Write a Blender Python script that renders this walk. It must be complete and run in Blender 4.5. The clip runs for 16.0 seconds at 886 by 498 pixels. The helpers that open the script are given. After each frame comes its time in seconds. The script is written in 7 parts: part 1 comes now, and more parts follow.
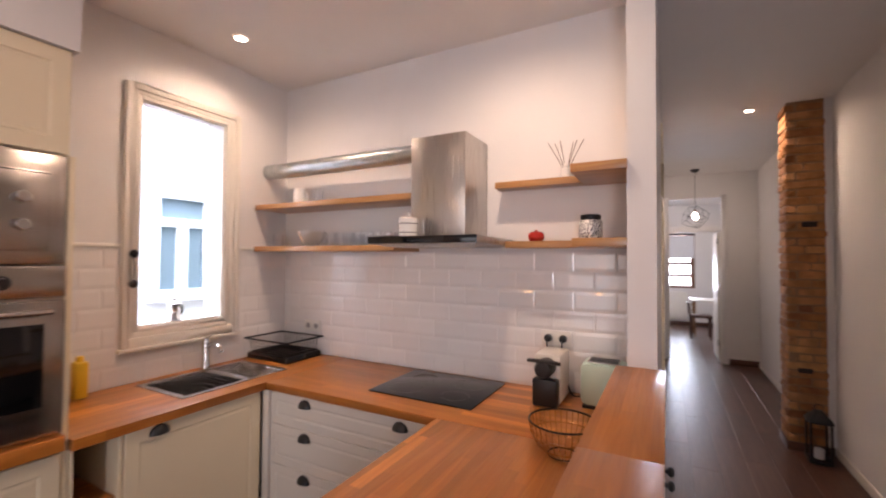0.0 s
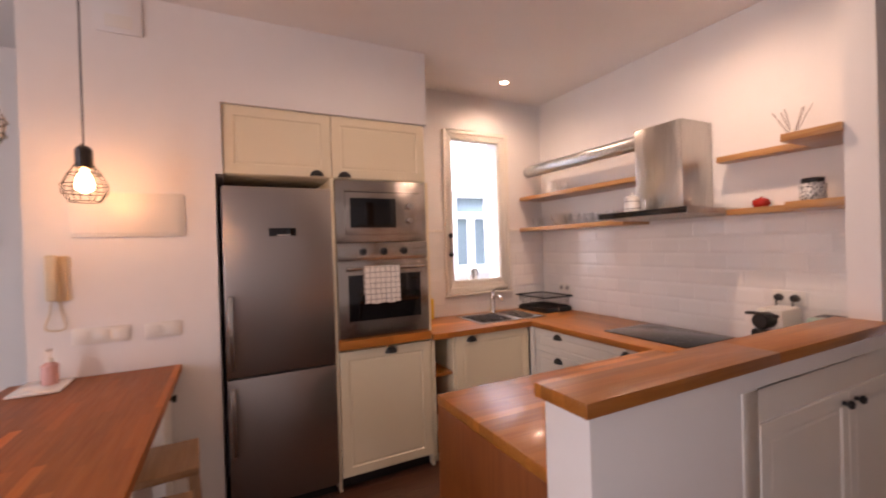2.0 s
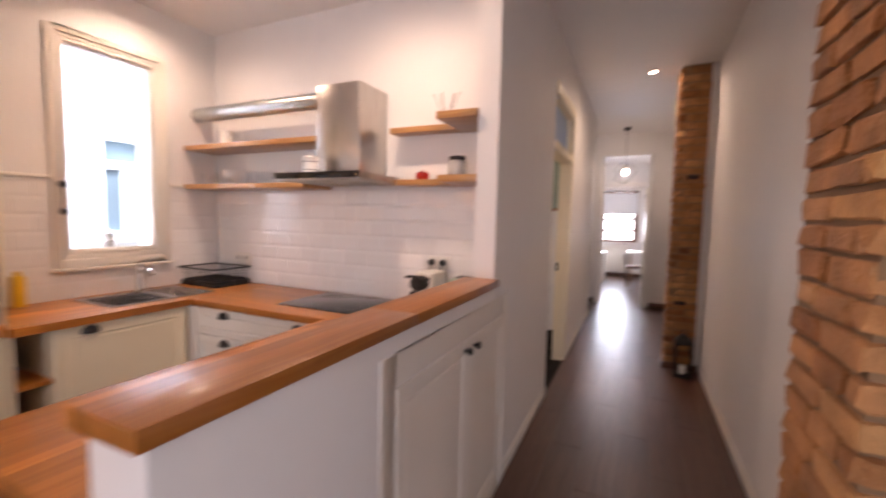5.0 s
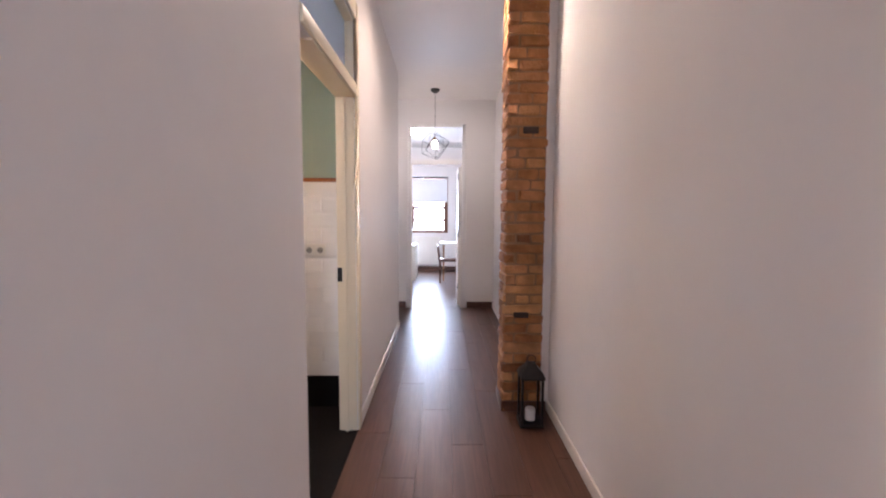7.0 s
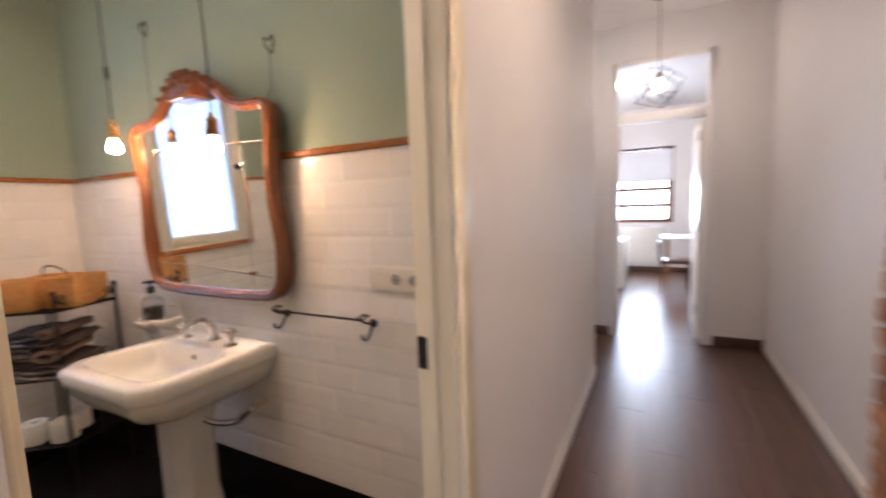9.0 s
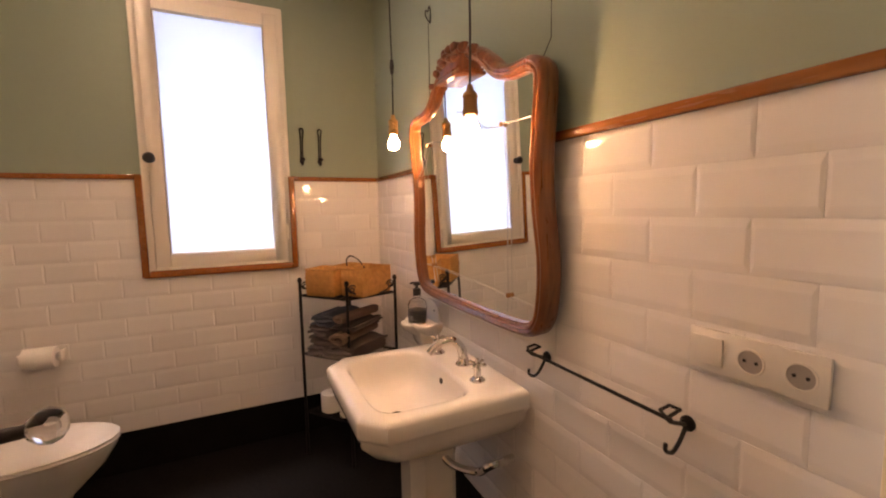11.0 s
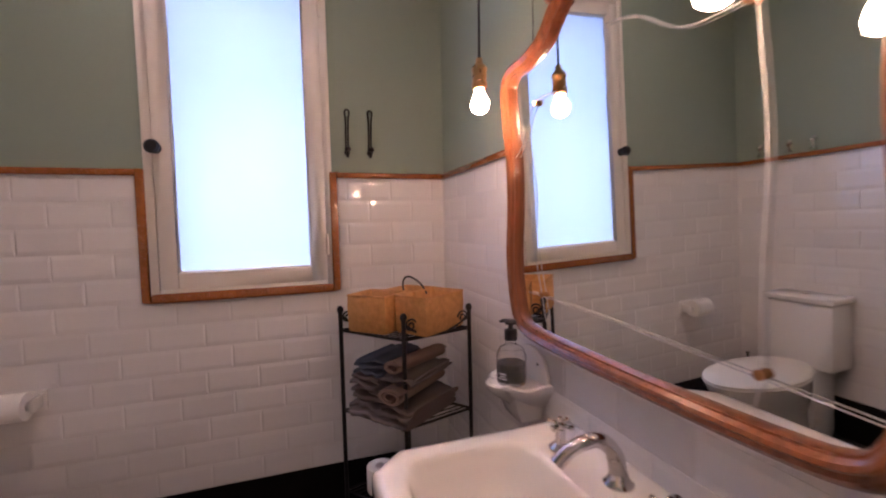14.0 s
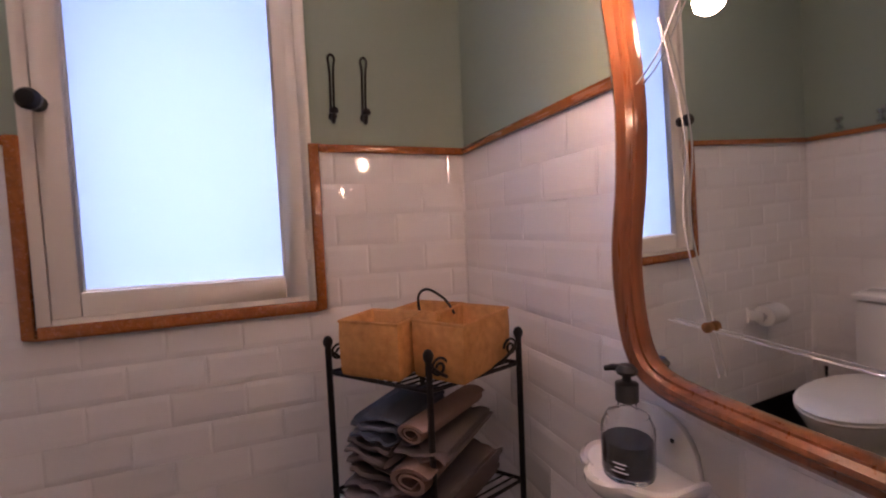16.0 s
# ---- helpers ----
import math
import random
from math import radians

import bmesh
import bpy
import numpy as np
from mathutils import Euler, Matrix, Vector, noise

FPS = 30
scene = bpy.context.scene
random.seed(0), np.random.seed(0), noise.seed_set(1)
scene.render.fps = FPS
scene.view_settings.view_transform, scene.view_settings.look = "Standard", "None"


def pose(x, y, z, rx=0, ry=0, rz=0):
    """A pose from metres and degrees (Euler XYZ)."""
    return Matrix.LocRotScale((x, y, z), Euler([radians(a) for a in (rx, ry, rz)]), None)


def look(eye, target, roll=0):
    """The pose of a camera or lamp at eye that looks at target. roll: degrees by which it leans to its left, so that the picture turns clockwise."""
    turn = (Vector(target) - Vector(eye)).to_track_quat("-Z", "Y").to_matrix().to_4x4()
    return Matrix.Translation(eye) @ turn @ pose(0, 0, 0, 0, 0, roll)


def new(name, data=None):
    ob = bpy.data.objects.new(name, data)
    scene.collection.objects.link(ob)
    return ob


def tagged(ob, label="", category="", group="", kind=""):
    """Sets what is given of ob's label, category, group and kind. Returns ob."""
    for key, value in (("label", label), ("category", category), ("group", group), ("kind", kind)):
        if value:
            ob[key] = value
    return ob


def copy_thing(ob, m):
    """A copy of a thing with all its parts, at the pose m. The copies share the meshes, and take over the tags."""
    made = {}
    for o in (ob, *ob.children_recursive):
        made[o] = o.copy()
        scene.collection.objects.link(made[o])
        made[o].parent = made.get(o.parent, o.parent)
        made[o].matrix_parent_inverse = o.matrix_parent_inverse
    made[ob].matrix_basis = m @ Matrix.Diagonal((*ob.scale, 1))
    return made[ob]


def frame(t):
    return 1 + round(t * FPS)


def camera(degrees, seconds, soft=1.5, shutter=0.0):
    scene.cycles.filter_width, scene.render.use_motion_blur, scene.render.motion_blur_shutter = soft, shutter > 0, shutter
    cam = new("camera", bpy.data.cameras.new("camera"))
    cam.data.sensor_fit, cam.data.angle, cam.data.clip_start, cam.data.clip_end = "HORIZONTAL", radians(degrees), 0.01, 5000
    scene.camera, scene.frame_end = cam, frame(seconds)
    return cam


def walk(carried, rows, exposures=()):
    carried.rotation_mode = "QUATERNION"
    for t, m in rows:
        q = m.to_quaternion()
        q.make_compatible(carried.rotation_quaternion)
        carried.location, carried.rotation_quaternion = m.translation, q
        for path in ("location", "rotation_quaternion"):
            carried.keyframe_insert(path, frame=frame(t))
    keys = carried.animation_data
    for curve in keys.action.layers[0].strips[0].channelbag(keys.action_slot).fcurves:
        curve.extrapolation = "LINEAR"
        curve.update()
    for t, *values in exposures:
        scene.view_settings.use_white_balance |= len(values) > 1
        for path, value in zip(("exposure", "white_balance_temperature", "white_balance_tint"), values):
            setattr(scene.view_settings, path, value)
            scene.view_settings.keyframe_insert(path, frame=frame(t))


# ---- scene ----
cam = camera(93.2, 16.0, soft=2.0, shutter=0.5)
PATH = [
    (0, (-0.008, -0.178, 1.581), (-0.95, 1.586, 1.63), 0.4),
    (0.5, (0.254, -0.271, 1.557), (-0.958, 1.318, 1.622), 0.6),
    (1, (0.467, -0.393, 1.551), (-0.952, 1.014, 1.616), -0.3),
    (1.5, (0.586, -0.562, 1.52), (-1.024, 0.623, 1.573), -0.9),
    (2, (0.667, -0.678, 1.514), (-1.116, 0.228, 1.5), -1.7),
    (2.5, (0.684, -0.701, 1.506), (-1.141, 0.117, 1.467), -1.8),
    (3, (0.7, -0.699, 1.502), (-1.134, 0.096, 1.443), -1.5),
    (3.5, (0.699, -0.702, 1.51), (-1.133, 0.096, 1.431), -1.2),
    (4, (0.703, -0.667, 1.493), (-0.949, 0.456, 1.395), -0.4),
    (4.5, (0.637, -0.591, 1.47), (-0.63, 0.951, 1.339), 0.6),
    (5, (0.588, -0.311, 1.455), (-0.246, 1.5, 1.305), 1.3),
    (5.1, (0.582, -0.265, 1.451), (-0.141, 1.596, 1.343), 2.2),
    (5.2, (0.546, -0.17, 1.455), (-0.076, 1.725, 1.318), 1.8),
    (7.3, (0.478, 1.832, 1.331), (0.487, 3.825, 1.163), 0.2),
    (7.5, (0.498, 2.003, 1.355), (0.51, 3.995, 1.175), 0.1),
    (8, (0.539, 2.484, 1.334), (0.529, 4.476, 1.151), 0.4),
    (8.5, (0.548, 2.854, 1.342), (0.173, 4.808, 1.133), -0.1),
    (9, (0.394, 3.190, 1.349), (-0.524, 4.955, 1.144), -2.1),
    (9.5, (0.215, 3.431, 1.347), (-1.292, 4.734, 1.171), -1.6),
    (10, (0.106, 3.588, 1.354), (-1.685, 4.458, 1.162), -1.5),
    (10.2, (0.068, 3.597, 1.345), (-1.742, 4.424, 1.148), -1.3),
    (12.5, (-0.107, 3.666, 1.46), (-1.867, 4.598, 1.28), -0.6),
    (13, (-0.226, 3.711, 1.454), (-2.012, 4.597, 1.297), -1.1),
    (13.5, (-0.422, 3.731, 1.393), (-2.26, 4.507, 1.26), -1.0),
    (14, (-0.682, 3.732, 1.324), (-2.575, 4.369, 1.216), -1.4),
    (14.5, (-0.889, 3.706, 1.291), (-2.774, 4.368, 1.199), -1.8),
    (15, (-1.033, 3.717, 1.284), (-2.916, 4.39, 1.223), -2.4),
    (15.5, (-1.16, 3.771, 1.281), (-3.044, 4.443, 1.248), -2.6),
    (16, (-1.239, 3.771, 1.295), (-3.106, 4.48, 1.191), -2.5),
]
WHITE = [
    (0.0, 0.12, 6900, 25),
    (1.0, 0.15, 7350, 29),
    (3.5, 0.08, 7600, 34),
    (4.5, 0.47, 7150, 29),
    (5.2, 0.4, 7150, 28),
    (7.4, 1.1, 5850, 21),
    (8.4, 1.0, 6150, 20),
    (9.0, 0.95, 6450, 20),
    (9.6, 0.25, 8300, 28),
    (10.2, 0.6, 9900, 33),
    (12.4, 0.52, 6080, 35),
    (14.0, 0.3, 6050, 39),
    (16.0, 0.03, 6050, 41),
]
walk(cam, [(t, look(eye, target, roll)) for t, eye, target, roll in PATH], WHITE)

# ---- world and lamps ----
K_CEIL, CEIL = 2.84, 2.95
world = bpy.data.worlds.new("sky")
scene.world = world
world.use_nodes = True
wt = world.node_tree
bg = next(n for n in wt.nodes if n.type == "BACKGROUND")
sky = wt.nodes.new("ShaderNodeTexSky")
sky.sky_type, sky.sun_disc = "NISHITA", False
sky.sun_elevation, sky.sun_rotation = radians(48), radians(170)
wt.links.new(sky.outputs[0], bg.inputs[0])
bg.inputs[1].default_value = 0.12


def lamp(name, kind, eye, target, power, colour, size=0.1, size_y=None, blend=0.6, angle=100):
    data = bpy.data.lights.new(name, kind)
    data.energy, data.color = power, colour
    if kind == "AREA":
        data.shape, data.size, data.size_y = "RECTANGLE", size, size_y or size
    elif kind == "SPOT":
        data.spot_size, data.spot_blend, data.shadow_soft_size = radians(angle), blend, size
    elif kind == "SUN":
        data.angle = size
    else:
        data.shadow_soft_size = size
    ob = new(name, data)
    ob.matrix_world = look(eye, target)
    return ob


WARM, COOL = (1.0, 0.72, 0.47), (0.80, 0.90, 1.0)
lamp("sun", "SUN", (0, -6, 9), (-3.2, 0, 0), 1.0, (1.0, 0.95, 0.88), radians(12))
# daylight through the openings
lamp("daylight_south_a", "AREA", (-1.22, -4.56, 1.3), (-1.22, 0, 1.2), 17, COOL, 1.2, 2.2)
lamp("daylight_south_b", "AREA", (1.42, -4.56, 1.3), (1.42, 0, 1.2), 72, COOL, 1.2, 2.2)
lamp("daylight_well", "AREA", (-4.0, 2.2, 6.8), (-4.0, 2.2, 0), 1650, COOL, 2.0, 8.0)
lamp("daylight_bath", "AREA", (-2.90, 3.5, 1.79), (0, 3.5, 1.5), 3.6, COOL, 0.62, 1.36)
lamp("daylight_bedroom", "AREA", (-0.24, 12.0, 1.6), (-0.24, 0, 1.3), 195, (0.66, 0.83, 1.0), 1.6, 1.3)
# recessed ceiling spots; the last two are unseen, added to brighten the bathroom
for i, (x, y, z) in enumerate([(-2.15, 1.36, K_CEIL), (-0.66, 1.38, K_CEIL), (-1.3, 0.1, K_CEIL), (0.66, 4.45, CEIL), (-2.0, 3.35, CEIL), (-1.0, 3.35, CEIL)]):
    lamp("spot_beam", "SPOT", (x, y, z - 0.012), (x, y, 0), (44, 58, 12, 54, 28, 28)[i], (1.0, 0.80, 0.60) if i < 4 else (1.0, 0.80, 0.62), 0.035, blend=1.0, angle=(158, 172, 165, 172, 172, 172)[i])
lamp("bedroom_beam", "POINT", (-0.4, 9.6, 2.75), (0, 9.6, 0), 11, (0.95, 0.97, 1.0), 0.08)

# ---- materials ----
def nodes_of(name):
    mat = bpy.data.materials.new(name)
    mat.use_nodes = True
    return mat, mat.node_tree, next(n for n in mat.node_tree.nodes if n.type == "BSDF_PRINCIPLED")


def add(nt, kind, **sets):
    n = nt.nodes.new(kind)
    for key, value in sets.items():
        n.inputs[key.replace("_", " ")].default_value = value
    return n


def coords(nt, scale=(1, 1, 1), rot=(0, 0, 0)):
    g = nt.nodes.new("ShaderNodeNewGeometry")
    m = nt.nodes.new("ShaderNodeMapping")
    m.inputs["Scale"].default_value, m.inputs["Rotation"].default_value = scale, rot
    nt.links.new(g.outputs["Position"], m.inputs["Vector"])
    return m.outputs["Vector"]


def mixed(nt, fac, a, b, kind="MIX"):
    m = nt.nodes.new("ShaderNodeMix")
    m.data_type, m.blend_type = "RGBA", kind
    for sock, v in ((m.inputs[0], fac), (m.inputs[6], a), (m.inputs[7], b)):
        if hasattr(v, "links"):
            nt.links.new(v, sock)
        else:
            sock.default_value = v if isinstance(v, float) else (*v, 1)
    return m.outputs[2]


def ramp(nt, value, lo, hi, a=(0, 0, 0), b=(1, 1, 1)):
    r = nt.nodes.new("ShaderNodeValToRGB")
    r.color_ramp.elements[0].position, r.color_ramp.elements[1].position = lo, hi
    r.color_ramp.elements[0].color, r.color_ramp.elements[1].color = (*a, 1), (*b, 1)
    nt.links.new(value, r.inputs[0])
    return r.outputs[0]


def bump(nt, bsdf, height, strength, dist=0.002):
    b = nt.nodes.new("ShaderNodeBump")
    b.inputs["Strength"].default_value, b.inputs["Distance"].default_value = strength, dist
    nt.links.new(height, b.inputs["Height"])
    nt.links.new(b.outputs[0], bsdf.inputs["Normal"])


def surface(name, colour, rough=0.5, metal=0.0, vary=0.08, grain=60.0, blotch=1.5, relief=0.15, spec=0.5, coat=0.0, random_tone=0.0):
    """A painted, ceramic, metal or plastic surface: blotches, fine grain and a little relief."""
    mat, nt, b = nodes_of(name)
    v = coords(nt)
    n1, n2 = add(nt, "ShaderNodeTexNoise", Scale=blotch, Detail=4.0), add(nt, "ShaderNodeTexNoise", Scale=grain, Detail=3.0)
    for n in (n1, n2):
        nt.links.new(v, n.inputs["Vector"])
    dark = tuple(c * (1 - vary) for c in colour)
    light = tuple(min(1, c * (1 + vary * 0.6)) for c in colour)
    col = mixed(nt, ramp(nt, n1.outputs[0], 0.3, 0.7), dark, light)
    if random_tone:
        o = nt.nodes.new("ShaderNodeObjectInfo")
        col = mixed(nt, 1.0, col, ramp(nt, o.outputs["Random"], 0, 1, (1 - random_tone,) * 3, (1 + random_tone * 0.5,) * 3), "MULTIPLY")
    nt.links.new(col, b.inputs["Base Color"])
    r = nt.nodes.new("ShaderNodeMapRange")
    r.inputs["To Min"].default_value, r.inputs["To Max"].default_value = max(0.02, rough * 0.85), min(1, rough * 1.15)
    nt.links.new(n2.outputs[0], r.inputs["Value"])
    nt.links.new(r.outputs[0], b.inputs["Roughness"])
    b.inputs["Metallic"].default_value, b.inputs["Specular IOR Level"].default_value, b.inputs["Coat Weight"].default_value = metal, spec, coat
    if relief:
        bump(nt, b, n2.outputs[0], relief)
    return mat


def plaster(name, colour):
    mat, nt, b = nodes_of(name)
    v = coords(nt)
    n1, n2, n3 = (add(nt, "ShaderNodeTexNoise", Scale=s, Detail=d) for s, d in ((0.9, 4.0), (7.0, 5.0), (110.0, 2.0)))
    for n in (n1, n2, n3):
        nt.links.new(v, n.inputs["Vector"])
    base = mixed(nt, ramp(nt, n1.outputs[0], 0.3, 0.7), tuple(c * 0.95 for c in colour), colour)
    nt.links.new(mixed(nt, ramp(nt, n2.outputs[0], 0.45, 0.75), base, tuple(c * 0.965 for c in colour)), b.inputs["Base Color"])
    b.inputs["Roughness"].default_value, b.inputs["Specular IOR Level"].default_value = 0.62, 0.3
    h = nt.nodes.new("ShaderNodeMath")
    h.operation = "MULTIPLY_ADD"
    nt.links.new(n3.outputs[0], h.inputs[0])
    h.inputs[1].default_value = 0.25
    nt.links.new(n2.outputs[0], h.inputs[2])
    bump(nt, b, h.outputs[0], 0.22, 0.004)
    return mat


def timber(name, light, dark, along="x", stave=0.045, length=0.7, rough=0.32, tone=0.5, coat=0.2, pieces=True, random_tone=0.0, pale=1.5):
    """Wood with grain along one axis; with staves glued side by side where pieces is set."""
    mat, nt, b = nodes_of(name)
    rot = {"x": (0, 0, 0), "y": (0, 0, radians(-90)), "z": (0, radians(90), 0)}[along]
    v = coords(nt, rot=rot)
    stretch = nt.nodes.new("ShaderNodeMapping")
    stretch.inputs["Scale"].default_value = (2.2, 34, 34)
    nt.links.new(v, stretch.inputs["Vector"])
    g1, g2 = add(nt, "ShaderNodeTexNoise", Scale=1.0, Detail=6.0, Distortion=1.2), add(nt, "ShaderNodeTexNoise", Scale=4.0, Detail=3.0)
    for n in (g1, g2):
        nt.links.new(stretch.outputs[0], n.inputs["Vector"])
    col = mixed(nt, ramp(nt, g1.outputs[0], 0.32, 0.68), dark, light)
    if pieces:
        br = add(nt, "ShaderNodeTexBrick", Scale=1.0, Mortar_Size=0.0004, Brick_Width=length, Row_Height=stave, Bias=0.0)
        br.inputs["Color1"].default_value, br.inputs["Color2"].default_value = (0, 0, 0, 1), (1, 1, 1, 1)
        br.inputs["Mortar"].default_value = (0.12, 0.12, 0.12, 1)
        br.offset_frequency, br.offset, br.squash_frequency, br.squash = 3, 0.37, 2, 1.4
        nt.links.new(v, br.inputs["Vector"])
        # most staves close in tone, a few pale ones among them
        t = nt.nodes.new("ShaderNodeValToRGB")
        t.color_ramp.elements[0].color, t.color_ramp.elements[1].color = (1 - tone, 1 - tone, 1 - tone, 1), (pale, pale * 1.06, pale * 1.15, 1)
        for at, v2 in ((0.30, 0.94), (0.80, 1.06), (0.87, 1.12)):
            t.color_ramp.elements.new(at).color = (v2, v2, v2, 1)
        nt.links.new(br.outputs["Color"], t.inputs[0])
        col = mixed(nt, 0.9, col, t.outputs[0], "MULTIPLY")
    if random_tone:
        o = nt.nodes.new("ShaderNodeObjectInfo")
        col = mixed(nt, 1.0, col, ramp(nt, o.outputs["Random"], 0, 1, (1 - random_tone,) * 3, (1 + random_tone * 0.6,) * 3), "MULTIPLY")
    nt.links.new(col, b.inputs["Base Color"])
    rr = nt.nodes.new("ShaderNodeMapRange")
    rr.inputs["To Min"].default_value, rr.inputs["To Max"].default_value = rough * 0.8, rough * 1.3
    nt.links.new(g2.outputs[0], rr.inputs["Value"])
    nt.links.new(rr.outputs[0], b.inputs["Roughness"])
    b.inputs["Coat Weight"].default_value, b.inputs["Coat Roughness"].default_value = coat, 0.10
    bump(nt, b, g1.outputs[0], 0.12)
    return mat


def brushed(name, colour, rough=0.3, along="z"):
    """Brushed steel, streaked along one axis."""
    mat, nt, b = nodes_of(name)
    s = {"z": (260, 260, 3), "x": (3, 260, 260), "y": (260, 3, 260)}[along]
    n = add(nt, "ShaderNodeTexNoise", Scale=1.0, Detail=4.0)
    big = add(nt, "ShaderNodeTexNoise", Scale=2.0, Detail=2.0)
    nt.links.new(coords(nt, s), n.inputs["Vector"])
    nt.links.new(coords(nt), big.inputs["Vector"])
    col = mixed(nt, ramp(nt, n.outputs[0], 0.35, 0.65), tuple(c * 0.95 for c in colour), colour)
    nt.links.new(mixed(nt, ramp(nt, big.outputs[0], 0.3, 0.7), tuple(c * 0.93 for c in colour), col), b.inputs["Base Color"])
    b.inputs["Metallic"].default_value = 1.0
    r = nt.nodes.new("ShaderNodeMapRange")
    r.inputs["To Min"].default_value, r.inputs["To Max"].default_value = rough * 0.8, rough * 1.35
    nt.links.new(n.outputs[0], r.inputs["Value"])
    nt.links.new(r.outputs[0], b.inputs["Roughness"])
    bump(nt, b, n.outputs[0], 0.05, 0.0005)
    return mat


def glass(name, colour=(1, 1, 1), rough=0.0, ior=1.45):
    mat, nt, b = nodes_of(name)
    b.inputs["Base Color"].default_value = (*colour, 1)
    b.inputs["Transmission Weight"].default_value, b.inputs["Roughness"].default_value, b.inputs["IOR"].default_value = 1.0, rough, ior
    return mat


def glow(name, colour, strength):
    mat, nt, b = nodes_of(name)
    b.inputs["Base Color"].default_value = (*colour, 1)
    b.inputs["Emission Color"].default_value, b.inputs["Emission Strength"].default_value = (*colour, 1), strength
    return mat


def frosted(name):
    mat, nt, b = nodes_of(name)
    t = nt.nodes.new("ShaderNodeBsdfTranslucent")
    t.inputs[0].default_value = (0.45, 0.525, 0.64, 1)
    m = nt.nodes.new("ShaderNodeMixShader")
    m.inputs[0].default_value = 0.12
    b.inputs["Base Color"].default_value, b.inputs["Roughness"].default_value = (0.8, 0.87, 0.9, 1), 0.35
    nt.links.new(t.outputs[0], m.inputs[1])
    nt.links.new(b.outputs[0], m.inputs[2])
    out = next(n for n in nt.nodes if n.type == "OUTPUT_MATERIAL")
    nt.links.new(m.outputs[0], out.inputs[0])
    return mat


def brickwork(name):
    mat, nt, b = nodes_of(name)
    v = coords(nt)
    n1, n2 = add(nt, "ShaderNodeTexNoise", Scale=9.0, Detail=5.0), add(nt, "ShaderNodeTexNoise", Scale=70.0, Detail=4.0)
    for n in (n1, n2):
        nt.links.new(v, n.inputs["Vector"])
    o = nt.nodes.new("ShaderNodeObjectInfo")
    tone = nt.nodes.new("ShaderNodeValToRGB")
    e = tone.color_ramp.elements
    e[0].color, e[1].color = (0.20, 0.08, 0.03, 1), (0.62, 0.33, 0.13, 1)
    e[0].position, e[1].position = 0.0, 1.0
    for p, c in ((0.08, (0.38, 0.165, 0.06, 1)), (0.55, (0.52, 0.25, 0.10, 1)), (0.8, (0.44, 0.22, 0.10, 1))):
        e.new(p).color = c
    nt.links.new(o.outputs["Random"], tone.inputs[0])
    col = mixed(nt, 1.0, tone.outputs[0], ramp(nt, n1.outputs[0], 0.3, 0.75, (0.6, 0.56, 0.52), (1.2, 1.15, 1.1)), "MULTIPLY")
    nt.links.new(mixed(nt, ramp(nt, n2.outputs[0], 0.66, 0.85), col, (0.5, 0.36, 0.22)), b.inputs["Base Color"])
    b.inputs["Roughness"].default_value = 0.85
    bump(nt, b, n2.outputs[0], 0.9, 0.010)
    return mat


M_WALL = plaster("white_plaster", (0.80, 0.77, 0.75))
M_CEIL = plaster("ceiling_paint", (0.80, 0.77, 0.75))
M_GREEN = plaster("green_paint", (0.285, 0.35, 0.28))
M_BLACKTILE = surface("black_tile", (0.004, 0.003, 0.003), 0.7, relief=0.1, spec=0.15)
M_GROUT = surface("grout", (0.74, 0.71, 0.69), 0.8, relief=0.3)
M_TILE = surface("glazed_white_tile", (0.83, 0.80, 0.78), 0.07, vary=0.02, grain=14, relief=0.10, random_tone=0.05, coat=0.3)
M_RAIL = timber("orange_wood_rail", (0.36, 0.125, 0.030), (0.26, 0.082, 0.020), pieces=False, rough=0.25, coat=0.5)
M_BLOCK_X = timber("butcher_block_x", (0.43, 0.155, 0.026), (0.34, 0.105, 0.015), "x", tone=0.22, stave=0.042, length=0.4, rough=0.36, coat=0.16, pale=1.8)
M_BLOCK_Y = timber("butcher_block_y", (0.43, 0.155, 0.026), (0.34, 0.105, 0.015), "y", tone=0.22, stave=0.042, length=0.4, rough=0.36, coat=0.16, pale=1.8)
# same block wood, darkened: the shade of the end face is in the colour
M_BLOCK_Z_SHADED = timber("butcher_block_z_shaded", (0.31, 0.088, 0.018), (0.25, 0.062, 0.011), "z", tone=0.25, stave=0.07, coat=0.5)
# block wood darkened for the table, its weaker light put into the colour
M_TABLE_DIMMED = timber("table_block_dimmed", (0.34, 0.100, 0.018), (0.27, 0.070, 0.011), "x", tone=0.18, stave=0.034, length=0.3, rough=0.5, coat=0.0, pale=2.3)
M_SHELF = timber("shelf_oak", (0.50, 0.26, 0.10), (0.38, 0.17, 0.06), "x", pieces=False)
M_STOOL = timber("stool_beech", (0.34, 0.18, 0.085), (0.25, 0.12, 0.05), "x", pieces=False, rough=0.45)
M_CREST = timber("carved_crest_wood", (0.20, 0.068, 0.028), (0.10, 0.032, 0.014), "z", pieces=False, rough=0.36, coat=0.2)
M_FRAMEWOOD = timber("mirror_frame_wood", (0.25, 0.082, 0.026), (0.13, 0.038, 0.013), "z", pieces=False, rough=0.28, coat=0.5)
M_FLOOR = timber("dark_floor", (0.108, 0.047, 0.028), (0.070, 0.028, 0.016), "y", pieces=False, rough=0.33, coat=0.0, random_tone=0.16)
M_JOINT = surface("floor_joint", (0.03, 0.02, 0.016), 0.8)
M_CREAM = surface("cream_lacquer", (0.80, 0.69, 0.50), 0.38, vary=0.04, relief=0.04)
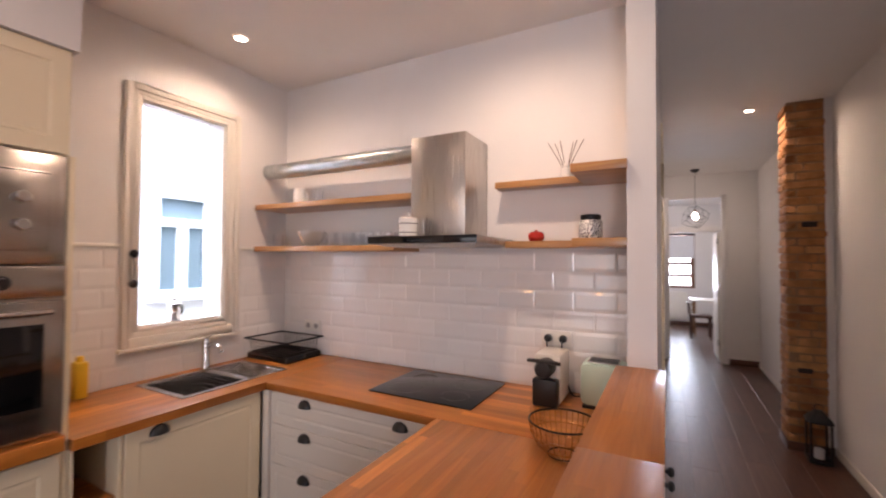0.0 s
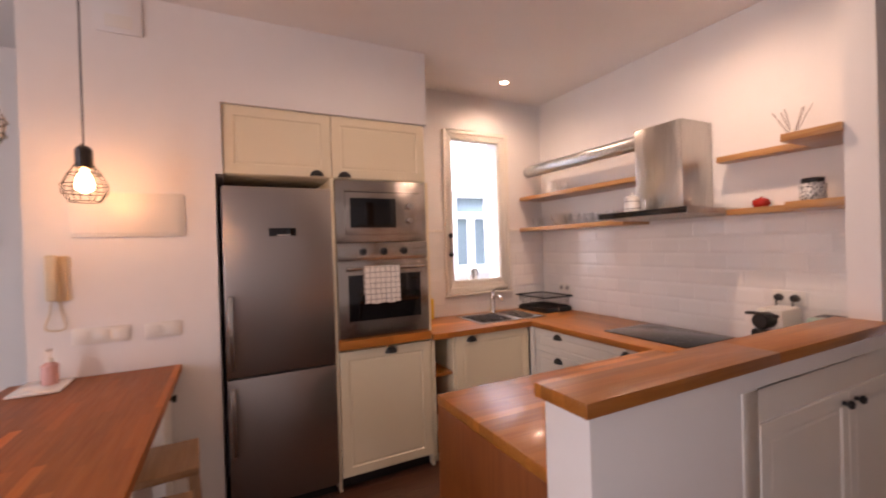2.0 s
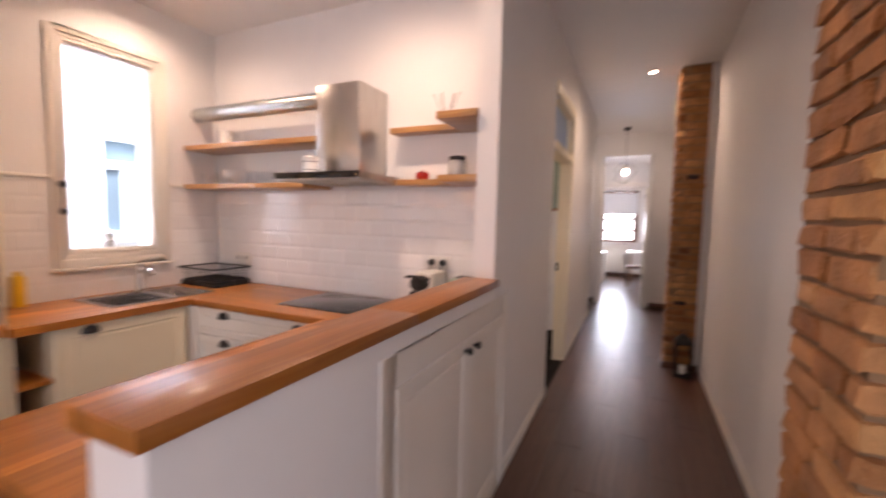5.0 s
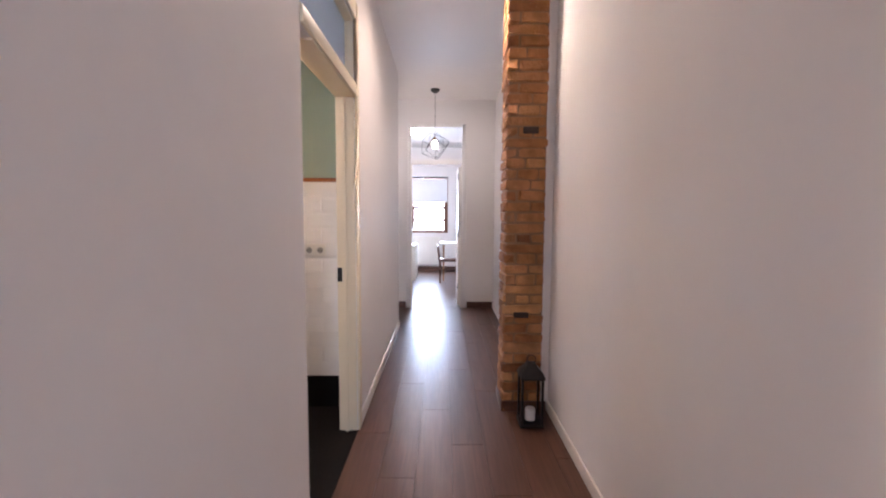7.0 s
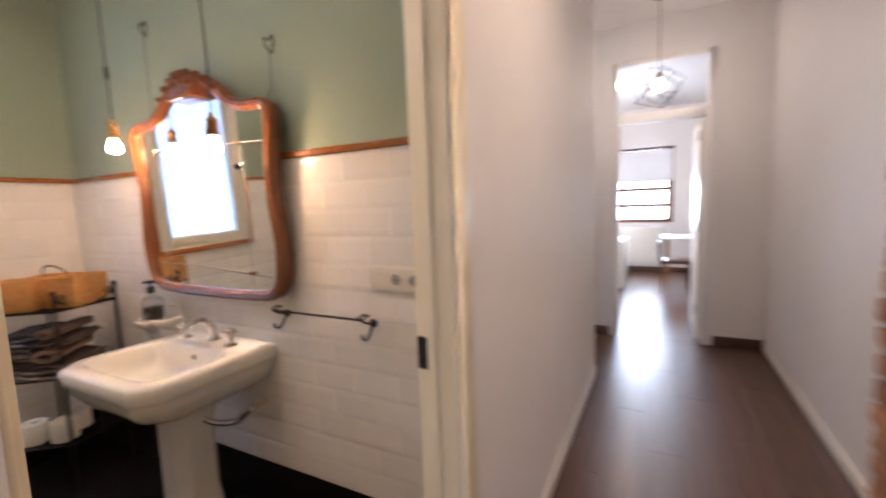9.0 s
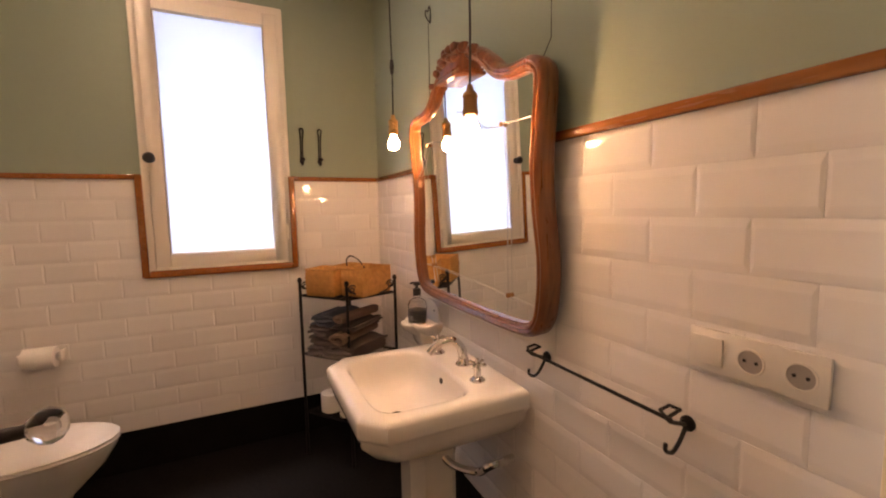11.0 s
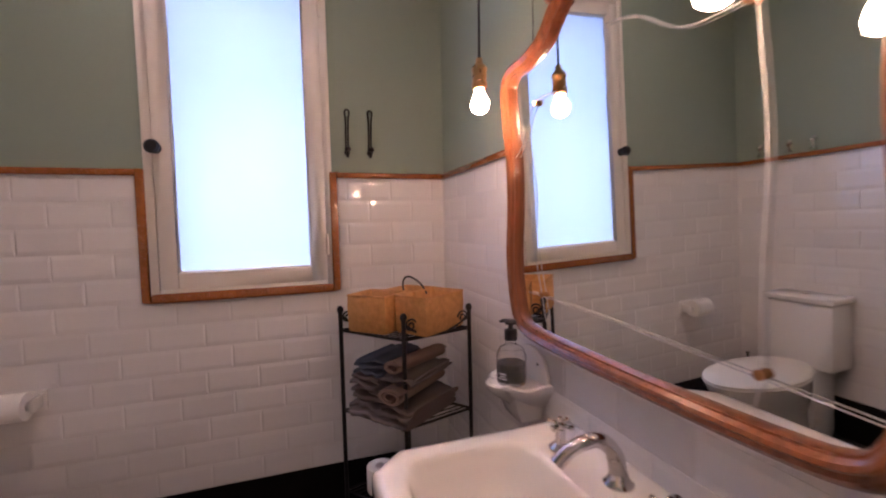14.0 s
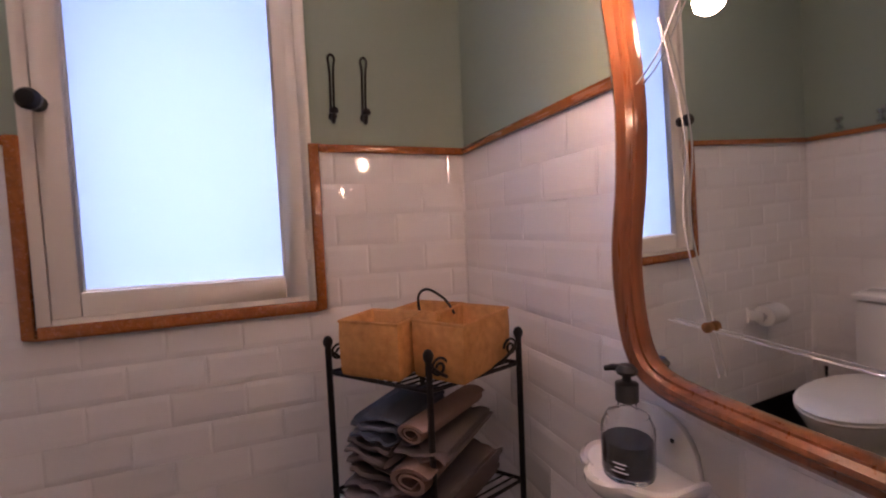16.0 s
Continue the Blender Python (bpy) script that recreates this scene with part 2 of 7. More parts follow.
M_OFFWHITE = surface("offwhite_lacquer", (0.80, 0.75, 0.68), 0.35, vary=0.04, relief=0.04)
M_WINPAINT = surface("window_paint", (0.80, 0.74, 0.66), 0.4, vary=0.06, grain=25, relief=0.25)
M_DOOR = surface("door_paint", (0.76, 0.66, 0.48), 0.4, vary=0.05, relief=0.1)
M_STEEL = brushed("brushed_steel", (0.42, 0.385, 0.365), 0.30)
M_STEEL_X = brushed("brushed_steel_y", (0.47, 0.43, 0.39), 0.20, "y")
M_HOOD = brushed("hood_steel", (0.52, 0.49, 0.46), 0.27)
M_CHROME = surface("chrome", (0.72, 0.70, 0.68), 0.09, 1.0, relief=0.0)
M_DUCT = surface("galvanised_duct", (0.46, 0.48, 0.48), 0.32, 1.0, vary=0.15, blotch=20, relief=0.05)
M_BLACK = surface("black_plastic", (0.012, 0.011, 0.011), 0.35, relief=0.05)
M_IRON = surface("black_iron", (0.014, 0.012, 0.012), 0.42, 0.4, relief=0.3)
M_BLACKGLASS = surface("black_glass", (0.005, 0.005, 0.006), 0.09, relief=0.0)
M_SINKSTEEL = brushed("sink_steel", (0.40, 0.39, 0.38), 0.24, "x")
M_CERAMIC = surface("white_ceramic", (0.83, 0.80, 0.76), 0.10, vary=0.02, relief=0.0, coat=0.4)
M_PLASTIC = surface("white_plastic", (0.78, 0.74, 0.68), 0.35, vary=0.03, relief=0.02)
# white socket plastic greyed: shade of the outlet wells is in the colour
M_OUTLET_SHADE = surface("shaded_outlet_plastic", (0.36, 0.33, 0.31), 0.4, vary=0.03, relief=0.02)
M_PHONE = surface("beige_plastic", (0.62, 0.50, 0.34), 0.4, vary=0.03, relief=0.02)
M_GLASS = glass("clear_glass")
M_PANE = glass("window_glass", ior=1.05)
M_FROST = frosted("frosted_glass")
M_BULB = glow("warm_bulb", (1.0, 0.66, 0.36), 155.0)
M_PENDANT = glow("warm_filament_bulb", (1.0, 0.50, 0.19), 80.0)
M_CAGEBULB = glow("corridor_bulb", (1.0, 0.88, 0.74), 70.0)
M_SPOT = glow("spot_lens", (1.0, 0.86, 0.70), 60.0)
M_BRASS = surface("brass", (0.55, 0.33, 0.14), 0.28, 1.0, relief=0.05)
M_COPPER = surface("copper_socket", (0.40, 0.20, 0.085), 0.3, 1.0, relief=0.05)
M_BRICK = brickwork("old_brick")
M_MORTAR = surface("brick_mortar", (0.29, 0.17, 0.09), 0.95, vary=0.3, grain=90, relief=0.8)
M_MIRROR = surface("mirror_silver", (0.86, 0.88, 0.86), 0.015, 1.0, vary=0.0, relief=0.0)
M_TOWEL = surface("grey_towel", (0.105, 0.085, 0.082), 0.95, vary=0.2, grain=220, relief=0.9)
M_TOWELBROWN = surface("brown_towel", (0.20, 0.13, 0.105), 0.95, vary=0.2, grain=220, relief=0.9)
M_TOWELBLUE = surface("slate_towel", (0.055, 0.065, 0.09), 0.95, vary=0.2, grain=220, relief=0.9)
M_PAPER = surface("white_paper", (0.82, 0.79, 0.75), 0.9, grain=150, relief=0.4)
M_FACADE = plaster("facade_render", (0.86, 0.88, 0.9))
M_PALE = surface("pale_blue_frame", (0.80, 0.87, 0.92), 0.5)
M_BLUEPANE = surface("shaded_pane", (0.16, 0.23, 0.28), 0.12, relief=0.0)
M_MINT = surface("mint_plastic", (0.52, 0.66, 0.56), 0.35, relief=0.02)
M_RED = surface("red_glaze", (0.48, 0.03, 0.02), 0.2, relief=0.0)
M_YELLOW = surface("yellow_plastic", (0.80, 0.50, 0.03), 0.4, relief=0.0)
M_WALNUT = timber("dark_chair_wood", (0.12, 0.05, 0.03), (0.07, 0.028, 0.018), "z", pieces=False)
M_BLIND = surface("blind_fabric", (0.78, 0.80, 0.84), 0.9, grain=200, relief=0.3)
M_WINWOOD = surface("brown_window_wood", (0.20, 0.09, 0.05), 0.5)
M_CORD = surface("clear_plastic_cord", (0.62, 0.62, 0.62), 0.12, relief=0.0)
# near-black colour for the shade inside gaps in the brickwork
M_BRICK_GAP = surface("brick_gap", (0.045, 0.030, 0.024), 0.9, vary=0.3, grain=60, relief=0.6)
M_SKY = glow("overcast_sky", (0.86, 0.93, 1.0), 4.0)
M_SOAP = surface("dark_soap", (0.03, 0.025, 0.018), 0.1, relief=0.0)
M_PINK = surface("pink_liquid", (0.72, 0.40, 0.36), 0.2, relief=0.0)


def basket_weave():
    mat, nt, b = nodes_of("woven_fibre")
    v = coords(nt)
    w = nt.nodes.new("ShaderNodeTexChecker")
    w.inputs["Scale"].default_value = 210
    n = add(nt, "ShaderNodeTexNoise", Scale=45.0, Detail=4.0)
    nt.links.new(v, n.inputs["Vector"])
    nt.links.new(v, w.inputs["Vector"])
    col = mixed(nt, ramp(nt, n.outputs[0], 0.3, 0.7), (0.46, 0.215, 0.065), (0.62, 0.31, 0.10))
    nt.links.new(col, b.inputs["Base Color"])
    b.inputs["Roughness"].default_value = 0.8
    bump(nt, b, w.outputs["Fac"], 0.35, 0.001)
    return mat


def checked_cloth():
    mat, nt, b = nodes_of("checked_cloth")
    v = coords(nt)
    sep = nt.nodes.new("ShaderNodeSeparateXYZ")
    nt.links.new(v, sep.inputs[0])
    lines = []
    for out, step in (("Y", 0.034), ("Z", 0.034)):
        m = nt.nodes.new("ShaderNodeMath")
        m.operation = "PINGPONG"
        m.inputs[1].default_value = step / 2
        nt.links.new(sep.outputs[out], m.inputs[0])
        c = nt.nodes.new("ShaderNodeMath")
        c.operation = "LESS_THAN"
        c.inputs[1].default_value = 0.0014
        nt.links.new(m.outputs[0], c.inputs[0])
        lines.append(c)
    mx = nt.nodes.new("ShaderNodeMath")
    mx.operation = "MAXIMUM"
    nt.links.new(lines[0].outputs[0], mx.inputs[0])
    nt.links.new(lines[1].outputs[0], mx.inputs[1])
    nt.links.new(mixed(nt, mx.outputs[0], (0.78, 0.72, 0.66), (0.10, 0.07, 0.06)), b.inputs["Base Color"])
    b.inputs["Roughness"].default_value = 0.95
    return mat


def patterned_jar():
    mat, nt, b = nodes_of("patterned_glaze")
    w = nt.nodes.new("ShaderNodeTexVoronoi")
    w.inputs["Scale"].default_value = 140
    nt.links.new(coords(nt), w.inputs["Vector"])
    nt.links.new(mixed(nt, ramp(nt, w.outputs["Distance"], 0.42, 0.48), (0.05, 0.05, 0.06), (0.72, 0.70, 0.66)), b.inputs["Base Color"])
    b.inputs["Roughness"].default_value = 0.2
    return mat


M_BASKET, M_CHECK, M_JAR = basket_weave(), checked_cloth(), patterned_jar()

# ---- mesh tools ----
def quad(bm, *vs):
    return bm.faces.new([bm.verts.new(v) for v in vs])


def box(bm, x0, x1, y0, y1, z0, z1):
    v = [bm.verts.new((x, y, z)) for z in (z0, z1) for y in (y0, y1) for x in (x0, x1)]
    for f in ((0, 2, 3, 1), (4, 5, 7, 6), (0, 1, 5, 4), (2, 6, 7, 3), (0, 4, 6, 2), (1, 3, 7, 5)):
        bm.faces.new([v[i] for i in f])
    return v


def rings(bm, loops, closed=False, cap=True):
    """Skin between equal loops of points."""
    vs = [[bm.verts.new(p) for p in loop] for loop in loops]
    n = len(vs[0])
    for a, b in zip(vs, vs[1:] + ([vs[0]] if closed else [])):
        for i in range(n):
            bm.faces.new((a[i], a[(i + 1) % n], b[(i + 1) % n], b[i]))
    if cap and not closed:
        bm.faces.new(vs[0][::-1])
        bm.faces.new(vs[-1])


def lathe(bm, profile, at=(0, 0, 0), n=24, axis="z"):
    loops = []
    for r, h in profile:
        loop = []
        for i in range(n):
            a = 2 * math.pi * i / n
            c, s = max(r, 1e-4) * math.cos(a), max(r, 1e-4) * math.sin(a)
            p = {"z": (c, s, h), "y": (c, h, -s), "x": (h, c, s)}[axis]
            loop.append((at[0] + p[0], at[1] + p[1], at[2] + p[2]))
        loops.append(loop)
    hollow = profile[0][0] > 1e-3 and profile[-1][0] > 1e-3
    rings(bm, loops, closed=hollow, cap=not (hollow or profile[0][0] > 1e-3 or profile[-1][0] > 1e-3))


def tube(bm, points, r, n=8, closed=False, squash=1.0):
    """A round bar along points; r is one radius or one for each point."""
    pts = [Vector(p) for p in points]
    rad = r if isinstance(r, (list, tuple)) else [r] * len(pts)
    loops, side = [], None
    for i, p in enumerate(pts):
        a = pts[i - 1] if i or closed else p
        b = pts[(i + 1) % len(pts)] if i < len(pts) - 1 or closed else p
        d = (b - a).normalized()
        ref = side if side is not None else (Vector((0, 0, 1)) if abs(d.z) < 0.9 else Vector((1, 0, 0)))
        side = (ref - d * ref.dot(d)).normalized()
        other = d.cross(side)
        loops.append([p + (side * math.cos(2 * math.pi * k / n) + other * math.sin(2 * math.pi * k / n) * squash) * rad[i] for k in range(n)])
    rings(bm, loops, closed)


def curve_through(points, steps=6, closed=False):
    """Catmull-Rom points through the given ones."""
    p = [Vector(q) for q in points]
    n, out = len(p), []
    for i in range(n if closed else n - 1):
        a, b, c, d = (p[(i + k) % n] if closed else p[min(max(i + k, 0), n - 1)] for k in (-1, 0, 1, 2))
        for s in range(steps):
            t = s / steps
            out.append(0.5 * (2 * b + (c - a) * t + (2 * a - 5 * b + 4 * c - d) * t * t + (3 * b - a - 3 * c + d) * t**3))
    return out if closed else out + [p[-1]]


def arc(centre, r, a0, a1, u, v, n=10):
    c, u, v = Vector(centre), Vector(u), Vector(v)
    return [c + (u * math.cos(a) + v * math.sin(a)) * r for a in (radians(a0 + (a1 - a0) * i / n) for i in range(n + 1))]


def to_root(ob):
    m = Matrix()
    while ob:
        m, ob = ob.matrix_basis @ m, ob.parent
    return m


def part(name, bm, material, parent=None, label="", bevel=0.0, smooth=True, world=True, segments=2):
    """Links a bmesh as ONE mesh object under a thing or a part; its points are places in the room."""
    bmesh.ops.remove_doubles(bm, verts=bm.verts, dist=1e-6)
    bmesh.ops.recalc_face_normals(bm, faces=bm.faces)
    if bevel:
        edges = [e for e in bm.edges if len(e.link_faces) == 2 and e.calc_face_angle(0) > 0.6]
        bmesh.ops.bevel(bm, geom=edges, offset=bevel, segments=segments, profile=0.5, affect="EDGES", clamp_overlap=True)
    if parent and world:
        bm.transform(to_root(parent).inverted())
    for f in bm.faces:
        f.smooth = smooth
    for e in bm.edges:
        if len(e.link_faces) == 2 and e.calc_face_angle(0) > 0.6:
            e.smooth = False
    me = bpy.data.meshes.new(name)
    bm.to_mesh(me)
    bm.free()
    me.materials.append(material)
    ob = new(name, me)
    if parent:
        ob.parent = parent
    if label:
        ob["label"] = label
    return ob


def thing(name, at, label, category, group="", rz=0):
    ob = new(name)
    ob.empty_display_size = 0.05
    ob.matrix_basis = pose(*at, 0, 0, rz)
    return tagged(ob, label, category, group)


def block(name, boxes, material, parent=None, label="", bevel=0.0):
    bm = bmesh.new()
    for b in boxes:
        box(bm, *b)
    return part(name, bm, material, parent, label, bevel, smooth=bool(bevel))


def structure(name, boxes, material, label, category="wall", bevel=0.0):
    return tagged(block(name, boxes, material, bevel=bevel), label, category, kind="structure")


def pierced(axis, a0, a1, t0, t1, z0, z1, holes):
    """Boxes of a wall along x or y (from a0 to a1, t0 to t1 thick) around holes (b0, b1, h0, h1), which do not overlap along it."""
    out, at = [], a0
    for b0, b1, spans in sorted(holes):
        out.append((at, b0, z0, z1))
        low = z0
        for h0, h1 in sorted(spans):
            if h0 > low:
                out.append((b0, b1, low, h0))
            low = h1
        out.append((b0, b1, low, z1))
        at = b1
    out.append((at, a1, z0, z1))
    return [(p, q, t0, t1, u, w) if axis == "x" else (t0, t1, p, q, u, w) for p, q, u, w in out if q - p > 1e-4 and w - u > 1e-4]


# ---- structure ----
KX, KY, BX, BY, BS, EX = -2.52, 2.03, -2.665, 4.405, 2.25, 1.21
TOP, CX = 3.1, -0.042
structure("wall_west_kitchen", pierced("y", -1.535, 2.14, -2.82, KX, 0, TOP, [(0.975, 1.60, [(1.14, 2.50)])]), M_WALL, "white plastered kitchen wall with a tall window")
structure("wall_north_kitchen", [(-2.965, -0.145, KY, BS - 0.02, 0, TOP)], M_WALL, "white plastered wall behind the cooker hood")
structure("wall_fridge_side", [(-2.9, -1.95, -1.535, -0.74, 0, TOP), (KX, -1.95, -0.74, 0.553, 2.349, TOP), (KX, -1.952, -0.74, -0.7025, 1.95, 2.349)], M_WALL, "white plastered wall beside the fridge")
structure("wall_corridor_west", pierced("y", 1.67, 6.52, -0.15, CX, 0, TOP, [(3.15, 4.09, [(0, 2.03), (2.10, 2.46)])]), M_WALL, "white plastered corridor wall with the bathroom doorway")
structure("wall_corridor_return", [(-0.37, -0.145, 6.40, 6.52, 0, TOP), (-0.37, -0.22, 6.52, 7.58, 0, TOP)], M_WALL, "white plastered recess of the corridor wall")
structure("wall_corridor_end", pierced("x", -1.9, 2.7, 7.58, 7.70, 0, TOP, [(0.02, 0.75, [(0, 2.05), (2.13, 2.57)])]), M_WALL, "white end wall with a doorway and transom opening")
structure("wall_corridor_east", [(EX, EX + 0.12, 0.69, 7.58, 0, TOP)], M_WALL, "white plastered corridor wall")
structure("wall_living_north", [(EX + 0.12, 3.32, 0.69, 0.81, 0, TOP)], M_WALL, "plain white living room wall")
structure("wall_living_east", [(3.2, 3.32, -4.6, 0.69, 0, TOP)], M_WALL, "plain white living room wall")
structure("wall_living_south", pierced("x", -3.02, 3.32, -4.62, -4.5, 0, TOP, [(-1.85, -0.6, [(0.15, 2.45)]), (0.8, 2.05, [(0.15, 2.45)])]), M_WALL, "white wall with two tall window openings")
structure("wall_entrance", [(-3.02, -2.9, -4.5, -1.4, 0, TOP)], M_WALL, "pale wall of the entrance recess")
structure("wall_bath_west", pierced("y", BS - 0.11, 4.55, -2.965, BX - 0.012, 0, TOP, [(3.145, 3.872, [(1.058, 2.52)])]), M_GREEN, "sage green bathroom wall with a frosted window")
structure("wall_bath_north", [(BX - 0.02, -0.145, BY + 0.012, 4.55, 0, TOP)], M_GREEN, "sage green bathroom wall above white tiles")
structure("wall_bath_south", [(BX - 0.02, -0.145, BS - 0.02, BS - 0.012, 0, TOP)], M_GREEN, "sage green bathroom wall above white tiles")
structure("wall_bath_east", pierced("y", BS - 0.012, BY + 0.012, -0.158, -0.1502, 0, TOP, [(3.18, 4.12, [(0, 2.49)])]), M_GREEN, "sage green bathroom wall beside the door")
structure("wall_bedroom", [(-1.9, -1.78, 7.70, 11.9, 0, TOP), (2.58, 2.7, 7.70, 11.9, 0, TOP)], M_WALL, "white bedroom side walls")
structure("wall_bedroom_north", pierced("x", -1.78, 2.58, 11.78, 11.9, 0, TOP, [(-1.05, 0.60, [(0.91, 2.25)])]), M_WALL, "white bedroom wall with a window")
structure("ceiling_kitchen", [(-3.1, -0.07, -4.62, 2.14, K_CEIL, TOP + 0.05)], M_CEIL, "white painted kitchen ceiling", "ceiling")
structure("ceiling_corridor", [(-0.07, 3.32, -4.62, 2.14, CEIL, TOP + 0.05), (-3.0, 3.32, 2.14, 11.9, CEIL, TOP + 0.05)], M_CEIL, "white painted corridor ceiling", "ceiling")
floor = structure("floor", [(-3.1, 3.32, -4.62, 2.14, -0.12, -0.006), (-0.15, 1.33, 2.14, 7.7, -0.12, -0.006), (-0.37, -0.145, 6.3, 7.7, -0.12, -0.006), (-1.9, 2.7, 7.7, 11.9, -0.12, -0.006)], M_JOINT, "dark brown wood-look plank floor", "floor")
structure("floor_bath", [(-2.965, -0.145, 2.14, 4.55, -0.12, 0.0), (-0.1449, -0.046, 3.325, 4.083, -0.005, 0.0)], M_BLACKTILE, "glossy black bathroom floor", "floor")
structure("baseboard_corridor", [(EX - 0.012, EX, 1.1, 4.36, 0, 0.075), (EX - 0.012, EX, 4.6, 7.568, 0, 0.075), (CX, CX + 0.012, 1.9, 3.13, 0, 0.075), (CX, CX + 0.012, 4.17, 6.52, 0, 0.075)], M_OFFWHITE, "low white skirting along the corridor", "baseboard", bevel=0.003)
structure("baseboard_end", [(-0.22, -0.05, 7.566, 7.58, 0, 0.09), (0.83, EX, 7.566, 7.58, 0, 0.09), (-1.78, 2.58, 11.766, 11.78, 0, 0.09), (-1.948, -1.938, -1.53, -0.75, 0, 0.09)], M_FLOOR, "dark brown skirting", "baseboard", bevel=0.003)
structure("black_tile_band", [(BX - 0.012, BX - 0.002, BS, BY, 0, 0.222), (BX, -0.155, BY + 0.002, BY + 0.012, 0, 0.222), (BX, -0.155, BS - 0.012, BS - 0.002, 0, 0.222)], M_BLACKTILE, "black tiled band at the foot of the bathroom wall", "tiles")


def rail(name, runs, label):
    bm = bmesh.new()
    for r in runs:
        box(bm, *r)
    return tagged(part(name, bm, M_RAIL, bevel=0.006), label, "trim", kind="structure")


RZ = 1.556
RH, RO = 0.026, 0.010
rail("trim_bath", [(BX - 0.012, BX + RO, 3.895, BY, RZ, RZ + RH), (BX - 0.012, BX + RO, BS, 3.113, RZ, RZ + RH),
                   (BX - 0.012, BX + 0.018, 3.113, 3.147, 1.042, RZ + RH), (BX - 0.012, BX + 0.018, 3.861, 3.895, 1.042, RZ + RH), (BX - 0.012, BX + 0.018, 3.147, 3.861, 1.042, 1.076),
                   (BX + RO, -0.155, BY - RO, BY + 0.012, RZ, RZ + RH), (BX + RO, -0.155, BS - 0.012, BS + RO, RZ, RZ + RH)], "orange varnished wooden rail capping the white tiles")
structure("grout_corner", [(BX - 0.008, BX - 0.0012, BY - 0.0008, BY + 0.0062, 0.222, RZ), (BX - 0.008, BX - 0.0012, BS - 0.0062, BS + 0.0008, 0.222, RZ)], M_GROUT, "pale grout in the tiled corners", "grout")

# tile fields: grout bed and one bevelled tile mesh for each size
def tile_mesh(w, h):
    bm = bmesh.new()
    b, d, e = 0.018, 0.0031, 0.0007
    w, h = w - 2 * e, h - 2 * e
    def ring(i, z):
        i = min(i, w * 0.45, h * 0.45)
        j = i * 0.4
        return [(j - w / 2, i - h / 2, z), (w / 2 - j, i - h / 2, z), (w / 2 - j, h / 2 - i, z), (j - w / 2, h / 2 - i, z)]
    rings(bm, [ring(0, 0), ring(0, 0.0012), ring(b, d)])
    bmesh.ops.recalc_face_normals(bm, faces=bm.faces)
    me = bpy.data.meshes.new("tile")
    bm.to_mesh(me)
    bm.free()
    me.materials.append(M_TILE)
    return me


TILE_MESHES = {}
def tile_field(parent, axis, at, sign, a0, a1, z0, z1, holes=(), shift=0.0, wide=0.2035, high=0.10262):
    """Running-bond tiles on the plane axis=at, from a0 to a1 along it; sign: the way they face."""
    rows = int(round((z1 - z0) / high))
    for r in range(rows):
        zc0, zc1 = z0 + r * high, min(z0 + (r + 1) * high, z1)
        a = a0 - wide + (shift + (0.5 if r % 2 else 0.0)) % 1.0 * wide
        while a < a1:
            spans = [(max(a, a0), min(a + wide, a1))]
            for h0, h1, k0, k1 in holes:
                if zc1 > k0 + 0.01 and zc0 < k1 - 0.01:
                    spans = [s for p, q in spans for s in ((p, min(q, h0)), (max(p, h1), q))]
            for p, q in spans:
                if q - p > 0.012:
                    key = (round(q - p, 3), round(zc1 - zc0, 3))
                    if key not in TILE_MESHES:
                        TILE_MESHES[key] = tile_mesh(*key)
                    ob = new("tile", TILE_MESHES[key])
                    c, z = (p + q) / 2, (zc0 + zc1) / 2
                    jog = random.uniform(-0.25, 0.25)
                    if axis == "y":
                        ob.matrix_basis = pose(c, at, z, 90 if sign < 0 else -90, jog * 0.6, 0) if sign < 0 else pose(c, at, z, 90, jog * 0.6, 180)
                    else:
                        ob.matrix_basis = pose(at, c, z, 90, jog * 0.6, 90 if sign > 0 else -90)
                    ob.parent = parent
            a += wide


def window(name, x, y0, y1, z0, z1, sash, pane_mat, label, depth=0.07, jamb=0.04, bead=0.01):
    """A casement in a wall on the plane x: lining, sash, pane and knob."""
    w = tagged(new(name), label, "window", kind="structure")
    j, g = jamb, jamb + 0.001
    block("window_frame", [(x - depth, x + 0.012, y0, y0 + j, z0, z1), (x - depth, x + 0.012, y1 - j, y1, z0, z1), (x - depth, x + 0.012, y0 + j, y1 - j, z1 - j, z1), (x - depth, x + 0.012, y0 + j, y1 - j, z0, z0 + j)], M_WINPAINT, w, bevel=0.002)
    a0, a1, b0, b1 = y0 + g, y1 - g, z0 + g, z1 - g
    s = sash
    block("sash", [(x - 0.05, x + 0.010, a0, a0 + s, b0, b1), (x - 0.05, x + 0.010, a1 - s, a1, b0, b1), (x - 0.05, x + 0.010, a0 + s, a1 - s, b1 - s, b1), (x - 0.05, x + 0.010, a0 + s, a1 - s, b0, b0 + s)], M_WINPAINT, w, bevel=0.002)
    block("glazing_bead", [(x - 0.012, x - 0.004, a0 + s, a0 + s + bead, b0 + s, b1 - s), (x - 0.012, x - 0.004, a1 - s - bead, a1 - s, b0 + s, b1 - s), (x - 0.012, x - 0.004, a0 + s + bead, a1 - s - bead, b1 - s - bead, b1 - s), (x - 0.012, x - 0.004, a0 + s + bead, a1 - s - bead, b0 + s, b0 + s + bead)], M_WINPAINT, w, bevel=0.002)
    p = block("pane", [(x - 0.018, x - 0.014, a0 + s - 0.002, a1 - s + 0.002, b0 + s - 0.002, b1 - s + 0.002)], pane_mat, w)
    p.visible_shadow = False
    return w


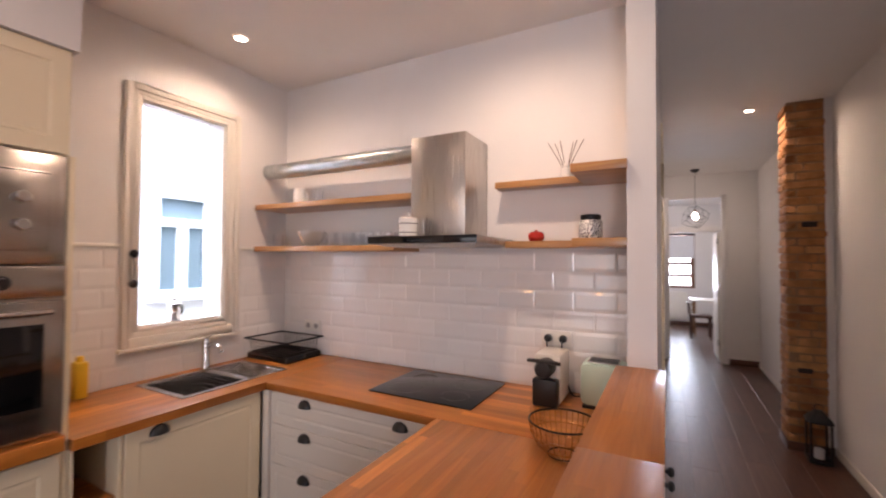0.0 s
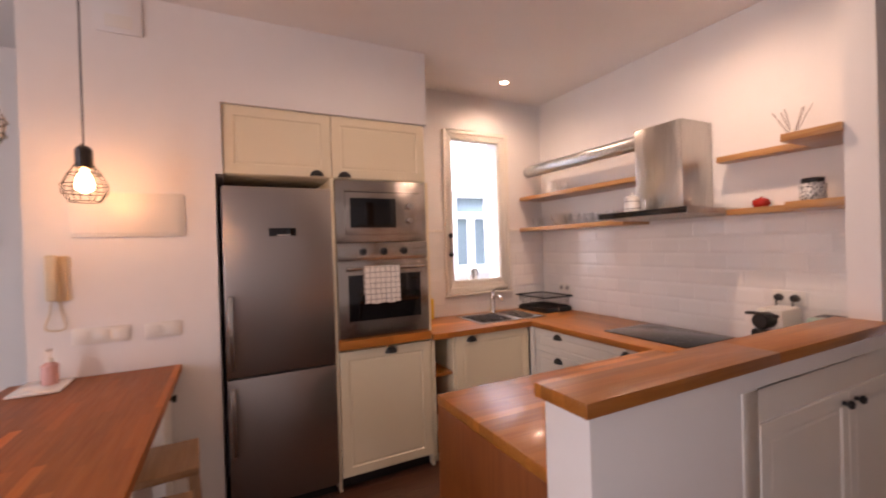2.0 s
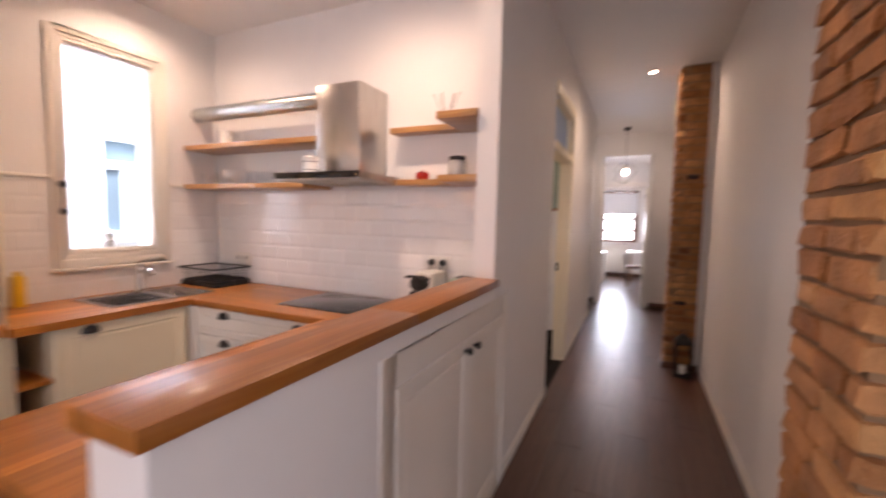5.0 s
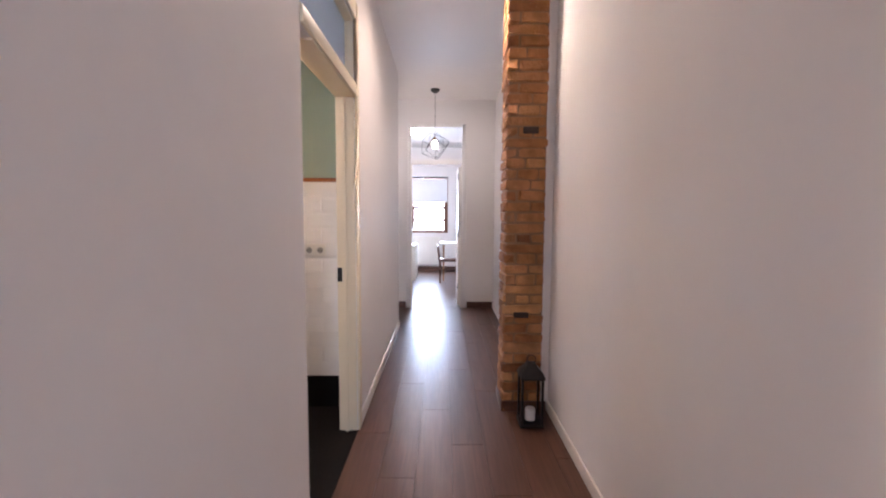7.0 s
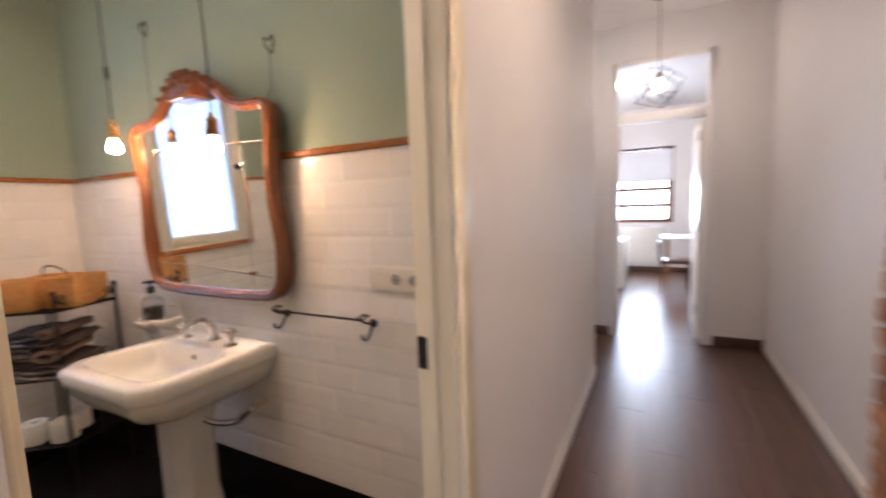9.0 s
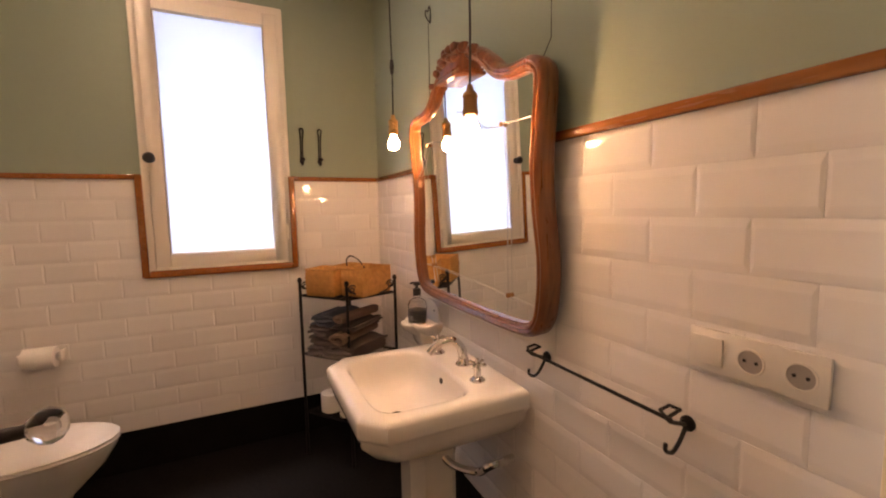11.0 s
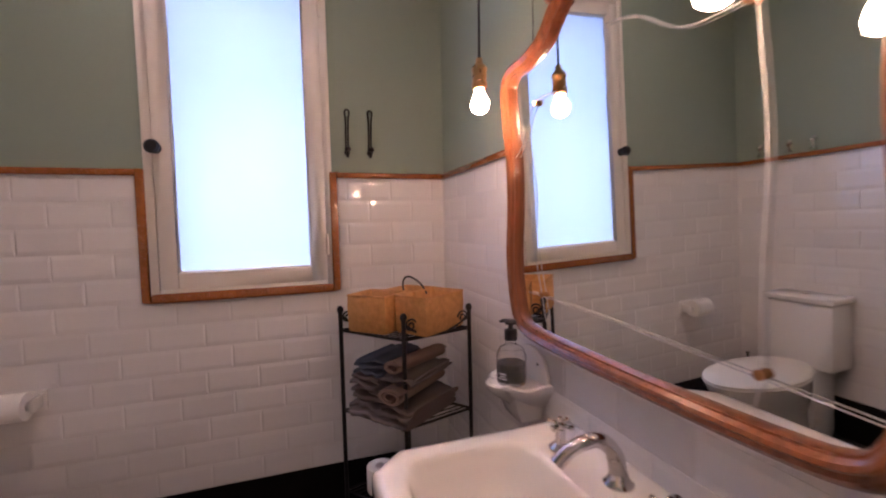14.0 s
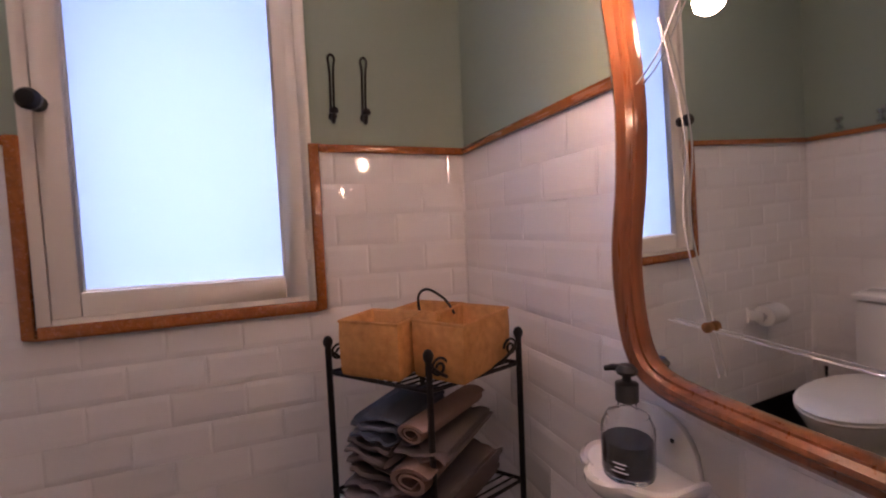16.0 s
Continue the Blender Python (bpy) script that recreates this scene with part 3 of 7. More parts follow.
wk = window("window_1", KX, 0.975, 1.60, 1.14, 2.50, 0.022, M_PANE, "tall cream-painted casement over the kitchen sink")
block("casing", [(KX, KX + 0.022, 0.958, 0.992, 1.10, 2.514), (KX, KX + 0.022, 1.590, 1.630, 1.10, 2.514), (KX, KX + 0.022, 0.992, 1.590, 2.482, 2.514), (KX, KX + 0.022, 0.992, 1.590, 1.10, 1.152)], M_WINPAINT, wk, bevel=0.005)
block("sill", [(KX, KX + 0.034, 0.946, 1.644, 1.078, 1.099)], M_WINPAINT, wk, bevel=0.005)
for z in (1.60, 1.44):
    bm = bmesh.new()
    lathe(bm, [(0.0, 0), (0.012, 0.0), (0.012, 0.02), (0.02, 0.026), (0.022, 0.038), (0.012, 0.048), (0.0, 0.05)], (KX + 0.008, 1.0, z), 14, "x")
    part("window_catch", bm, M_IRON, wk, "black iron catch")
bm = bmesh.new()
tube(bm, [(KX + 0.02, 1.005, 1.60), (KX + 0.03, 1.01, 1.52), (KX + 0.02, 1.005, 1.44)], 0.004)
part("catch_rod", bm, M_IRON, wk)
wb = window("window_2", BX, 3.145, 3.872, 1.058, 2.52, 0.066, M_FROST, "cream-painted casement with a tall frosted pane", jamb=0.034, bead=0.006)
bm = bmesh.new()
lathe(bm, [(0.0, 0), (0.022, 0.0), (0.022, 0.006), (0.010, 0.012), (0.010, 0.026), (0.026, 0.036), (0.028, 0.05), (0.02, 0.062), (0.0, 0.066)], (BX + 0.008, 3.192, 1.664), 18, "x")
part("window_knob", bm, M_IRON, wb, "round black knob")
for z in (1.25, 2.3):
    bm = bmesh.new()
    tube(bm, [(BX + 0.012, 3.842, z - 0.04), (BX + 0.012, 3.842, z + 0.04)], 0.007)
    tube(bm, [(BX + 0.012, 3.842, z + 0.04), (BX + 0.012, 3.842, z + 0.052)], [0.004, 0.008])
    part("hinge", bm, M_WINPAINT, wb)

# bathroom door: lining, casing, transom, leaf
d1 = tagged(new("door_1"), "cream-painted bathroom door frame with a transom light", "door frame", kind="structure")
Y0, Y1 = 3.315, 4.09
block("casing", [(CX - 0.004, CX + 0.014, Y1, Y1 + 0.07, 0, 2.56), (CX - 0.004, CX + 0.014, 3.15, Y1, 2.46, 2.56), (CX - 0.004, CX + 0.012, 3.15, Y1, 2.03, 2.10)], M_DOOR, d1, bevel=0.005)
bm = bmesh.new()
rings(bm, [[(CX - 0.002, 3.151, z), (-0.10, Y0, z), (-0.155, Y0, z), (-0.155, 3.13, z), (CX - 0.002, 3.14, z)] for z in (0, 2.46)])
part("splayed_reveal", bm, M_WALL, d1, "white splayed plaster reveal", smooth=False)
block("lining", [(-0.155, CX - 0.004, Y1 - 0.006, Y1 + 0.03, 0, 2.46), (-0.157, CX + 0.003, Y0 - 0.03, Y1 - 0.006, 2.022, 2.106), (-0.155, CX - 0.004, Y0, Y1 - 0.006, 2.448, 2.49), (-0.155, -0.101, Y0 + 0.0005, Y0 + 0.008, 0, 2.0215)], M_DOOR, d1, bevel=0.003)
block("door_stop", [(-0.115, -0.095, Y1 - 0.02, Y1 - 0.006, 0, 2.03)], M_DOOR, d1, bevel=0.002)
block("transom_pane", [(-0.10, -0.095, 3.25, Y1, 2.10, 2.46)], M_FROST, d1)
block("strike_plate", [(-0.154, -0.126, Y1 - 0.009, Y1 - 0.006, 0.935, 1.02)], M_IRON, d1, "dark worn strike plate", bevel=0.001)
block("strike_slot", [(-0.148, -0.128, Y1 - 0.0105, Y1 - 0.0092, 0.955, 1.0)], M_IRON, d1)
# door leaf, standing open into the bathroom
leaf = thing("bathroom_door", (-0.162, 3.313, 0), "cream-painted panelled door standing open, with a glass knob", "door", rz=190)
bm = bmesh.new()
box(bm, 0, 0.76, -0.036, 0, 0.01, 2.02)
body = part("leaf", bm, M_DOOR, leaf, bevel=0.004, world=False)
for z0, z1 in ((0.15, 0.85), (1.0, 1.9)):
    for y in (-0.0385, 0.0025):
        bm = bmesh.new()
        for b in ((0.11, 0.65, z0, z0 + 0.03), (0.11, 0.65, z1 - 0.03, z1), (0.11, 0.14, z0 + 0.03, z1 - 0.03), (0.62, 0.65, z0 + 0.03, z1 - 0.03)):
            box(bm, b[0], b[1], y - 0.004, y + 0.004, b[2], b[3])
        part("panel_moulding", bm, M_DOOR, leaf, bevel=0.003, world=False)
bm = bmesh.new()
lathe(bm, [(0, 0), (0.03, 0.0), (0.03, -0.006), (0.012, -0.012), (0.011, -0.05), (0, -0.052)], (0.70, -0.036, 1.04), 18, "y")
rose_plate = part("knob_rose", bm, M_IRON, leaf, "dark iron rose", world=False)
bm = bmesh.new()
lathe(bm, [(0, -0.048), (0.016, -0.05), (0.027, -0.064), (0.03, -0.078), (0.024, -0.092), (0.012, -0.1), (0, -0.101)], (0.70, -0.036, 1.04), 10, "y")
part("knob", bm, M_GLASS, leaf, "faceted glass knob", world=False)
bm = bmesh.new()
lathe(bm, [(0, 0.055), (0.02, 0.05), (0.026, 0.035), (0.012, 0.02), (0.011, 0.0), (0, -0.002)], (0.70, 0, 1.04), 12, "y")
part("knob", bm, M_IRON, leaf, world=False)


# ---- kitchen ----
def cup_pull(parent, at, face, label="black cup pull"):
    """A half-dome pull; face: the way it looks, as 'x' or 'y' with a sign."""
    bm = bmesh.new()
    loops = []
    for j in range(7):
        a = math.pi / 2 * j / 6
        loop = []
        for i in range(13):
            b = math.pi * i / 12
            loop.append((0.042 * math.cos(b) * math.cos(a * 0.98), 0.026 * math.sin(b) * math.cos(a * 0.98) + 0.001, 0.04 * math.sin(a)))
        loops.append(loop)
    vs = [[bm.verts.new(p) for p in l] for l in loops]
    for a, b in zip(vs, vs[1:]):
        for i in range(12):
            bm.faces.new((a[i], a[i + 1], b[i + 1], b[i]))
    bmesh.ops.solidify(bm, geom=bm.faces[:], thickness=0.002)
    turn = {"+x": -90, "-y": 180, "+y": 0, "-x": 90}[face]
    bm.transform(pose(at[0], at[1], at[2] - 0.018, 0, 0, turn))
    return part("handle", bm, M_BLACK, parent, label)


def front(name, parent, axis, at, a0, a1, z0, z1, material, sign=1, rim=0.055, thick=0.02):
    """A framed front with a sunk panel, on the plane axis=at."""
    bm = bmesh.new()
    def ring(i, d):
        pts = ((a0 + i, z0 + i), (a1 - i, z0 + i), (a1 - i, z1 - i), (a0 + i, z1 - i))
        return [(at + sign * d, a, z) if axis == "x" else (a, at + sign * d, z) for a, z in pts]
    rim = min(rim, (z1 - z0) * 0.3)
    rings(bm, [ring(0, -thick), ring(0, -0.002), ring(0.003, 0), ring(rim, 0), ring(rim + 0.006, -0.0055), ring(rim + 0.012, -0.0055), ring(rim + 0.02, -0.003)])
    return part(name, bm, material, parent, smooth=False)


# tall fridge
fr = thing("fridge", (-2.22, -0.414, 0), "tall brushed steel fridge-freezer with a dark display", "fridge")
block("body", [(-2.5, -2.0, -0.71, -0.118, 0.02, 1.875)], M_STEEL, fr, bevel=0.004)
door = block("door", [(-1.996, -1.943, -0.713, -0.115, 0.812, 1.885)], M_STEEL, fr, bevel=0.008)
door2 = block("freezer_door", [(-1.996, -1.943, -0.713, -0.115, 0.06, 0.80)], M_STEEL, fr, bevel=0.008)
block("plinth", [(-1.985, -1.965, -0.70, -0.13, 0.01, 0.055)], M_BLACK, fr)
block("display", [(-1.9425, -1.9405, -0.475, -0.325, 1.60, 1.648)], M_BLACKGLASS, door, "dark display strip", bevel=0.0008)
block("display_light", [(-1.9403, -1.9400, -0.43, -0.36, 1.603, 1.609)], M_PLASTIC, door)
for d, z0, z1 in ((door, 0.86, 1.27), (door2, 0.38, 0.76)):
    bm = bmesh.new()
    box(bm, -1.925, -1.905, -0.697, -0.672, z0, z1)
    box(bm, -1.944, -1.924, -0.694, -0.676, z0 + 0.02, z0 + 0.06)
    box(bm, -1.944, -1.924, -0.694, -0.676, z1 - 0.06, z1 - 0.02)
    part("handle", bm, M_STEEL_X, d, "steel bar handle", bevel=0.003)

# cabinets round the fridge and oven
for y0, y1, hy in ((-0.700, -0.1015, -0.19), (-0.0985, 0.535, -0.02)):
    c = thing("wall_cabinet", (-2.2, (y0 + y1) / 2, 1.955), "cream panelled cabinet above the tall appliances", "cabinet", "kitchen cabinets")
    block("carcass", [(KX + 0.005, -1.99, y0, y1, 1.955, 2.346)], M_CREAM, c, bevel=0.002)
    f = front("door", c, "x", -1.966, y0 + 0.002, y1 - 0.002, 1.958, 2.346, M_CREAM)
    cup_pull(f, (-1.966, hy, 1.98), "+x")
block_side = thing("oven_housing", (-2.2, 0.22, 0), "cream tall housing around the built-in oven", "cabinet", "kitchen cabinets")
block("side_panel", [(KX + 0.005, -1.955, -0.112, -0.094, 0.0, 1.953)], M_CREAM, block_side, bevel=0.002)
block("side_panel", [(KX + 0.005, -1.955, 0.53, 0.549, 0.0, 1.953)], M_CREAM, block_side, bevel=0.002)
block("back_panel", [(KX + 0.005, -2.46, -0.094, 0.53, 0.08, 1.953)], M_CREAM, block_side)
f = front("door", block_side, "x", -1.945, -0.09, 0.526, 0.085, 0.868, M_CREAM)
cup_pull(f, (-1.945, 0.245, 0.845), "+x")
block("plinth", [(-2.02, -2.005, -0.09, 0.526, 0.0, 0.08)], M_BLACK, block_side)

mw = thing("microwave", (-2.2, 0.22, 1.55), "built-in steel microwave with a dark glass door and two knobs", "microwave")
block("trim_frame", [(-2.40, -1.952, -0.088, 0.524, 1.553, 1.948)], M_STEEL_X, mw, bevel=0.004)
mdoor = block("front_panel", [(-1.9519, -1.940, -0.03, 0.475, 1.60, 1.885)], M_STEEL_X, mw, bevel=0.003)
block("window_glass", [(-1.9399, -1.936, 0.0, 0.305, 1.645, 1.835)], M_BLACKGLASS, mdoor, "dark glass", bevel=0.001)
block("rail_gap", [(-1.9395, -1.9385, -0.03, 0.475, 1.872, 1.876)], M_BLACK, mdoor)
for z in (1.785, 1.69):
    bm = bmesh.new()
    lathe(bm, [(0, 0), (0.022, 0), (0.02, 0.022), (0.017, 0.025), (0, 0.025)], (-1.940, 0.40, z), 20, "x")
    part("knob", bm, M_CHROME, mw, "round steel knob")
ov = thing("oven", (-2.2, 0.22, 0.94), "built-in steel oven with a dark glass door", "oven")
block("body", [(-2.42, -1.955, -0.088, 0.524, 0.945, 1.548)], M_STEEL_X, ov, bevel=0.003)
pan = block("control_panel", [(-1.9548, -1.938, -0.088, 0.524, 1.437, 1.548)], M_STEEL_X, ov, bevel=0.003)
for y in (0.075, 0.215, 0.355):
    bm = bmesh.new()
    lathe(bm, [(0, 0), (0.024, 0), (0.024, 0.004), (0.018, 0.006), (0.016, 0.026), (0.013, 0.029), (0, 0.029)], (-1.938, y, 1.492), 20, "x")
    part("knob", bm, M_BLACK, pan, "round black knob")
odoor = block("door", [(-1.9548, -1.935, -0.088, 0.524, 0.948, 1.425)], M_STEEL_X, ov, bevel=0.004)
block("window_glass", [(-1.9349, -1.932, -0.025, 0.465, 1.055, 1.345)], M_BLACKGLASS, odoor, "dark glass", bevel=0.001)
bm = bmesh.new()
tube(bm, [(-1.90, -0.04, 1.388), (-1.90, 0.476, 1.388)], 0.010, 12)
for y in (-0.02, 0.456):
    tube(bm, [(-1.936, y, 1.388), (-1.90, y, 1.388)], 0.007, 10)
part("handle", bm, M_CHROME, odoor, "round steel bar handle")
# towel over the oven handle
tw = thing("kitchen_towel", (-1.89, 0.19, 1.39), "white checked tea towel hung over the oven handle", "towel")
bm = bmesh.new()
loops = []
for k in range(19):
    y = 0.065 + 0.235 * k / 18
    wob = 0.003 * math.sin(k * 1.1) + 0.002 * math.sin(k * 2.3)
    prof = [(-1.914, 1.22), (-1.912, 1.36), (-1.911, 1.395), (-1.90, 1.4015), (-1.889, 1.395), (-1.888, 1.34), (-1.885 + wob, 1.25), (-1.886 + 1.6 * wob, 1.165 + 0.004 * math.sin(k * 0.8))]
    loops.append([(x, y, z) for x, z in prof])
vs = [[bm.verts.new(p) for p in l] for l in loops]
for a, b in zip(vs, vs[1:]):
    for i in range(7):
        bm.faces.new((a[i], a[i + 1], b[i + 1], b[i]))
bmesh.ops.solidify(bm, geom=bm.faces[:], thickness=0.002)
part("cloth", bm, M_CHECK, tw)

# worktops
wtop = thing("worktop", (-1.6, 1.2, 0.87), "oiled butcher-block worktop along two walls", "worktop")
block("west_run", [(KX + 0.002, -1.918, 0.55, 1.025, 0.872, 0.912), (KX + 0.002, -2.415, 1.025, 1.595, 0.872, 0.912), (-2.045, -1.918, 1.025, 1.595, 0.872, 0.912), (KX + 0.002, -1.918, 1.595, KY - 0.003, 0.872, 0.912)], M_BLOCK_Y, wtop)
block("north_run", [(-1.9175, -0.147, 1.384, KY - 0.003, 0.872, 0.912)], M_BLOCK_X, wtop, bevel=0.003)
block("oven_strip", [(-2.48, -1.912, -0.092, 0.527, 0.885, 0.94)], M_BLOCK_Y, wtop, bevel=0.003)
pen = thing("peninsula_worktop", (-0.53, 0.75, 0), "butcher-block peninsula worktop with a waterfall end", "worktop")
block("top", [(-0.868, -0.187, 0.055, 1.3825, 0.872, 0.912)], M_BLOCK_Y, pen, bevel=0.003)
block("waterfall_end", [(-0.868, -0.187, 0.055, 0.097, 0.004, 0.8715)], M_BLOCK_Z_SHADED, pen, bevel=0.003)

# base cabinets
nic = thing("shelf_niche", (-2.2, 0.64, 0), "open narrow base unit with wooden shelves", "cabinet", "kitchen cabinets")
block("side_panel", [(-2.48, -1.952, 0.553, 0.566, 0.06, 0.87), (-2.48, -1.952, 0.712, 0.725, 0.06, 0.87)], M_CREAM, nic, bevel=0.001)
block("back_panel", [(-2.48, -2.47, 0.566, 0.712, 0.06, 0.87)], M_WALNUT, nic)
for z in (0.07, 0.34, 0.60):
    block("shelf", [(-2.469, -1.97, 0.5665, 0.7115, z, z + 0.022)], M_BLOCK_Y, nic, bevel=0.002)
sc = thing("sink_cabinet", (-2.2, 1.05, 0), "cream base cabinet under the sink", "cabinet", "kitchen cabinets")
block("carcass", [(-2.48, -1.966, 0.727, 1.383, 0.08, 0.73), (-1.985, -1.966, 0.727, 1.383, 0.73, 0.87)], M_CREAM, sc)
f = front("door", sc, "x", -1.945, 0.73, 1.372, 0.085, 0.866, M_CREAM)
cup_pull(f, (-1.945, 0.86, 0.84), "+x")
block("plinth", [(-2.02, -2.0, 0.56, 1.38, 0.0, 0.08)], M_CREAM, sc)
dr = thing("drawer_cabinet", (-1.4, 1.7, 0), "off-white three-drawer base cabinet under the hob", "cabinet", "kitchen cabinets")
block("carcass", [(-1.94, -0.80, 1.42, 2.0, 0.08, 0.87)], M_OFFWHITE, dr)
block("plinth", [(-1.94, -0.82, 1.45, 1.465, 0.0, 0.08)], M_OFFWHITE, dr)
block("corner_post", [(-1.944, -1.90, 1.385, 1.42, 0.085, 0.868)], M_OFFWHITE, dr, bevel=0.002)
for z0, z1 in ((0.70, 0.866), (0.49, 0.696), (0.085, 0.486)):
    f = front("drawer", dr, "y", 1.40, -1.896, -0.90, z0, z1, M_OFFWHITE, -1, rim=0.04)
    for x in (-1.645, -1.06):
        cup_pull(f, (x, 1.40, z1 - 0.032), "-y")

# low wall with bar top and the cupboard doors towards the corridor
structure("wall_peninsula", [(-0.183, -0.030, 0.035, 1.668, 0, 1.12)], M_WALL, "low white wall behind the peninsula", bevel=0.004)
bar = thing("breakfast_bar", (-0.095, 0.83, 1.112), "oiled butcher-block breakfast bar on the low wall", "breakfast bar")
block("board", [(-0.192, -0.014, 0.012, 0.82, 1.1205, 1.156)], M_BLOCK_Y, bar, bevel=0.0004)
block("board", [(-0.192, -0.014, 0.8202, 1.668, 1.1205, 1.156)], M_BLOCK_Y, bar, bevel=0.0004)
cup = thing("corridor_cupboard", (0, 1.25, 0), "white built-in cupboard with two panelled doors", "cupboard")
block("face_frame", [(-0.0325, -0.0265, 0.635, 0.715, 0.0, 1.058), (-0.0325, -0.0265, 1.80, 1.88, 0.0, 1.058), (-0.0325, -0.0265, 0.715, 1.80, 0.955, 1.058), (-0.0325, -0.0265, 0.715, 1.80, 0.0, 0.09)], M_OFFWHITE, cup, bevel=0.003)
for y0, y1, ky in ((0.719, 1.298, 1.255), (1.302, 1.796, 1.35)):
    f = front("door", cup, "x", -0.0225, y0, y1, 0.094, 0.951, M_OFFWHITE, rim=0.05, thick=0.015)
    bm = bmesh.new()
    lathe(bm, [(0, 0), (0.008, 0), (0.007, 0.012), (0.015, 0.018), (0.016, 0.026), (0.01, 0.032), (0, 0.033)], (-0.0225, ky, 0.912), 14, "x")
    part("knob", bm, M_BLACK, f, "small black knob")
structure("wall_cupboard_back", [(-0.043, -0.0297, 1.669, 1.9, 0, 1.0)], M_WALL, "white wall strip behind the cupboard")

# hood, duct
hd = thing("cooker_hood", (-1.06, 1.87, 1.65), "brushed steel chimney hood with a black glass edge", "cooker hood")
block("chimney", [(-1.222, -0.90, 1.725, KY - 0.008, 1.696, 2.232)], M_HOOD, hd, bevel=0.003)
bm = bmesh.new()
rings(bm, [[(-1.346, 1.52, 1.652), (-0.745, 1.52, 1.652), (-0.745, KY - 0.008, 1.652), (-1.346, KY - 0.008, 1.652)], [(-1.346, 1.52, 1.69), (-0.745, 1.52, 1.69), (-0.745, KY - 0.008, 1.69), (-1.346, KY - 0.008, 1.69)]])
part("canopy", bm, M_HOOD, hd, bevel=0.003)
block("glass_edge", [(-1.345, -0.746, 1.512, 1.5195, 1.657, 1.692)], M_BLACKGLASS, hd, "black glass strip", bevel=0.001)
for x0 in (-1.31, -1.04):
    fl = block("filter", [(x0, x0 + 0.26, 1.58, 1.95, 1.646, 1.6515)], M_HOOD, hd, "slotted grease filter")
    for k in range(9):
        block("slat", [(x0 + 0.01, x0 + 0.25, 1.60 + k * 0.038, 1.612 + k * 0.038, 1.643, 1.646)], M_HOOD, fl)
du = thing("vent_duct", (-1.87, 1.87, 2.19), "galvanised round duct from the hood to the wall", "duct")
bm = bmesh.new()
lathe(bm, [(0, KX + 0.004), (0.052, KX + 0.004), (0.052, -1.90), (0.0545, -1.898), (0.0545, -1.87), (0.052, -1.868), (0.052, -1.224), (0, -1.224)], (0, 1.87, 2.19), 32, "x")
part("pipe", bm, M_DUCT, du)

# shelves
def shelf(x0, x1, y0, z, step=None):
    s = thing("wall_shelf", ((x0 + x1) / 2, KY, z), "solid oak wall shelf", "shelf", "kitchen shelves")
    if step:
        block("board", [(x0, step[0], y0, KY - 0.009, z - 0.034, z)], M_SHELF, s, bevel=0.002)
        block("deep_board", [(step[0] + 0.001, x1, step[1], KY - 0.009, z - 0.036, z + 0.001)], M_SHELF, s, bevel=0.002)
    else:
        block("board", [(x0, x1, y0, KY - 0.009, z - 0.034, z)], M_SHELF, s, bevel=0.002)
    return s


shelf(KX + 0.009, -1.24, 1.755, 1.945)
shelf(KX + 0.009, -1.348, 1.75, 1.66)
shelf(-0.815, -0.147, 1.915, 1.992, (-0.37, 1.645))
shelf(-0.743, -0.147, 1.87, 1.675, (-0.37, 1.67))

# hob and sink
hob = thing("induction_hob", (-1.06, 1.76, 0.912), "black glass induction hob set in the worktop", "hob")
block("glass_top", [(-1.345, -0.775, 1.53, 1.985, 0.9125, 0.919)], M_BLACKGLASS, hob, bevel=0.002)
for x, y, r in ((-1.2, 1.86, 0.07), (-0.92, 1.86, 0.09), (-1.2, 1.66, 0.09), (-0.92, 1.66, 0.07)):
    bm = bmesh.new()
    tube(bm, arc((x, y, 0.9188), r, 0, 350, (1, 0, 0), (0, 1, 0), 28), 0.0006, 4)
    part("zone_mark", bm, M_STEEL, hob, "printed cooking zone ring")
snk = thing("kitchen_sink", (-2.26, 1.35, 0.9), "steel sink with one and a half bowls", "sink")
bm = bmesh.new()
X0, X1, YA, YB = -2.44, -2.02, 1.0, 1.62
xs, ys = (X0, X0 + 0.03, X1 - 0.03, X1), (YA, YA + 0.03, 1.36, 1.39, YB - 0.03, YB)
for i in range(3):
    for j in range(5):
        if i == 1 and j in (1, 3):
            d = 0.16 if j == 1 else 0.10
            x0, x1, y0, y1, q = xs[1], xs[2], ys[j], ys[j + 1], 0.02
            rings(bm, [[(x0, y0, 0.917), (x1, y0, 0.917), (x1, y1, 0.917), (x0, y1, 0.917)], [(x0 + 0.006, y0 + 0.006, 0.91), (x1 - 0.006, y0 + 0.006, 0.91), (x1 - 0.006, y1 - 0.006, 0.91), (x0 + 0.006, y1 - 0.006, 0.91)], [(x0 + q, y0 + q, 0.917 - d), (x1 - q, y0 + q, 0.917 - d), (x1 - q, y1 - q, 0.917 - d), (x0 + q, y1 - q, 0.917 - d)]], cap=False)
            quad(bm, (x0 + q, y0 + q, 0.917 - d), (x1 - q, y0 + q, 0.917 - d), (x1 - q, y1 - q, 0.917 - d), (x0 + q, y1 - q, 0.917 - d))
        else:
            quad(bm, (xs[i], ys[j], 0.917), (xs[i + 1], ys[j], 0.917), (xs[i + 1], ys[j + 1], 0.917), (xs[i], ys[j + 1], 0.917))
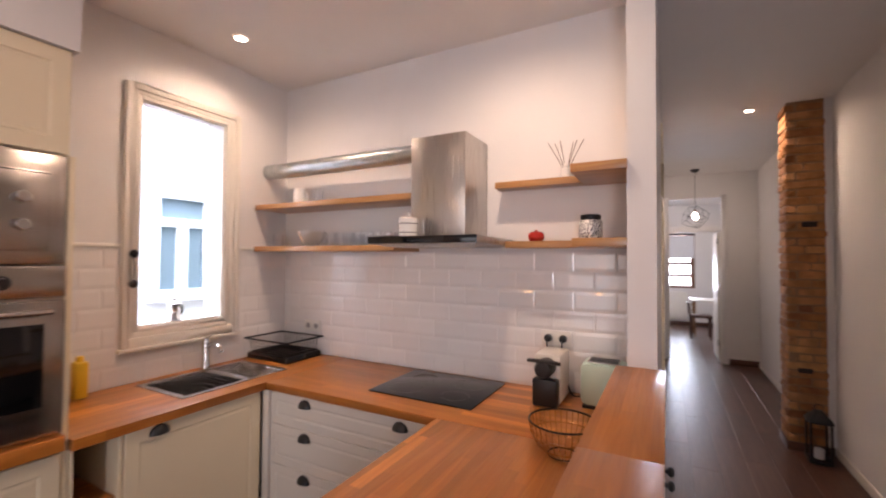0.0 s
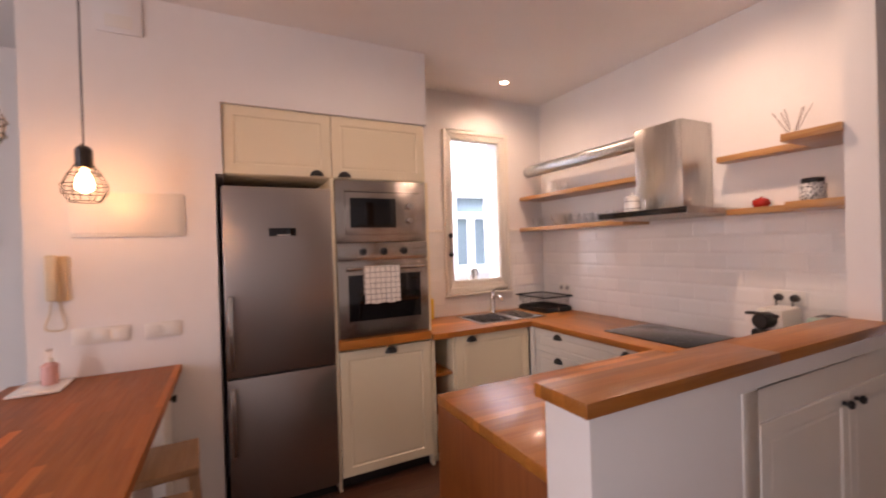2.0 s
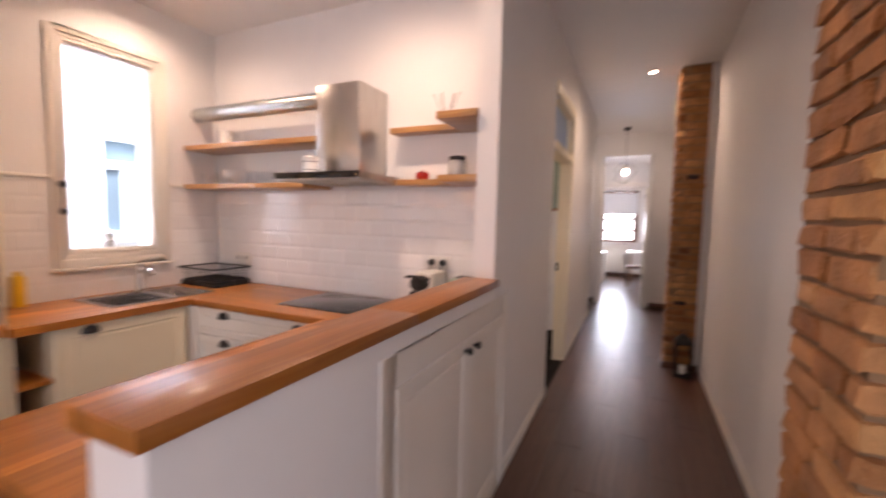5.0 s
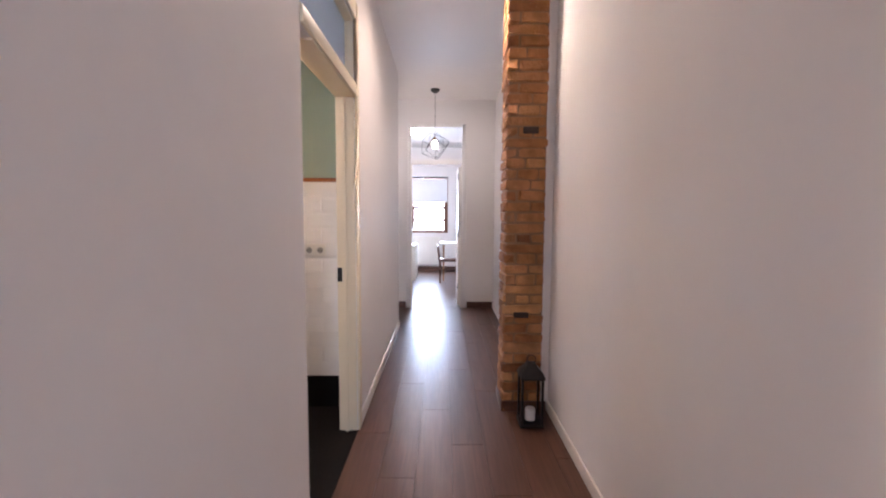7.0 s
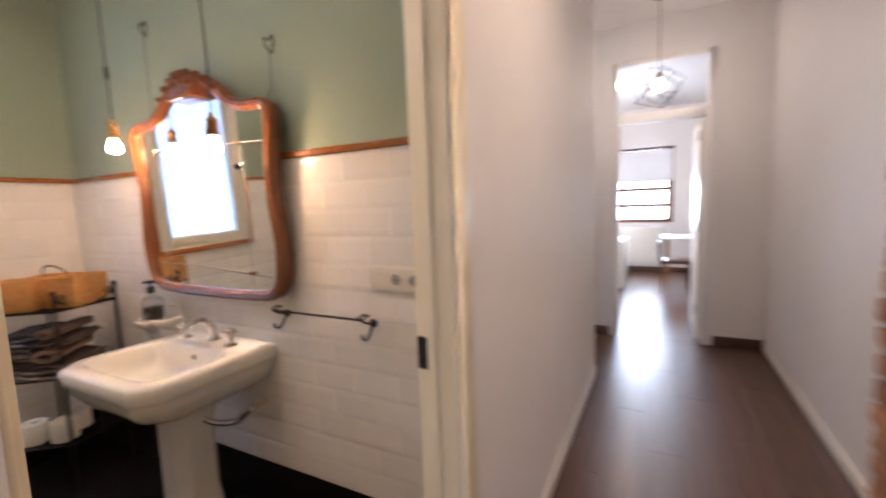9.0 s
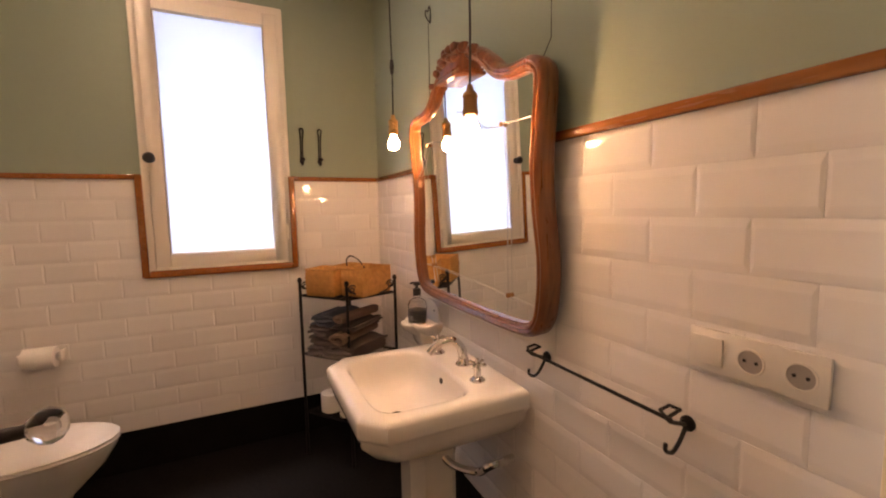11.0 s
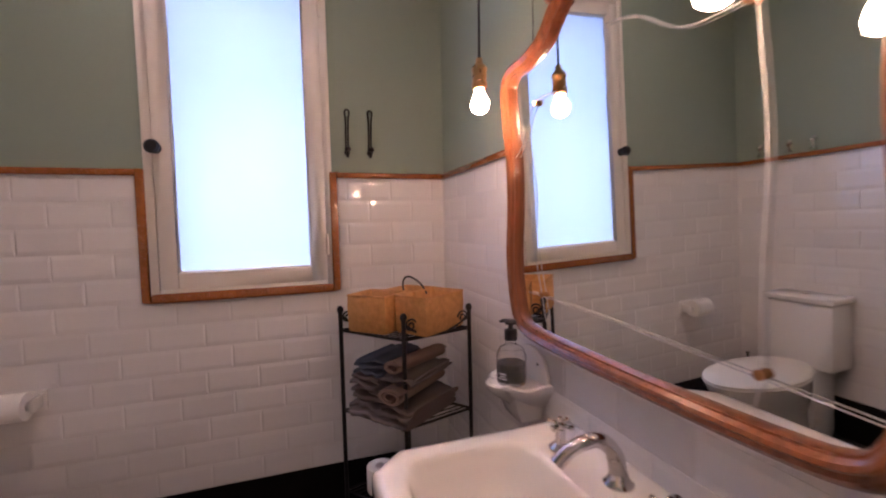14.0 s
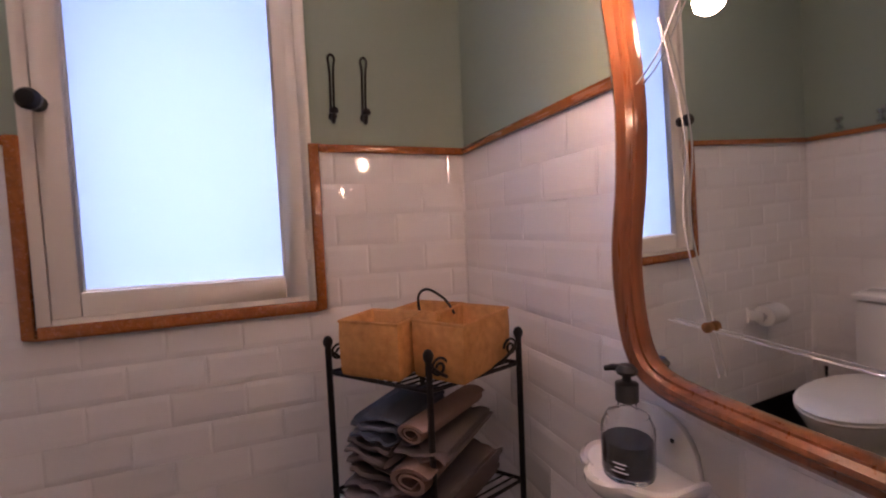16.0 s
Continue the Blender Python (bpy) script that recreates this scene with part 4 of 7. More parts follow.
rings(bm, [[(X0, YA, 0.917), (X1, YA, 0.917), (X1, YB, 0.917), (X0, YB, 0.917)], [(X0, YA, 0.9125), (X1, YA, 0.9125), (X1, YB, 0.9125), (X0, YB, 0.9125)]], cap=False)
part("basin", bm, M_SINKSTEEL, snk)
tp = thing("kitchen_tap", (-2.475, 1.40, 0.912), "chrome mixer tap behind the sink", "tap")
bm = bmesh.new()
lathe(bm, [(0, 0.9125), (0.026, 0.9125), (0.024, 0.93), (0.02, 0.94), (0.02, 1.08), (0.017, 1.09), (0, 1.092)], (-2.475, 1.40, 0), 20)
part("body", bm, M_CHROME, tp)
bm = bmesh.new()
tube(bm, curve_through([(-2.475, 1.40, 1.03), (-2.41, 1.395, 1.065), (-2.33, 1.385, 1.06), (-2.30, 1.382, 1.035)]), 0.012, 12)
part("spout", bm, M_CHROME, tp)
bm = bmesh.new()
tube(bm, [(-2.475, 1.40, 1.09), (-2.47, 1.40, 1.105), (-2.40, 1.39, 1.12)], [0.014, 0.012, 0.006], 10)
part("lever", bm, M_CHROME, tp)
dk = thing("dish_rack", (-2.3, 1.85, 0.912), "black wire dish rack with a tray", "dish rack")
for z, g in ((0.955, 0.0), (1.045, 0.034)):
    bm = bmesh.new()
    tube(bm, [(-2.47 - g, 1.72 - g, z), (-2.14 + g, 1.72 - g, z), (-2.14 + g, 1.975 + min(g, 0.02), z), (-2.47 - g, 1.975 + min(g, 0.02), z)], 0.0055, 6, closed=True)
    part("rim", bm, M_BLACK, dk)
for k in range(12):
    x = -2.46 + 0.31 * k / 11
    bm = bmesh.new()
    tube(bm, [(x - 0.002, 1.686, 1.045), (x, 1.72, 0.955), (x, 1.975, 0.955), (x, 1.995, 1.045)], 0.0026, 5)
    part("wire", bm, M_BLACK, dk)
bm = bmesh.new()
box(bm, -2.49, -2.12, 1.70, 1.99, 0.9128, 0.922)
for b in ((-2.49, -2.12, 1.70, 1.706), (-2.49, -2.12, 1.984, 1.99), (-2.49, -2.484, 1.706, 1.984), (-2.126, -2.12, 1.706, 1.984)):
    box(bm, *b, 0.922, 0.951)
part("drip_tray", bm, M_BLACK, dk, bevel=0.002)
bo = thing("detergent_bottle", (-2.46, 0.775, 0.912), "upright yellow detergent bottle on the worktop", "bottle")
bm = bmesh.new()
box(bm, -2.495, -2.43, 0.748, 0.802, 0.9125, 1.085)
part("bottle", bm, M_YELLOW, bo, bevel=0.012)
bm = bmesh.new()
lathe(bm, [(0, 1.0845), (0.016, 1.0845), (0.015, 1.108), (0, 1.109)], (-2.4625, 0.775, 0), 14)
part("cap", bm, M_YELLOW, bo)

# coffee machine, toaster, basket
cm = thing("coffee_machine", (-0.52, 1.83, 0.912), "white and black capsule coffee machine", "coffee machine")
block("housing", [(-0.565, -0.44, 1.79, 1.99, 0.9125, 1.14)], M_PLASTIC, cm, bevel=0.016)
block("front_grille", [(-0.56, -0.445, 1.735, 1.788, 0.9125, 1.035)], M_BLACK, cm, "black drip column", bevel=0.008)
bm = bmesh.new()
lathe(bm, [(0, 1.70), (0.034, 1.702), (0.042, 1.715), (0.042, 1.80), (0, 1.80)], (-0.503, 0, 1.085), 22, "y")
part("brew_head", bm, M_BLACK, cm)
bm = bmesh.new()
tube(bm, curve_through([(-0.575, 1.73, 1.118), (-0.54, 1.71, 1.124), (-0.47, 1.71, 1.124), (-0.43, 1.73, 1.115)]), 0.009, 10)
part("lever", bm, M_BLACK, cm)
to = thing("toaster", (-0.28, 1.86, 0.912), "pale mint green toaster", "toaster")
block("shell", [(-0.36, -0.165, 1.80, 1.97, 0.925, 1.118)], M_MINT, to, bevel=0.028)
block("slot_plate", [(-0.33, -0.195, 1.825, 1.945, 1.1175, 1.1205)], M_CHROME, to, bevel=0.001)
for y in (1.838, 1.872, 1.906):
    block("slot", [(-0.325, -0.20, y, y + 0.024, 1.1206, 1.1222)], M_BLACK, to)
block("foot", [(-0.35, -0.175, 1.81, 1.96, 0.9125, 0.926)], M_BLACK, to, bevel=0.003)
bk = thing("wire_fruit_basket", (-0.325, 1.30, 0.912), "round copper wire fruit basket", "basket")
bm = bmesh.new()
C, R = (-0.325, 1.30), 0.115
tube(bm, arc((*C, 1.03), R, 0, 352, (1, 0, 0), (0, 1, 0), 36), 0.0035, 6)
tube(bm, arc((*C, 0.9165), 0.05, 0, 352, (1, 0, 0), (0, 1, 0), 24), 0.003, 6)
part("rim", bm, M_IRON, bk)
bm = bmesh.new()
for k in range(34):
    a = 2 * math.pi * k / 34
    tube(bm, [(C[0] + math.cos(a) * r, C[1] + math.sin(a) * r, z) for r, z in ((0.05, 0.9165), (0.085, 0.945), (0.108, 0.985), (0.115, 1.03))], 0.0021, 5)
part("wires", bm, M_COPPER, bk, "thin copper-brown wires")
for rr, z in ((0.085, 0.945), (0.108, 0.985)):
    bm = bmesh.new()
    tube(bm, arc((*C, z), rr, 0, 352, (1, 0, 0), (0, 1, 0), 32), 0.0022, 5)
    part("hoop", bm, M_COPPER, bk)

# things on the shelves
def tumbler(at, r=0.034, h=0.085):
    g = thing("drinking_glass", at, "clear drinking glass on the oak shelf", "glass", "shelf glasses")
    bm = bmesh.new()
    lathe(bm, [(0, 0), (r * 0.82, 0), (r, h), (r - 0.002, h), (r * 0.8, 0.008), (0, 0.008)], (0, 0, 0), 18)
    part("glass", bm, M_GLASS, g, world=False)
    return g


first = tumbler((-2.0, 1.87, 1.6605))
for x, y in ((-1.92, 1.86), (-1.84, 1.88), (-1.77, 1.86), (-1.70, 1.88), (-1.63, 1.86), (-1.55, 1.88), (-1.48, 1.86), (-1.80, 1.96), (-1.66, 1.96), (-1.52, 1.96)):
    copy_thing(first, pose(x, y, 1.6605))
bw = thing("glass_bowl", (-2.1, 1.88, 1.6605), "clear glass bowl on the oak shelf", "bowl")
bm = bmesh.new()
lathe(bm, [(0, 0), (0.04, 0), (0.075, 0.05), (0.09, 0.10), (0.087, 0.10), (0.07, 0.05), (0.038, 0.006), (0, 0.006)], (0, 0, 0), 26)
part("bowl", bm, M_GLASS, bw, world=False)
jug = thing("white_jug", (-2.22, 1.88, 1.9455), "small white ceramic jug on the upper shelf", "jug")
bm = bmesh.new()
lathe(bm, [(0, 0), (0.04, 0), (0.046, 0.04), (0.036, 0.085), (0.042, 0.11), (0.039, 0.11), (0.033, 0.085), (0, 0.08)], (0, 0, 0), 22)
part("body", bm, M_CERAMIC, jug, world=False)
bm = bmesh.new()
tube(bm, curve_through([(0.04, 0, 0.09), (0.07, 0, 0.075), (0.068, 0, 0.035), (0.042, 0, 0.03)]), 0.005, 8)
part("handle", bm, M_CERAMIC, jug, world=False)
tg = copy_thing(first, pose(-2.05, 1.88, 1.9455))
tg2 = copy_thing(first, pose(-2.40, 1.86, 1.6605))
can = thing("canister", (-1.17, 1.62, 1.6925), "white enamel canister with a lid on the hood", "canister")
bm = bmesh.new()
lathe(bm, [(0, 0), (0.045, 0), (0.047, 0.008), (0.047, 0.085), (0, 0.085)], (0, 0, 0), 26)
part("body", bm, M_CERAMIC, can, world=False)
bm = bmesh.new()
lathe(bm, [(0.049, 0.0855), (0.049, 0.094), (0.03, 0.104), (0.008, 0.108), (0.011, 0.118), (0.006, 0.124), (0, 0.124)], (0, 0, 0), 26)
part("lid", bm, M_CERAMIC, can, world=False)
for z in (0.02, 0.066):
    bm = bmesh.new()
    lathe(bm, [(0.0474, z), (0.0478, z), (0.0478, z + 0.004), (0.0474, z + 0.004)], (0, 0, 0), 26)
    part("stripe", bm, M_IRON, can, world=False)
copy_thing(first, pose(-1.09, 1.64, 1.6905))
rj = thing("red_pot", (-0.60, 1.95, 1.6755), "small red glazed pot on the oak shelf", "pot")
bm = bmesh.new()
lathe(bm, [(0, 0), (0.03, 0), (0.042, 0.018), (0.04, 0.04), (0.026, 0.05), (0.008, 0.052), (0.006, 0.06), (0, 0.061)], (0, 0, 0), 24)
part("pot", bm, M_RED, rj, world=False)
pj = thing("patterned_jar", (-0.31, 1.80, 1.6765), "black and white patterned jar with a dark lid", "jar")
pj.matrix_basis = pj.matrix_basis @ Matrix.Scale(0.88, 4)
bm = bmesh.new()
lathe(bm, [(0, 0), (0.052, 0), (0.058, 0.01), (0.058, 0.085), (0.05, 0.097), (0, 0.097)], (0, 0, 0), 28)
part("jar", bm, M_JAR, pj, world=False)
bm = bmesh.new()
lathe(bm, [(0, 0.0972), (0.048, 0.0972), (0.05, 0.102), (0.05, 0.12), (0.046, 0.124), (0, 0.124)], (0, 0, 0), 28)
part("lid", bm, M_IRON, pj, "dark lid", world=False)
rd = thing("reed_diffuser", (-0.45, 1.955, 1.9925), "reed diffuser with thin sticks in a small jar", "diffuser")
bm = bmesh.new()
lathe(bm, [(0, 0), (0.026, 0), (0.026, 0.05), (0.014, 0.06), (0.012, 0.075), (0.010, 0.075), (0.012, 0.06), (0.02, 0.048), (0, 0.006)], (0, 0, 0), 20)
part("jar", bm, M_CERAMIC, rd, world=False)
for dx, dy in ((-0.09, 0.0), (-0.06, 0.02), (-0.025, -0.02), (0.05, 0.01), (0.085, 0.0), (0.03, 0.03)):
    bm = bmesh.new()
    tube(bm, [(-dx * 0.08, 0, 0.012), (dx, dy, 0.185)], 0.0019, 5)
    part("reed", bm, M_WALNUT, rd, world=False)

# sockets and switches
PX = -0.5135
def plate(name, axis, at, a0, a1, z0, z1, modules, label, sign=1):
    p = thing(name, (at, a0, z0) if axis == "x" else (a0, at, z0), label, "socket" if "socket" in name else "switch")
    def b(d0, d1, p0, p1, q0, q1):
        lo, hi = sorted((at + sign * d0, at + sign * d1))
        return (lo, hi, p0, p1, q0, q1) if axis == "x" else (p0, p1, lo, hi, q0, q1)
    block("plate", [b(0, 0.008, a0, a1, z0, z1)], M_PLASTIC, p, bevel=0.003)
    w = (a1 - a0) / len(modules)
    for i, k in enumerate(modules):
        c0, c1 = a0 + i * w + w * 0.12, a0 + (i + 1) * w - w * 0.12
        if k == "s":
            block("rocker", [b(0.0082, 0.0125, c0, c1, z0 + 0.014, z1 - 0.014)], M_PLASTIC, p, bevel=0.002)
        else:
            m, zc = (c0 + c1) / 2, (z0 + z1) / 2
            bm = bmesh.new()
            lathe(bm, [(0.0235, sign * 0.0082), (0.0235, sign * 0.0105), (0.0205, sign * 0.0105), (0.0205, sign * 0.0082)], (at, m, zc) if axis == "x" else (m, at, zc), 22, axis)
            o = part("outlet_ring", bm, M_PLASTIC, p)
            bm = bmesh.new()
            lathe(bm, [(0, sign * 0.0082), (0.0203, sign * 0.0082), (0.0203, sign * 0.0086), (0, sign * 0.0086)], (at, m, zc) if axis == "x" else (m, at, zc), 22, axis)
            o = part("outlet", bm, M_OUTLET_SHADE, p, "outlet disc greyed for the shade of its recess")
            for s in (-1, 1):
                bm = bmesh.new()
                lathe(bm, [(0, sign * 0.0087), (0.0032, sign * 0.0087), (0.0032, sign * 0.0096), (0, sign * 0.0096)], (at, m + s * 0.0095, zc) if axis == "x" else (m + s * 0.0095, at, zc), 8, axis)
                part("pin_hole", bm, M_BLACK, o)
    return p


plate("wall_switch", "x", -1.95, -1.37, -1.14, 1.085, 1.165, "sss", "white triple light switch")
plate("wall_switch", "x", -1.95, -1.08, -0.92, 1.085, 1.165, "ss", "white double light switch")
plate("wall_socket", "y", KY - 0.008, -2.30, -2.15, 1.065, 1.145, "oo", "white double socket above the worktop", -1)
plate("wall_socket", "y", KY - 0.008, PX - 0.075, PX + 0.075, 1.137, 1.217, "oo", "white double socket with two black plugs", -1)
for x, low in ((PX - 0.0375, (-0.46, 1.965, 0.945)), (PX + 0.0375, (-0.37, 1.90, 0.935))):
    pg = thing("black_plug", (x, KY - 0.02, 1.18), "round black plug with its cord in the socket", "plug", "worktop plugs")
    bm = bmesh.new()
    lathe(bm, [(0, -0.020), (0.019, -0.020), (0.021, -0.032), (0.017, -0.050), (0.008, -0.056), (0, -0.057)], (x, KY, 1.18), 18, "y")
    part("body", bm, M_BLACK, pg)
    bm = bmesh.new()
    tube(bm, curve_through([(x, KY - 0.054, 1.178), (x + 0.004, KY - 0.066, 1.13), (x + 0.012, KY - 0.05, 1.03), ((x + low[0]) / 2, (KY - 0.05 + low[1]) / 2, 0.93), low]), 0.0038, 6)
    part("cord", bm, M_BLACK, pg)
cons = thing("fuse_box_cover", (-1.95, -1.126, 1.72), "flat white fuse box cover on the wall", "fuse box")
block("frame", [(-1.9495, -1.938, -1.363, -0.889, 1.607, 1.829)], M_PLASTIC, cons, bevel=0.003)
block("cover", [(-1.9379, -1.933, -1.345, -0.907, 1.625, 1.811)], M_PLASTIC, cons, bevel=0.002)
gr = thing("ceiling_box", (-1.95, -1.14, 2.66), "white junction cover high on the wall", "cover")
block("cover", [(-1.9495, -1.935, -1.24, -1.045, 2.63, 2.82)], M_WALL, gr, bevel=0.004)
block("lid", [(-1.9349, -1.931, -1.20, -1.085, 2.655, 2.72)], M_PLASTIC, gr, bevel=0.002)
ph = thing("entry_phone", (-1.95, -1.42, 1.3), "beige wall entry phone with a coiled cord", "entry phone")
block("base", [(-1.9495, -1.93, -1.455, -1.375, 1.305, 1.52)], M_PHONE, ph, bevel=0.006)
block("handset", [(-1.929, -1.895, -1.45, -1.405, 1.31, 1.525)], M_PHONE, ph, bevel=0.010)
bm = bmesh.new()
tube(bm, curve_through([(-1.915, -1.43, 1.31), (-1.93, -1.445, 1.24), (-1.93, -1.46, 1.18), (-1.93, -1.42, 1.165), (-1.93, -1.385, 1.18), (-1.94, -1.40, 1.24), (-1.945, -1.41, 1.305)]), 0.004, 6)
part("cord", bm, M_PHONE, ph)

# bar table, stools, pendants
tb = thing("bar_table", (-0.9, -1.26, 0), "butcher-block bar table against the wall", "table")
block("tabletop", [(-1.948, -0.02, -1.60, -0.925, 0.888, 0.93)], M_TABLE_DIMMED, tb, bevel=0.004)
tc = block("cabinet", [(-1.94, -1.66, -1.56, -0.975, 0.004, 0.887)], M_OFFWHITE, tb, "white cabinet under the table top", bevel=0.003)
bm = bmesh.new()
lathe(bm, [(0, 0), (0.008, 0), (0.007, 0.016), (0.018, 0.024), (0.018, 0.038), (0, 0.042)], (-1.78, -0.974, 0.80), 14, "y")
part("knob", bm, M_BLACK, tc, "black knob")
for y in (-1.55, -1.02):
    block("leg", [(-0.10, -0.04, y, y + 0.06, 0.0, 0.887)], M_STOOL, tb, bevel=0.003)
def stool(at, rz):
    s = thing("wooden_stool", at, "plain beech bar stool pushed under the table", "stool", "bar stools", rz)
    bm = bmesh.new()
    box(bm, -0.16, 0.16, -0.16, 0.16, 0.612, 0.645)
    part("seat", bm, M_STOOL, s, bevel=0.006, world=False)
    for a in (-1, 1):
        for b in (-1, 1):
            bm = bmesh.new()
            lo, hi = 0.165, 0.135
            loops = [[(a * c + i, b * c + j, z) for i, j in ((-0.018, -0.018), (0.018, -0.018), (0.018, 0.018), (-0.018, 0.018))] for c, z in ((lo, 0.0), (hi, 0.611))]
            rings(bm, loops)
            part("leg", bm, M_STOOL, s, bevel=0.003, world=False)
    for b in (-1, 1):
        bm = bmesh.new()
        box(bm, -0.135, 0.135, b * 0.15 - 0.012, b * 0.15 + 0.012, 0.25, 0.285)
        part("rung", bm, M_STOOL, s, bevel=0.002, world=False)
        bm = bmesh.new()
        box(bm, b * 0.148 - 0.012, b * 0.148 + 0.012, -0.137, 0.137, 0.36, 0.395)
        part("rung", bm, M_STOOL, s, bevel=0.002, world=False)
    return s


st = stool((-1.46, -0.985, 0), 4)
copy_thing(st, pose(-0.98, -0.99, 0, 0, 0, -3))
def pendant(at, ceiling):
    p = thing("pendant_lamp", at, "black cage pendant lamp with a glowing filament bulb", "pendant lamp", "table pendants")
    bm = bmesh.new()
    tube(bm, [(0, 0, 0.155), (0, 0, ceiling - at[2] - 0.02)], 0.0035, 6)
    part("cord", bm, M_BLACK, p, world=False)
    bm = bmesh.new()
    lathe(bm, [(0, ceiling - at[2] - 0.03), (0.05, ceiling - at[2] - 0.028), (0.05, ceiling - at[2] - 0.001), (0, ceiling - at[2] - 0.001)], (0, 0, 0), 20)
    part("canopy", bm, M_BLACK, p, world=False)
    bm = bmesh.new()
    lathe(bm, [(0, 0.16), (0.02, 0.155), (0.031, 0.14), (0.032, 0.07), (0.028, 0.062), (0, 0.062)], (0, 0, 0), 20)
    part("socket", bm, M_BLACK, p, world=False)
    bm = bmesh.new()
    lathe(bm, [(0.0, 0.06), (0.014, 0.055), (0.016, 0.04), (0.028, 0.015), (0.033, -0.01), (0.026, -0.035), (0.0, -0.048)], (0, 0, 0), 20)
    part("bulb", bm, M_PENDANT, p, "glowing warm bulb", world=False)
    for k in (-1, 1):
        bm = bmesh.new()
        tube(bm, curve_through([(0.030 * k, 0, 0.066), (0.041 * k, 0, 0.08), (0.041 * k, 0, 0.145), (0.030 * k, 0, 0.158), (0.004 * k, 0, 0.162)]), 0.0028, 6)
        part("bracket", bm, M_BLACK, p, world=False)
    prof = [(0.033, 0.075), (0.058, 0.035), (0.081, -0.012), (0.078, -0.046), (0.054, -0.084)]
    for k in range(8):
        a = 2 * math.pi * k / 8
        bm = bmesh.new()
        tube(bm, [(math.cos(a) * r, math.sin(a) * r, z) for r, z in prof], 0.0021, 5)
        part("wire", bm, M_IRON, p, "thin dark cage wire", world=False)
    for r, z in prof:
        bm = bmesh.new()
        tube(bm, [(math.cos(2 * math.pi * k / 20) * r, math.sin(2 * math.pi * k / 20) * r, z) for k in range(20)], 0.0021, 5, closed=True)
        part("wire_ring", bm, M_IRON, p, "thin dark cage ring", world=False)
    return p


pe = pendant((-1.65, -1.23, 1.835), K_CEIL)
copy_thing(pe, pose(-0.745, -1.245, 1.868))
tr = thing("serving_tray", (-1.84, -1.44, 0.93), "small white tray on the bar table", "tray")
block("tray", [(-1.92, -1.70, -1.53, -1.35, 0.9305, 0.944)], M_CERAMIC, tr, bevel=0.005)
hs = thing("soap_dispenser", (-1.83, -1.42, 0.9445), "clear pump bottle with pink liquid", "bottle")
bm = bmesh.new()
lathe(bm, [(0, 0), (0.03, 0), (0.032, 0.01), (0.032, 0.085), (0.012, 0.1), (0, 0.1)], (0, 0, 0), 20)
part("bottle", bm, M_PINK, hs, world=False)
bm = bmesh.new()
lathe(bm, [(0.013, 0.1), (0.013, 0.115), (0.005, 0.118), (0.005, 0.145), (0.012, 0.148), (0.012, 0.156), (0, 0.156)], (0, 0, 0), 14)
tube(bm, [(0, 0, 0.152), (0.035, 0, 0.15)], 0.004, 6)
part("pump", bm, M_PLASTIC, hs, world=False)
cr = thing("coat_rack", (-2.9, -2.09, 1.65), "dark wooden coat rail with brass hooks", "coat rack")
block("board", [(-2.8995, -2.88, -2.45, -1.965, 1.60, 1.70)], M_WALNUT, cr, bevel=0.003)
for y in (-2.38, -2.21, -2.04):
    bm = bmesh.new()
    tube(bm, curve_through([(-2.878, y, 1.66), (-2.85, y, 1.63), (-2.83, y, 1.65)]), 0.006, 8)
    tube(bm, curve_through([(-2.878, y, 1.67), (-2.845, y, 1.70), (-2.84, y, 1.73)]), 0.005, 8)
    part("hook", bm, M_BRASS, cr, "brass hook")

# recessed ceiling spots; the bathroom pair is added as fill light
def spot(at):
    s = thing("ceiling_spot", at, "small recessed ceiling spot, switched on; the bathroom pair is added fill light", "ceiling light", "ceiling spots")
    bm = bmesh.new()
    lathe(bm, [(0.03, -0.001), (0.042, -0.001), (0.042, -0.006), (0.034, -0.009), (0.03, -0.006)], (0, 0, 0), 24)
    part("ring", bm, M_PLASTIC, s, world=False)
    bm = bmesh.new()
    lathe(bm, [(0, -0.001), (0.0295, -0.001), (0.0295, -0.004), (0, -0.005)], (0, 0, 0), 20)
    part("lens", bm, M_SPOT, s, "bright lens", world=False)
    return s


sp = spot((-2.15, 1.36, K_CEIL))
for p in ((-0.66, 1.38, K_CEIL), (-1.3, 0.1, K_CEIL), (0.66, 4.45, CEIL), (-2.0, 3.35, CEIL), (-1.0, 3.35, CEIL)):
    copy_thing(sp, pose(*p))
# ---- corridor ----
def brick_mesh(seed):
    rnd = random.Random(seed)
    bm = bmesh.new()
    box(bm, -0.5, 0.5, -0.5, 0.5, -0.5, 0.5)
    bmesh.ops.bevel(bm, geom=bm.edges[:], offset=0.09, segments=1, affect="EDGES")
    for v in bm.verts:
        v.co += Vector((rnd.uniform(-0.04, 0.04), rnd.uniform(-0.09, 0.09), rnd.uniform(-0.11, 0.11)))
    bmesh.ops.recalc_face_normals(bm, faces=bm.faces)
    for f in bm.faces:
        f.smooth = False
    me = bpy.data.meshes.new("brick")
    bm.to_mesh(me)
    bm.free()
    me.materials.append(M_BRICK)
    return me


